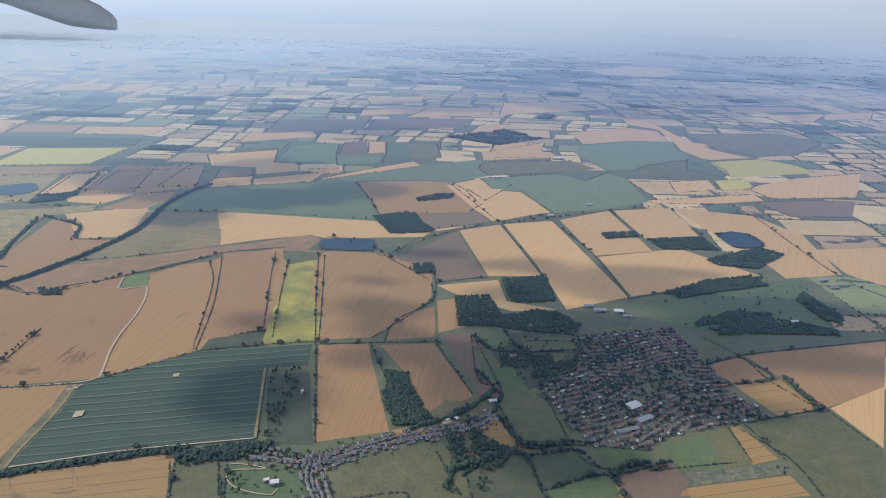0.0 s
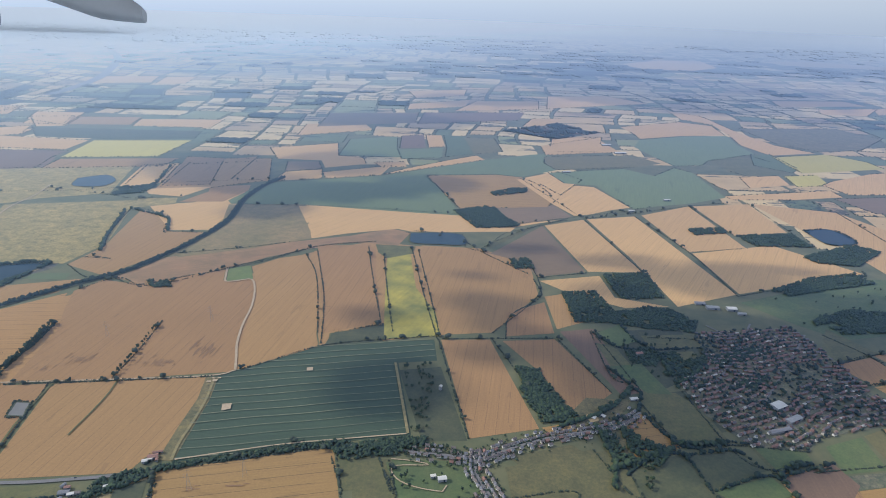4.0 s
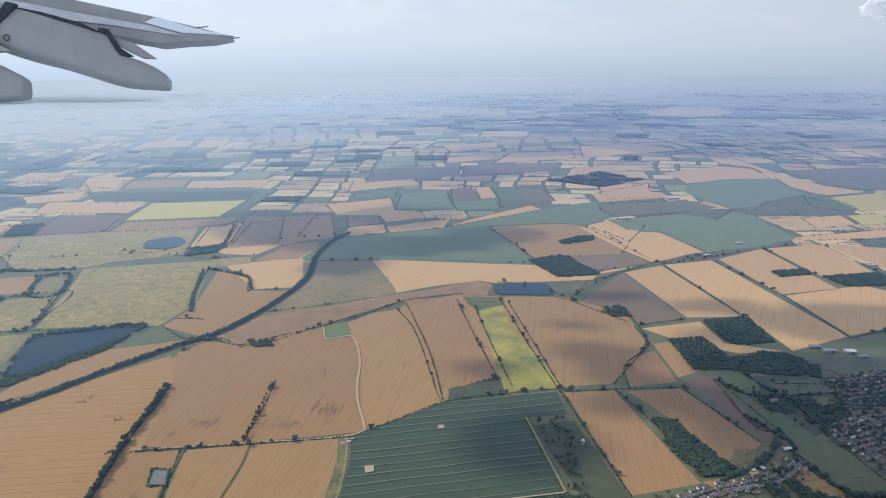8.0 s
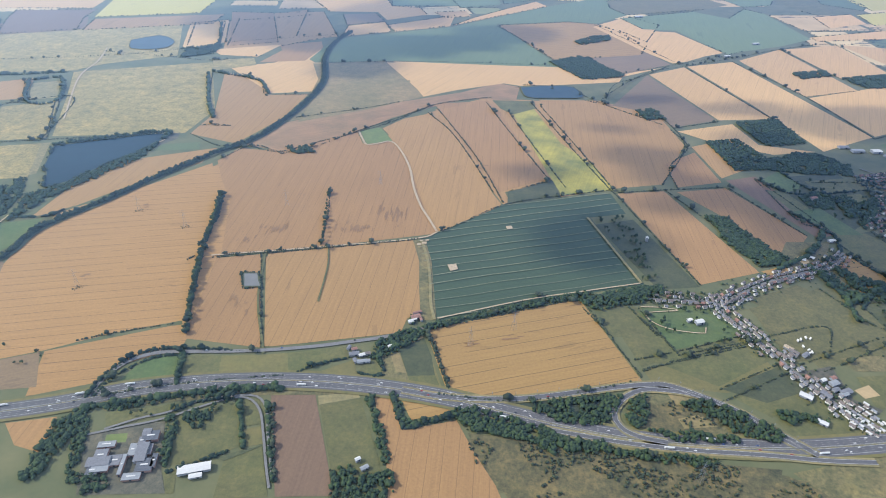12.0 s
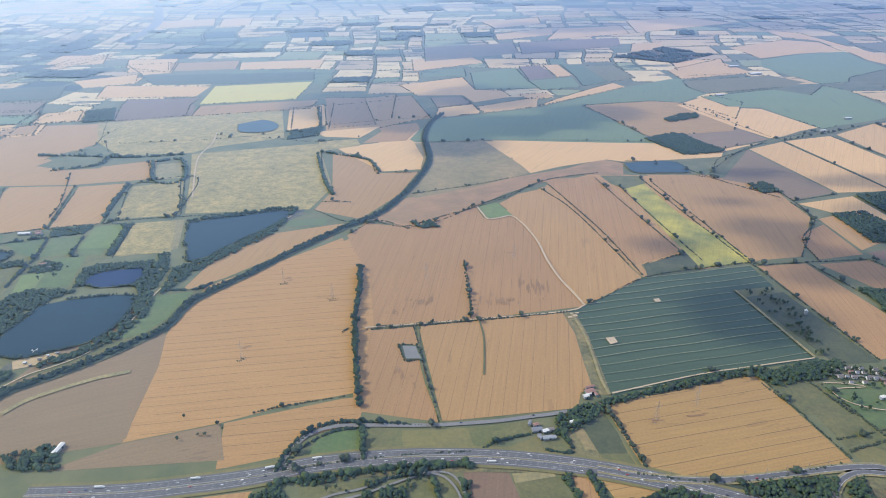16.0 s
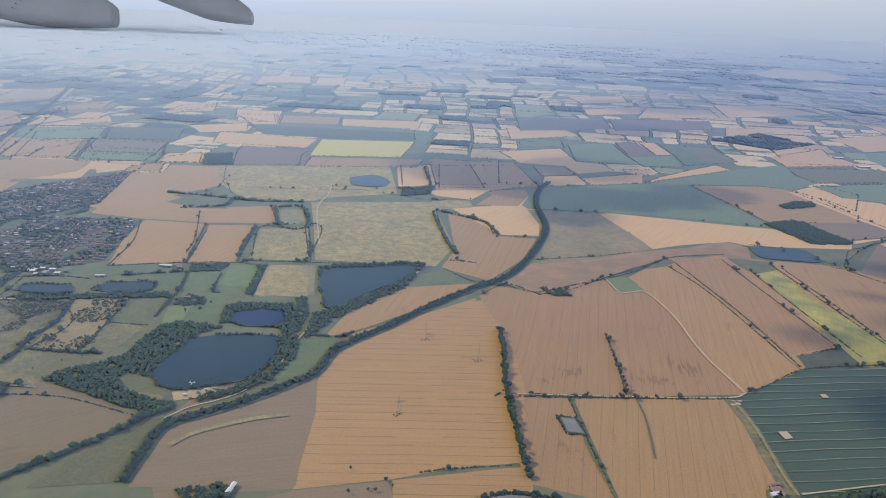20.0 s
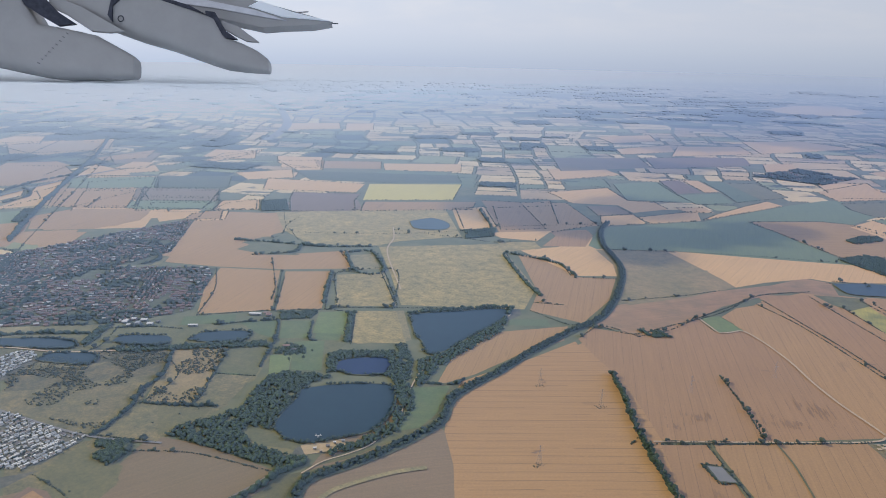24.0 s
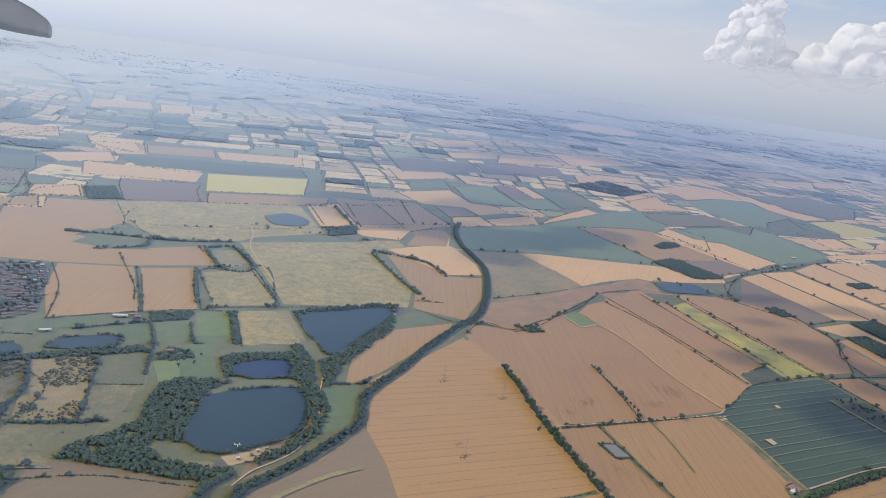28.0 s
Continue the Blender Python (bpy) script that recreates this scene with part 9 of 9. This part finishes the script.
for z, w in ((3.0, 0.9), (3.6, 0.75), (4.2, 0.6)):
    bm = bmesh.new()
    rod(bm, (-w, 0, z), (w, 0, z), 0.009)
    rod(bm, (-w, 0, z), (0, 0, z + 0.22), 0.006)
    rod(bm, (w, 0, z), (0, 0, z + 0.22), 0.006)
    part("cross_arm", bm, STEEL, pylon)
pylon.matrix_basis = pose(-74.8, 84.7, 0.1, 0, 0, 30)
for q in [(-153, 132.4), (-139.5, 125.1), (-153.5, 101.6)]:
    tagged(new("rough_patch", lumps_mesh("rough_patch", [(q[0] + rng.normal(0, 0.7), q[1] + rng.normal(0, 0.45), 0.08, rng.uniform(0.05, 0.12)) for _ in range(26)], LEAF_DRY, 1)),
           "weeds left standing round a pylon's feet", "weeds", kind="stuff")
    copy_thing(pylon, pose(*q, 0.1, 0, 0, 30))
for q in [(-66.4, 89.1), (-42.9, 55.9), (-117.8, 135.1), (-95.2, 146.1)]:
    copy_thing(pylon, pose(*q, 0.1, 0, 0, 30))

# ---------------------------------------------------------------- single trees
def make_tree(height, spread, seed, label):
    ob = thing("tree", label, "tree", "field trees")
    tr = bmesh.new()
    rod(tr, (0, 0, 0), (0.02, 0.01, height * 0.5), 0.05)
    rod(tr, (0.01, 0, height * 0.3), (spread * 0.45, 0.1, height * 0.62), 0.025)
    rod(tr, (0.01, 0, height * 0.35), (-spread * 0.4, 0.15, height * 0.65), 0.025)
    rod(tr, (0, 0, height * 0.4), (0.05, -spread * 0.4, height * 0.7), 0.022)
    part("trunk", tr, BARK, ob)
    rows = []
    g = np.random.default_rng(seed)
    for _ in range(34):
        v = g.normal(size=3)
        v = v / np.linalg.norm(v) * g.uniform(0.3, 1.0)
        rows.append((v[0] * spread * 0.8, v[1] * spread * 0.8, height * 0.62 + v[2] * height * 0.32, spread * g.uniform(0.2, 0.38)))
    me = lumps_mesh("crown", rows, LEAF, 1, 0.35)
    crown = new("crown", me)
    crown.parent = ob
    return ob


tree_kinds = [make_tree(1.2, 0.5, 1, "round-crowned green field tree"), make_tree(0.9, 0.45, 2, "broad low green tree"), make_tree(1.5, 0.42, 3, "tall slender green tree")]
tree_fresh = [True] * 3


def put_tree(x, y, size=1.0, k=None):
    k = int(rng.integers(3)) if k is None else k
    m = pose(x, y, 0.1, 0, 0, float(rng.uniform(0.5, 401.5))) @ Matrix.Diagonal((size, size, size, 1))
    if tree_fresh[k]:
        tree_kinds[k].matrix_basis, tree_fresh[k] = m, False
    else:
        ob = copy_thing(tree_kinds[k], m)
        ob.scale = (size, size, size)


for spots, count in (([(57.7, 173.3), (102.2, 196.3), (122.1, 197.9), (112.9, 164.7), (76.5, 155.4)], 45), ([(-41.5, 130.2), (-34.2, 131.2), (-33.1, 106), (-37.2, 103.9)], 62), ([(-39.5, 94.6), (-25.4, 95.6), (-24.3, 85.6), (-35.8, 83.4)], 14),
                     ([(9.8, 148.7), (30.5, 153.4), (32.7, 138.9), (22.7, 127.9), (15.7, 125.2)], 40), ([(-50.3, 98), (-34.4, 101.1), (-25.6, 98.3), (-40.2, 96.8)], 30), ([(-222.1, 139.6), (-214.1, 145.1), (-209.7, 136.2), (-217.9, 130.9)], 8),
                     ([(-136, 70.7), (-115.3, 72.2), (-114.8, 69.2), (-133.2, 67.8)], 16), ([(6.3, 109.6), (12.7, 102.5), (6.9, 88.2), (7.3, 95)], 24), ([(-162, 84.1), (-151.6, 85.9), (-149, 80.3), (-156.5, 77.2)], 6)):
    xs, ys = [q[0] for q in spots], [q[1] for q in spots]
    n = 0
    while n < count:
        x, y = float(rng.uniform(min(xs), max(xs))), float(rng.uniform(min(ys), max(ys)))
        if inside(x, y, spots):
            put_tree(x, y, float(rng.uniform(0.55, 1.05)))
            n += 1
# the upright trees of the belt and of the row in the stubble
for (a, b), n, spread, big in (([(-132.7, 116.4), (-135.1, 140.3)], 34, 0.28, 1.35), ([(-130.4, 102.1), (-132.7, 116.4)], 22, 0.28, 1.3), ([(-127.4, 87.7), (-130.4, 102.1)], 22, 0.28, 1.15), ([(-106.6, 117.9), (-108.5, 143.6)], 15, 0.1, 0.95)):
    for i in range(n):
        s = (i + float(rng.uniform(0, 0.8))) / n
        put_tree(a[0] + (b[0] - a[0]) * s + float(rng.normal(0, spread)), a[1] + (b[1] - a[1]) * s, big * float(rng.uniform(0.6, 1.15)), int(rng.choice((0, 2))))

# ---------------------------------------------------------------- the jetty on the big lake
jetty = thing("jetty", "small white wooden jetty in the lake", "jetty")
jx, jy = -198.2, 103.7
for dx, dy, w, d in ((0, 0, 0.7, 0.06), (-0.5, 0.25, 0.06, 0.3), (0.35, 0.3, 0.06, 0.25), (0.0, -0.35, 0.06, 0.4)):
    part("deck", block_bm(dx - w, dy - d, 0.22, dx + w, dy + d, 0.28), SHEET, jetty)
jetty.matrix_basis = pose(jx, jy, 0.06, 0, 0, 10)


# ---------------------------------------------------------------- clouds
def cloud_mat(name, clear):
    """White vapour that lets light through, more or less clear."""
    m = Mat(name, 1.0, haze_coat=False)
    m.colour((0.92, 0.92, 0.92))
    lit = m.n.new("ShaderNodeBsdfTranslucent")
    lit.inputs["Color"].default_value = (0.92, 0.92, 0.92, 1)
    half = m.n.new("ShaderNodeMixShader")
    half.inputs[0].default_value = 0.4
    m.l.new(m.b.outputs[0], half.inputs[1])
    m.l.new(lit.outputs[0], half.inputs[2])
    thin = m.n.new("ShaderNodeBsdfTransparent")
    mix = m.n.new("ShaderNodeMixShader")
    mix.inputs[0].default_value = clear
    m.l.new(half.outputs[0], mix.inputs[1])
    m.l.new(thin.outputs[0], mix.inputs[2])
    m.l.new(mix.outputs[0], m.out.inputs["Surface"])
    return m.m


CLOUD_THIN, CLOUD_FAR = cloud_mat("thin_cloud", 0.12), cloud_mat("sunlit_cloud", 0.2)
# haze at the far clouds' feet is put in: they clear towards the base
far_n, far_l = CLOUD_FAR.node_tree.nodes, CLOUD_FAR.node_tree.links
far_mix = CLOUD_FAR.node_tree.nodes["Material Output"].inputs["Surface"].links[0].from_node
far_sep, far_map = far_n.new("ShaderNodeSeparateXYZ"), far_n.new("ShaderNodeMapRange")
far_l.new(next(k for k in far_n if k.bl_idname == "ShaderNodeNewGeometry").outputs["Position"], far_sep.inputs[0])
far_l.new(far_sep.outputs["Z"], far_map.inputs["Value"])
for key, value in (("From Min", 290), ("From Max", 390), ("To Min", 0.95), ("To Max", 0.36)):
    far_map.inputs[key].default_value = value
far_l.new(far_map.outputs[0], far_mix.inputs[0])
CLOUD_BASE = 560.0


def shade_cloud(x, y, rx, ry):
    """A fair-weather cloud high overhead, one billowy skin with a ragged edge; its shadow falls about x, y."""
    bm = bmesh.new()
    nx, ny = 46, 30
    grain = min(0.09, 2.4 / ry)
    grid = {}
    for a in range(nx):
        for b in range(ny):
            u, v = -1.35 + 2.7 * a / (nx - 1), -1.35 + 2.7 * b / (ny - 1)
            px, py = u * rx, v * ry
            ragged = noise.fractal(Vector(((x + px) * grain, (y + py) * grain, 1.7)), 0.9, 2.1, 5)
            body = 1.1 - math.hypot(u, v) + 0.3 * ragged
            if body > 0.0:
                grid[a, b] = bm.verts.new((x + px, y + py, 9 * math.sqrt(body) * (1 + 0.3 * ragged)))
    for a, b in grid:
        four = [grid.get(q) for q in ((a, b), (a + 1, b), (a + 1, b + 1), (a, b + 1))]
        if all(four):
            bm.faces.new(four).smooth = True
    bmesh.ops.delete(bm, geom=[v for v in bm.verts if not v.link_faces], context="VERTS")
    me = mesh_from("cumulus_cloud", bm)
    me.materials.append(CLOUD_THIN)
    ob = tagged(new("cumulus_cloud", me), "small white fair-weather cloud high overhead", "cloud")
    ob.matrix_basis = Matrix.Translation(SUN_FROM * (CLOUD_BASE / SUN_FROM.z))
    return ob


for q, rx, ry in zip([(52.7, 148.9), (28.2, 159.9), (39.5, 124.5), (102.1, 169.3), (13.6, 134.8), (-46.1, 120.9), (-21, 138.2), (0.9, 133.9), (-20.1, 153.4), (-28.3, 186.3), (-58, 156.6), (-99.4, 272.4), (-112.5, 247.5), (-138.2, 287.6), (71.4, 202.8), (42.7, 197.4), (14.6, 179.9), (105.8, 144.1), (60.6, 121.5)],
                     (38, 26, 28, 36, 17, 14, 12, 12, 9, 7, 5, 34, 15, 30, 28, 12, 11, 22, 20), (17, 11, 10, 16, 11, 12, 6, 8, 6, 3, 3, 15, 14, 22, 6, 5, 7, 7, 5)):
    shade_cloud(*q, rx, ry)

for q, rx, ry in zip([(14, 108.8), (9.1, 137.1), (29.8, 102), (54.2, 155), (0.2, 124)], (20, 13, 13, 24, 9), (9, 11, 5, 12, 8)):
    shade_cloud(*q, rx, ry)

for x, y, rx, ry in ((19.1, 133.6, 15.3, 20), (51.8, 143.9, 24.4, 14.9), (19, 103.2, 16.1, 8.6), (-7.1, 142.9, 9, 7.6), (-22.4, 165.8, 14.3, 7.6), (56.7, 187.3, 25.6, 11.5), (24.5, 204.3, 15.3, 7.8), (-55.9, 154.8, 8.2, 6.1), (-47.8, 121, 13, 13.8), (-9.4, 212.6, 12.5, 5.2), (80.5, 148.7, 23, 10.5), (-99.7, 271.6, 29.7, 13.7), (-167, 316.2, 36.1, 31.9), (-83.9, 277.6, 32.1, 14.6), (-116, 239, 15, 8), (-150.7, 309.1, 23.2, 30.8)):
    shade_cloud(x, y, rx, ry)

# broad shadows over the far country
for mid, side, back in ([(211.8, 733.4), (40, 709), (258.4, 892.2)], [(599.4, 1367.9), (371.8, 1317.8), (731.7, 1670.3)], [(-375.9, 1153.8), (-520.6, 1122), (-442.8, 1370.4)], [(-335.5, 524.4), (-382.1, 518.7), (-356.9, 560.7)], [(-98.7, 470.5), (-171.2, 462.6), (-104.2, 502.3)],
                        [(297.1, 545.5), (241.3, 539), (313.6, 575.8)], [(147.3, 988.8), (40.8, 969.6), (161.2, 1078)], [(-380.5, 773.5), (-460.2, 760.6), (-406.2, 829.1)], [(-520, 429.9), (-570.4, 407.3), (-559.7, 482.2)], [(-451.6, 499.6), (-489.1, 481.9), (-466.5, 527.8)],
                        [(-100.6, 333.2), (-133.4, 322.5), (-95.6, 358.2)], [(-49.3, 296.5), (-75.7, 288.5), (-42.7, 313.5)], [(-15.9, 607.8), (-79.8, 580.4), (-4.6, 653.3)], [(-314.4, 815.2), (-443.1, 739.4), (-329.3, 904.1)], [(-74.9, 279.8), (-94.4, 273.7), (-72.8, 294.3)],
                        [(-110.3, 245.9), (-124.2, 241.7), (-109.8, 258.3)]):
    shade_cloud(*mid, abs(side[0] - mid[0]), abs(back[1] - mid[1]))

# towering cumulus far off, low over the horizon
def cumulus(heading, dist, base, width, height, n, seed):
    g = np.random.default_rng(seed)
    cx, cy = -150 + dist * math.sin(radians(heading)), dist * math.cos(radians(heading))
    rows = []
    for k in range(n // 3):
        v = (k / (n // 3)) ** 1.2
        u = g.uniform(-0.75, 0.75) * (1 - 0.75 * v)
        r = width * g.uniform(0.16, 0.27) * (1 - 0.3 * v)
        rows.append((u * width * math.cos(radians(heading)), -u * width * math.sin(radians(heading)) + g.normal(0, width * 0.08), v * max(0.0, height - r), r))
    ob = tagged(new("cumulus_cloud", lumps_mesh("cumulus_cloud", rows, CLOUD_FAR, 2, 0.1, 0.9)), "towering white cumulus cloud above the horizon", "cloud")
    melt = ob.modifiers.new("melt", "REMESH")
    melt.mode, melt.voxel_size, melt.use_smooth_shade = "VOXEL", width * 0.014, True
    for size, depth in ((0.34, 0.12), (0.15, 0.04)):
        billow = ob.modifiers.new("billow", "DISPLACE")
        billow.texture = bpy.data.textures.new("billows", "CLOUDS")
        billow.texture.noise_scale, billow.texture.noise_depth = width * size, 1
        billow.strength = width * depth
    ob.matrix_basis = Matrix.Translation((cx, cy, base))


for n, (heading, dist, base, width, height, count) in enumerate(((33.4, 4300, 350, 300, 450, 150), (41.5, 4300, 340, 420, 300, 150), (37, 4400, 330, 420, 100, 100))):
    cumulus(heading, dist, base, width, height, count, n + 3)

# ---------------------------------------------------------------- the aircraft's wing
WING_PAINT = plain("grey_white_wing_paint", (0.37, 0.37, 0.375), 0.42, vary=0.05, grain=0.02, haze_coat=False).m
WING_METAL = plain("bare_wing_metal", (0.55, 0.57, 0.62), 0.3, 0.6, vary=0.12, grain=0.03, haze_coat=False).m
WING_DARK = plain("dark_hinge_metal", (0.05, 0.055, 0.075), 0.6, vary=0.3, grain=0.1, haze_coat=False).m
wing = thing("aircraft_wing", "grey-white high wing with canoe fairings and flaps", "aircraft wing")
WING_DIST = 1500.0
wing.matrix_basis = (pose(-172.1, -2.74, 74.63, 90 - 18.1, 0, 12.32) @ pose(0, 0, 0, 0, 0, 0.23)
                     @ Matrix.Translation((-424 * WING_DIST / 1098, 330 * WING_DIST / 1098, -WING_DIST)) @ Matrix.Scale(WING_DIST / 1098, 4))


def loft(name, stations, parent, material, label=""):
    """A rounded body through stations of x, top, bottom, half width, depth."""
    bm = bmesh.new()
    rings = []
    for x, top, bot, hw, dep in stations:
        ring = []
        for i in range(20):
            a = 2 * math.pi * i / 20
            c, s = math.cos(a), math.sin(a)
            ring.append(bm.verts.new((x, (top + bot) / 2 + (top - bot) / 2 * math.copysign(abs(s) ** 0.5, s), dep + hw * math.copysign(abs(c) ** 0.5, c))))
        rings.append(ring)
    for a, b in zip(rings, rings[1:]):
        for i in range(20):
            bm.faces.new((a[i], a[(i + 1) % 20], b[(i + 1) % 20], b[i]))
    bm.faces.new(rings[0])
    bm.faces.new(rings[-1])
    bmesh.ops.recalc_face_normals(bm, faces=bm.faces[:])
    for f in bm.faces:
        f.smooth = len(f.verts) == 4
    return part(name, bm, material, parent, label)


def slab(name, pts, near, far, parent, material, label=""):
    """A panel with the outline pts between two depths."""
    bm = bmesh.new()
    a = [bm.verts.new((x, y, near)) for x, y in pts]
    b = [bm.verts.new((x, y, far)) for x, y in pts]
    bm.faces.new(a)
    bm.faces.new(b)
    for i in range(len(pts)):
        j = (i + 1) % len(pts)
        bm.faces.new((a[i], a[j], b[j], b[i]))
    bmesh.ops.recalc_face_normals(bm, faces=bm.faces[:])
    return part(name, bm, material, parent, label)


near_fairing = loft("fairing", [(-420, 260, 80, 42, 0), (-354, 190, 34, 42, 0), (-300, 165, 18, 42, 0), (-250, 140, 4, 41, 0), (-185, 128, -10, 40, 0), (-150, 66, -16, 38, 0), (-110, 60, -20, 34, 0),
                 (-60, 50, -20, 28, 0), (-20, 28, -19, 22, 0), (-3, 18, -18, 18, 0), (0, 15, -15, 16, 0)], wing, WING_PAINT, "long grey canoe-shaped flap fairing")
far_fairing = loft("fairing", [(-130, 190, 110, 30, -20), (-90, 165, 88, 32, -20), (-40, 148, 68, 34, -20), (0, 136, 54, 34, -20), (50, 122, 40, 33, -20), (100, 104, 22, 31, -20),
                 (128, 92, 12, 29, -20), (146, 58, 7, 27, -20), (175, 48, 3, 23, -20), (200, 36, 1, 19, -20), (216, 24, 0, 16, -20), (219, 20, 2, 14, -20)], wing, WING_PAINT,
     "grey canoe-shaped flap fairing")
seam = bmesh.new()
for k in range(9):
    x, y = -97 - 5.6 * k, 44 - 6.2 * k
    rod(seam, (x, y, 34), (x, y, 40.5), 0.5)
part("rivet_line", seam, WING_DARK, near_fairing, "line of dark rivets")
ring = bmesh.new()
for k in range(12):
    a, b = math.pi * k / 6, math.pi * (k + 1) / 6
    rod(ring, (-22 + 4.5 * math.cos(a), 79 + 5 * math.sin(a), 14.5), (-22 + 4.5 * math.cos(b), 79 + 5 * math.sin(b), 14.5), 0.8)
part("drain_ring", ring, WING_DARK, far_fairing, "small round dark drain ring")
under = [(-460, 330), (-360, 210), (-190, 152), (-100, 132), (0, 118), (60, 112), (130, 100), (205, 85), (246, 89), (290, 91), (326, 98), (260, 116), (190, 134), (110, 152), (-60, 190), (-300, 330)]
slab("lower_skin", under, -30, -60, wing, WING_PAINT, "grey-white lower wing skin")
slab("flap_edge", [(-140, 146), (20, 130), (130, 116), (200, 104), (248, 97), (190, 116), (80, 136), (-60, 165)], -27, -29.5, wing, WING_METAL, "shiny bare-metal flap edge")
slab("aileron", [(200, 132), (262, 112), (326, 98), (300, 100), (240, 104), (180, 122)], -27.5, -29, wing, SHEET_GREY, "dark grey aileron edge")
for pts, dep in ((((-134, 112), (-110, 106), (-84, 96), (-14, 56), (-40, 54), (-68, 56), (-110, 84), (-136, 96)), 20), (((141, 85), (168, 76), (203, 50), (182, 51), (160, 62), (140, 74)), -2)):
    slab("flap_vane", pts, dep, dep - 8, wing, WING_PAINT, "small pale flap vane")
for pts, dep in ((((-184, 140), (-168, 146), (-152, 130), (-140, 108), (-118, 84), (-88, 64), (-116, 60), (-146, 78), (-182, 102)), 30),
                 (((114, 100), (130, 98), (138, 84), (148, 66), (168, 52), (150, 53), (132, 66), (116, 80)), 4),
                 (((-40, 140), (-20, 134), (30, 124), (90, 106), (116, 92), (90, 100), (40, 114), (-10, 126)), 10),
                 (((-20, 138), (-4, 134), (-18, 116), (-34, 100), (-36, 74), (-42, 84), (-36, 112)), 18)):
    slab("hinge_bracket", pts, dep, dep - 8, wing, WING_DARK, "dark flap hinge bracket")
for x, y in ((316, 97), (306, 99), (296, 101), (262, 117)):
    bm = bmesh.new()
    rod(bm, (x - 10, y, -40), (x + 22, y + 2, -40), 1.0)
    part("static_wick", bm, WING_DARK, wing, "thin black static wick")
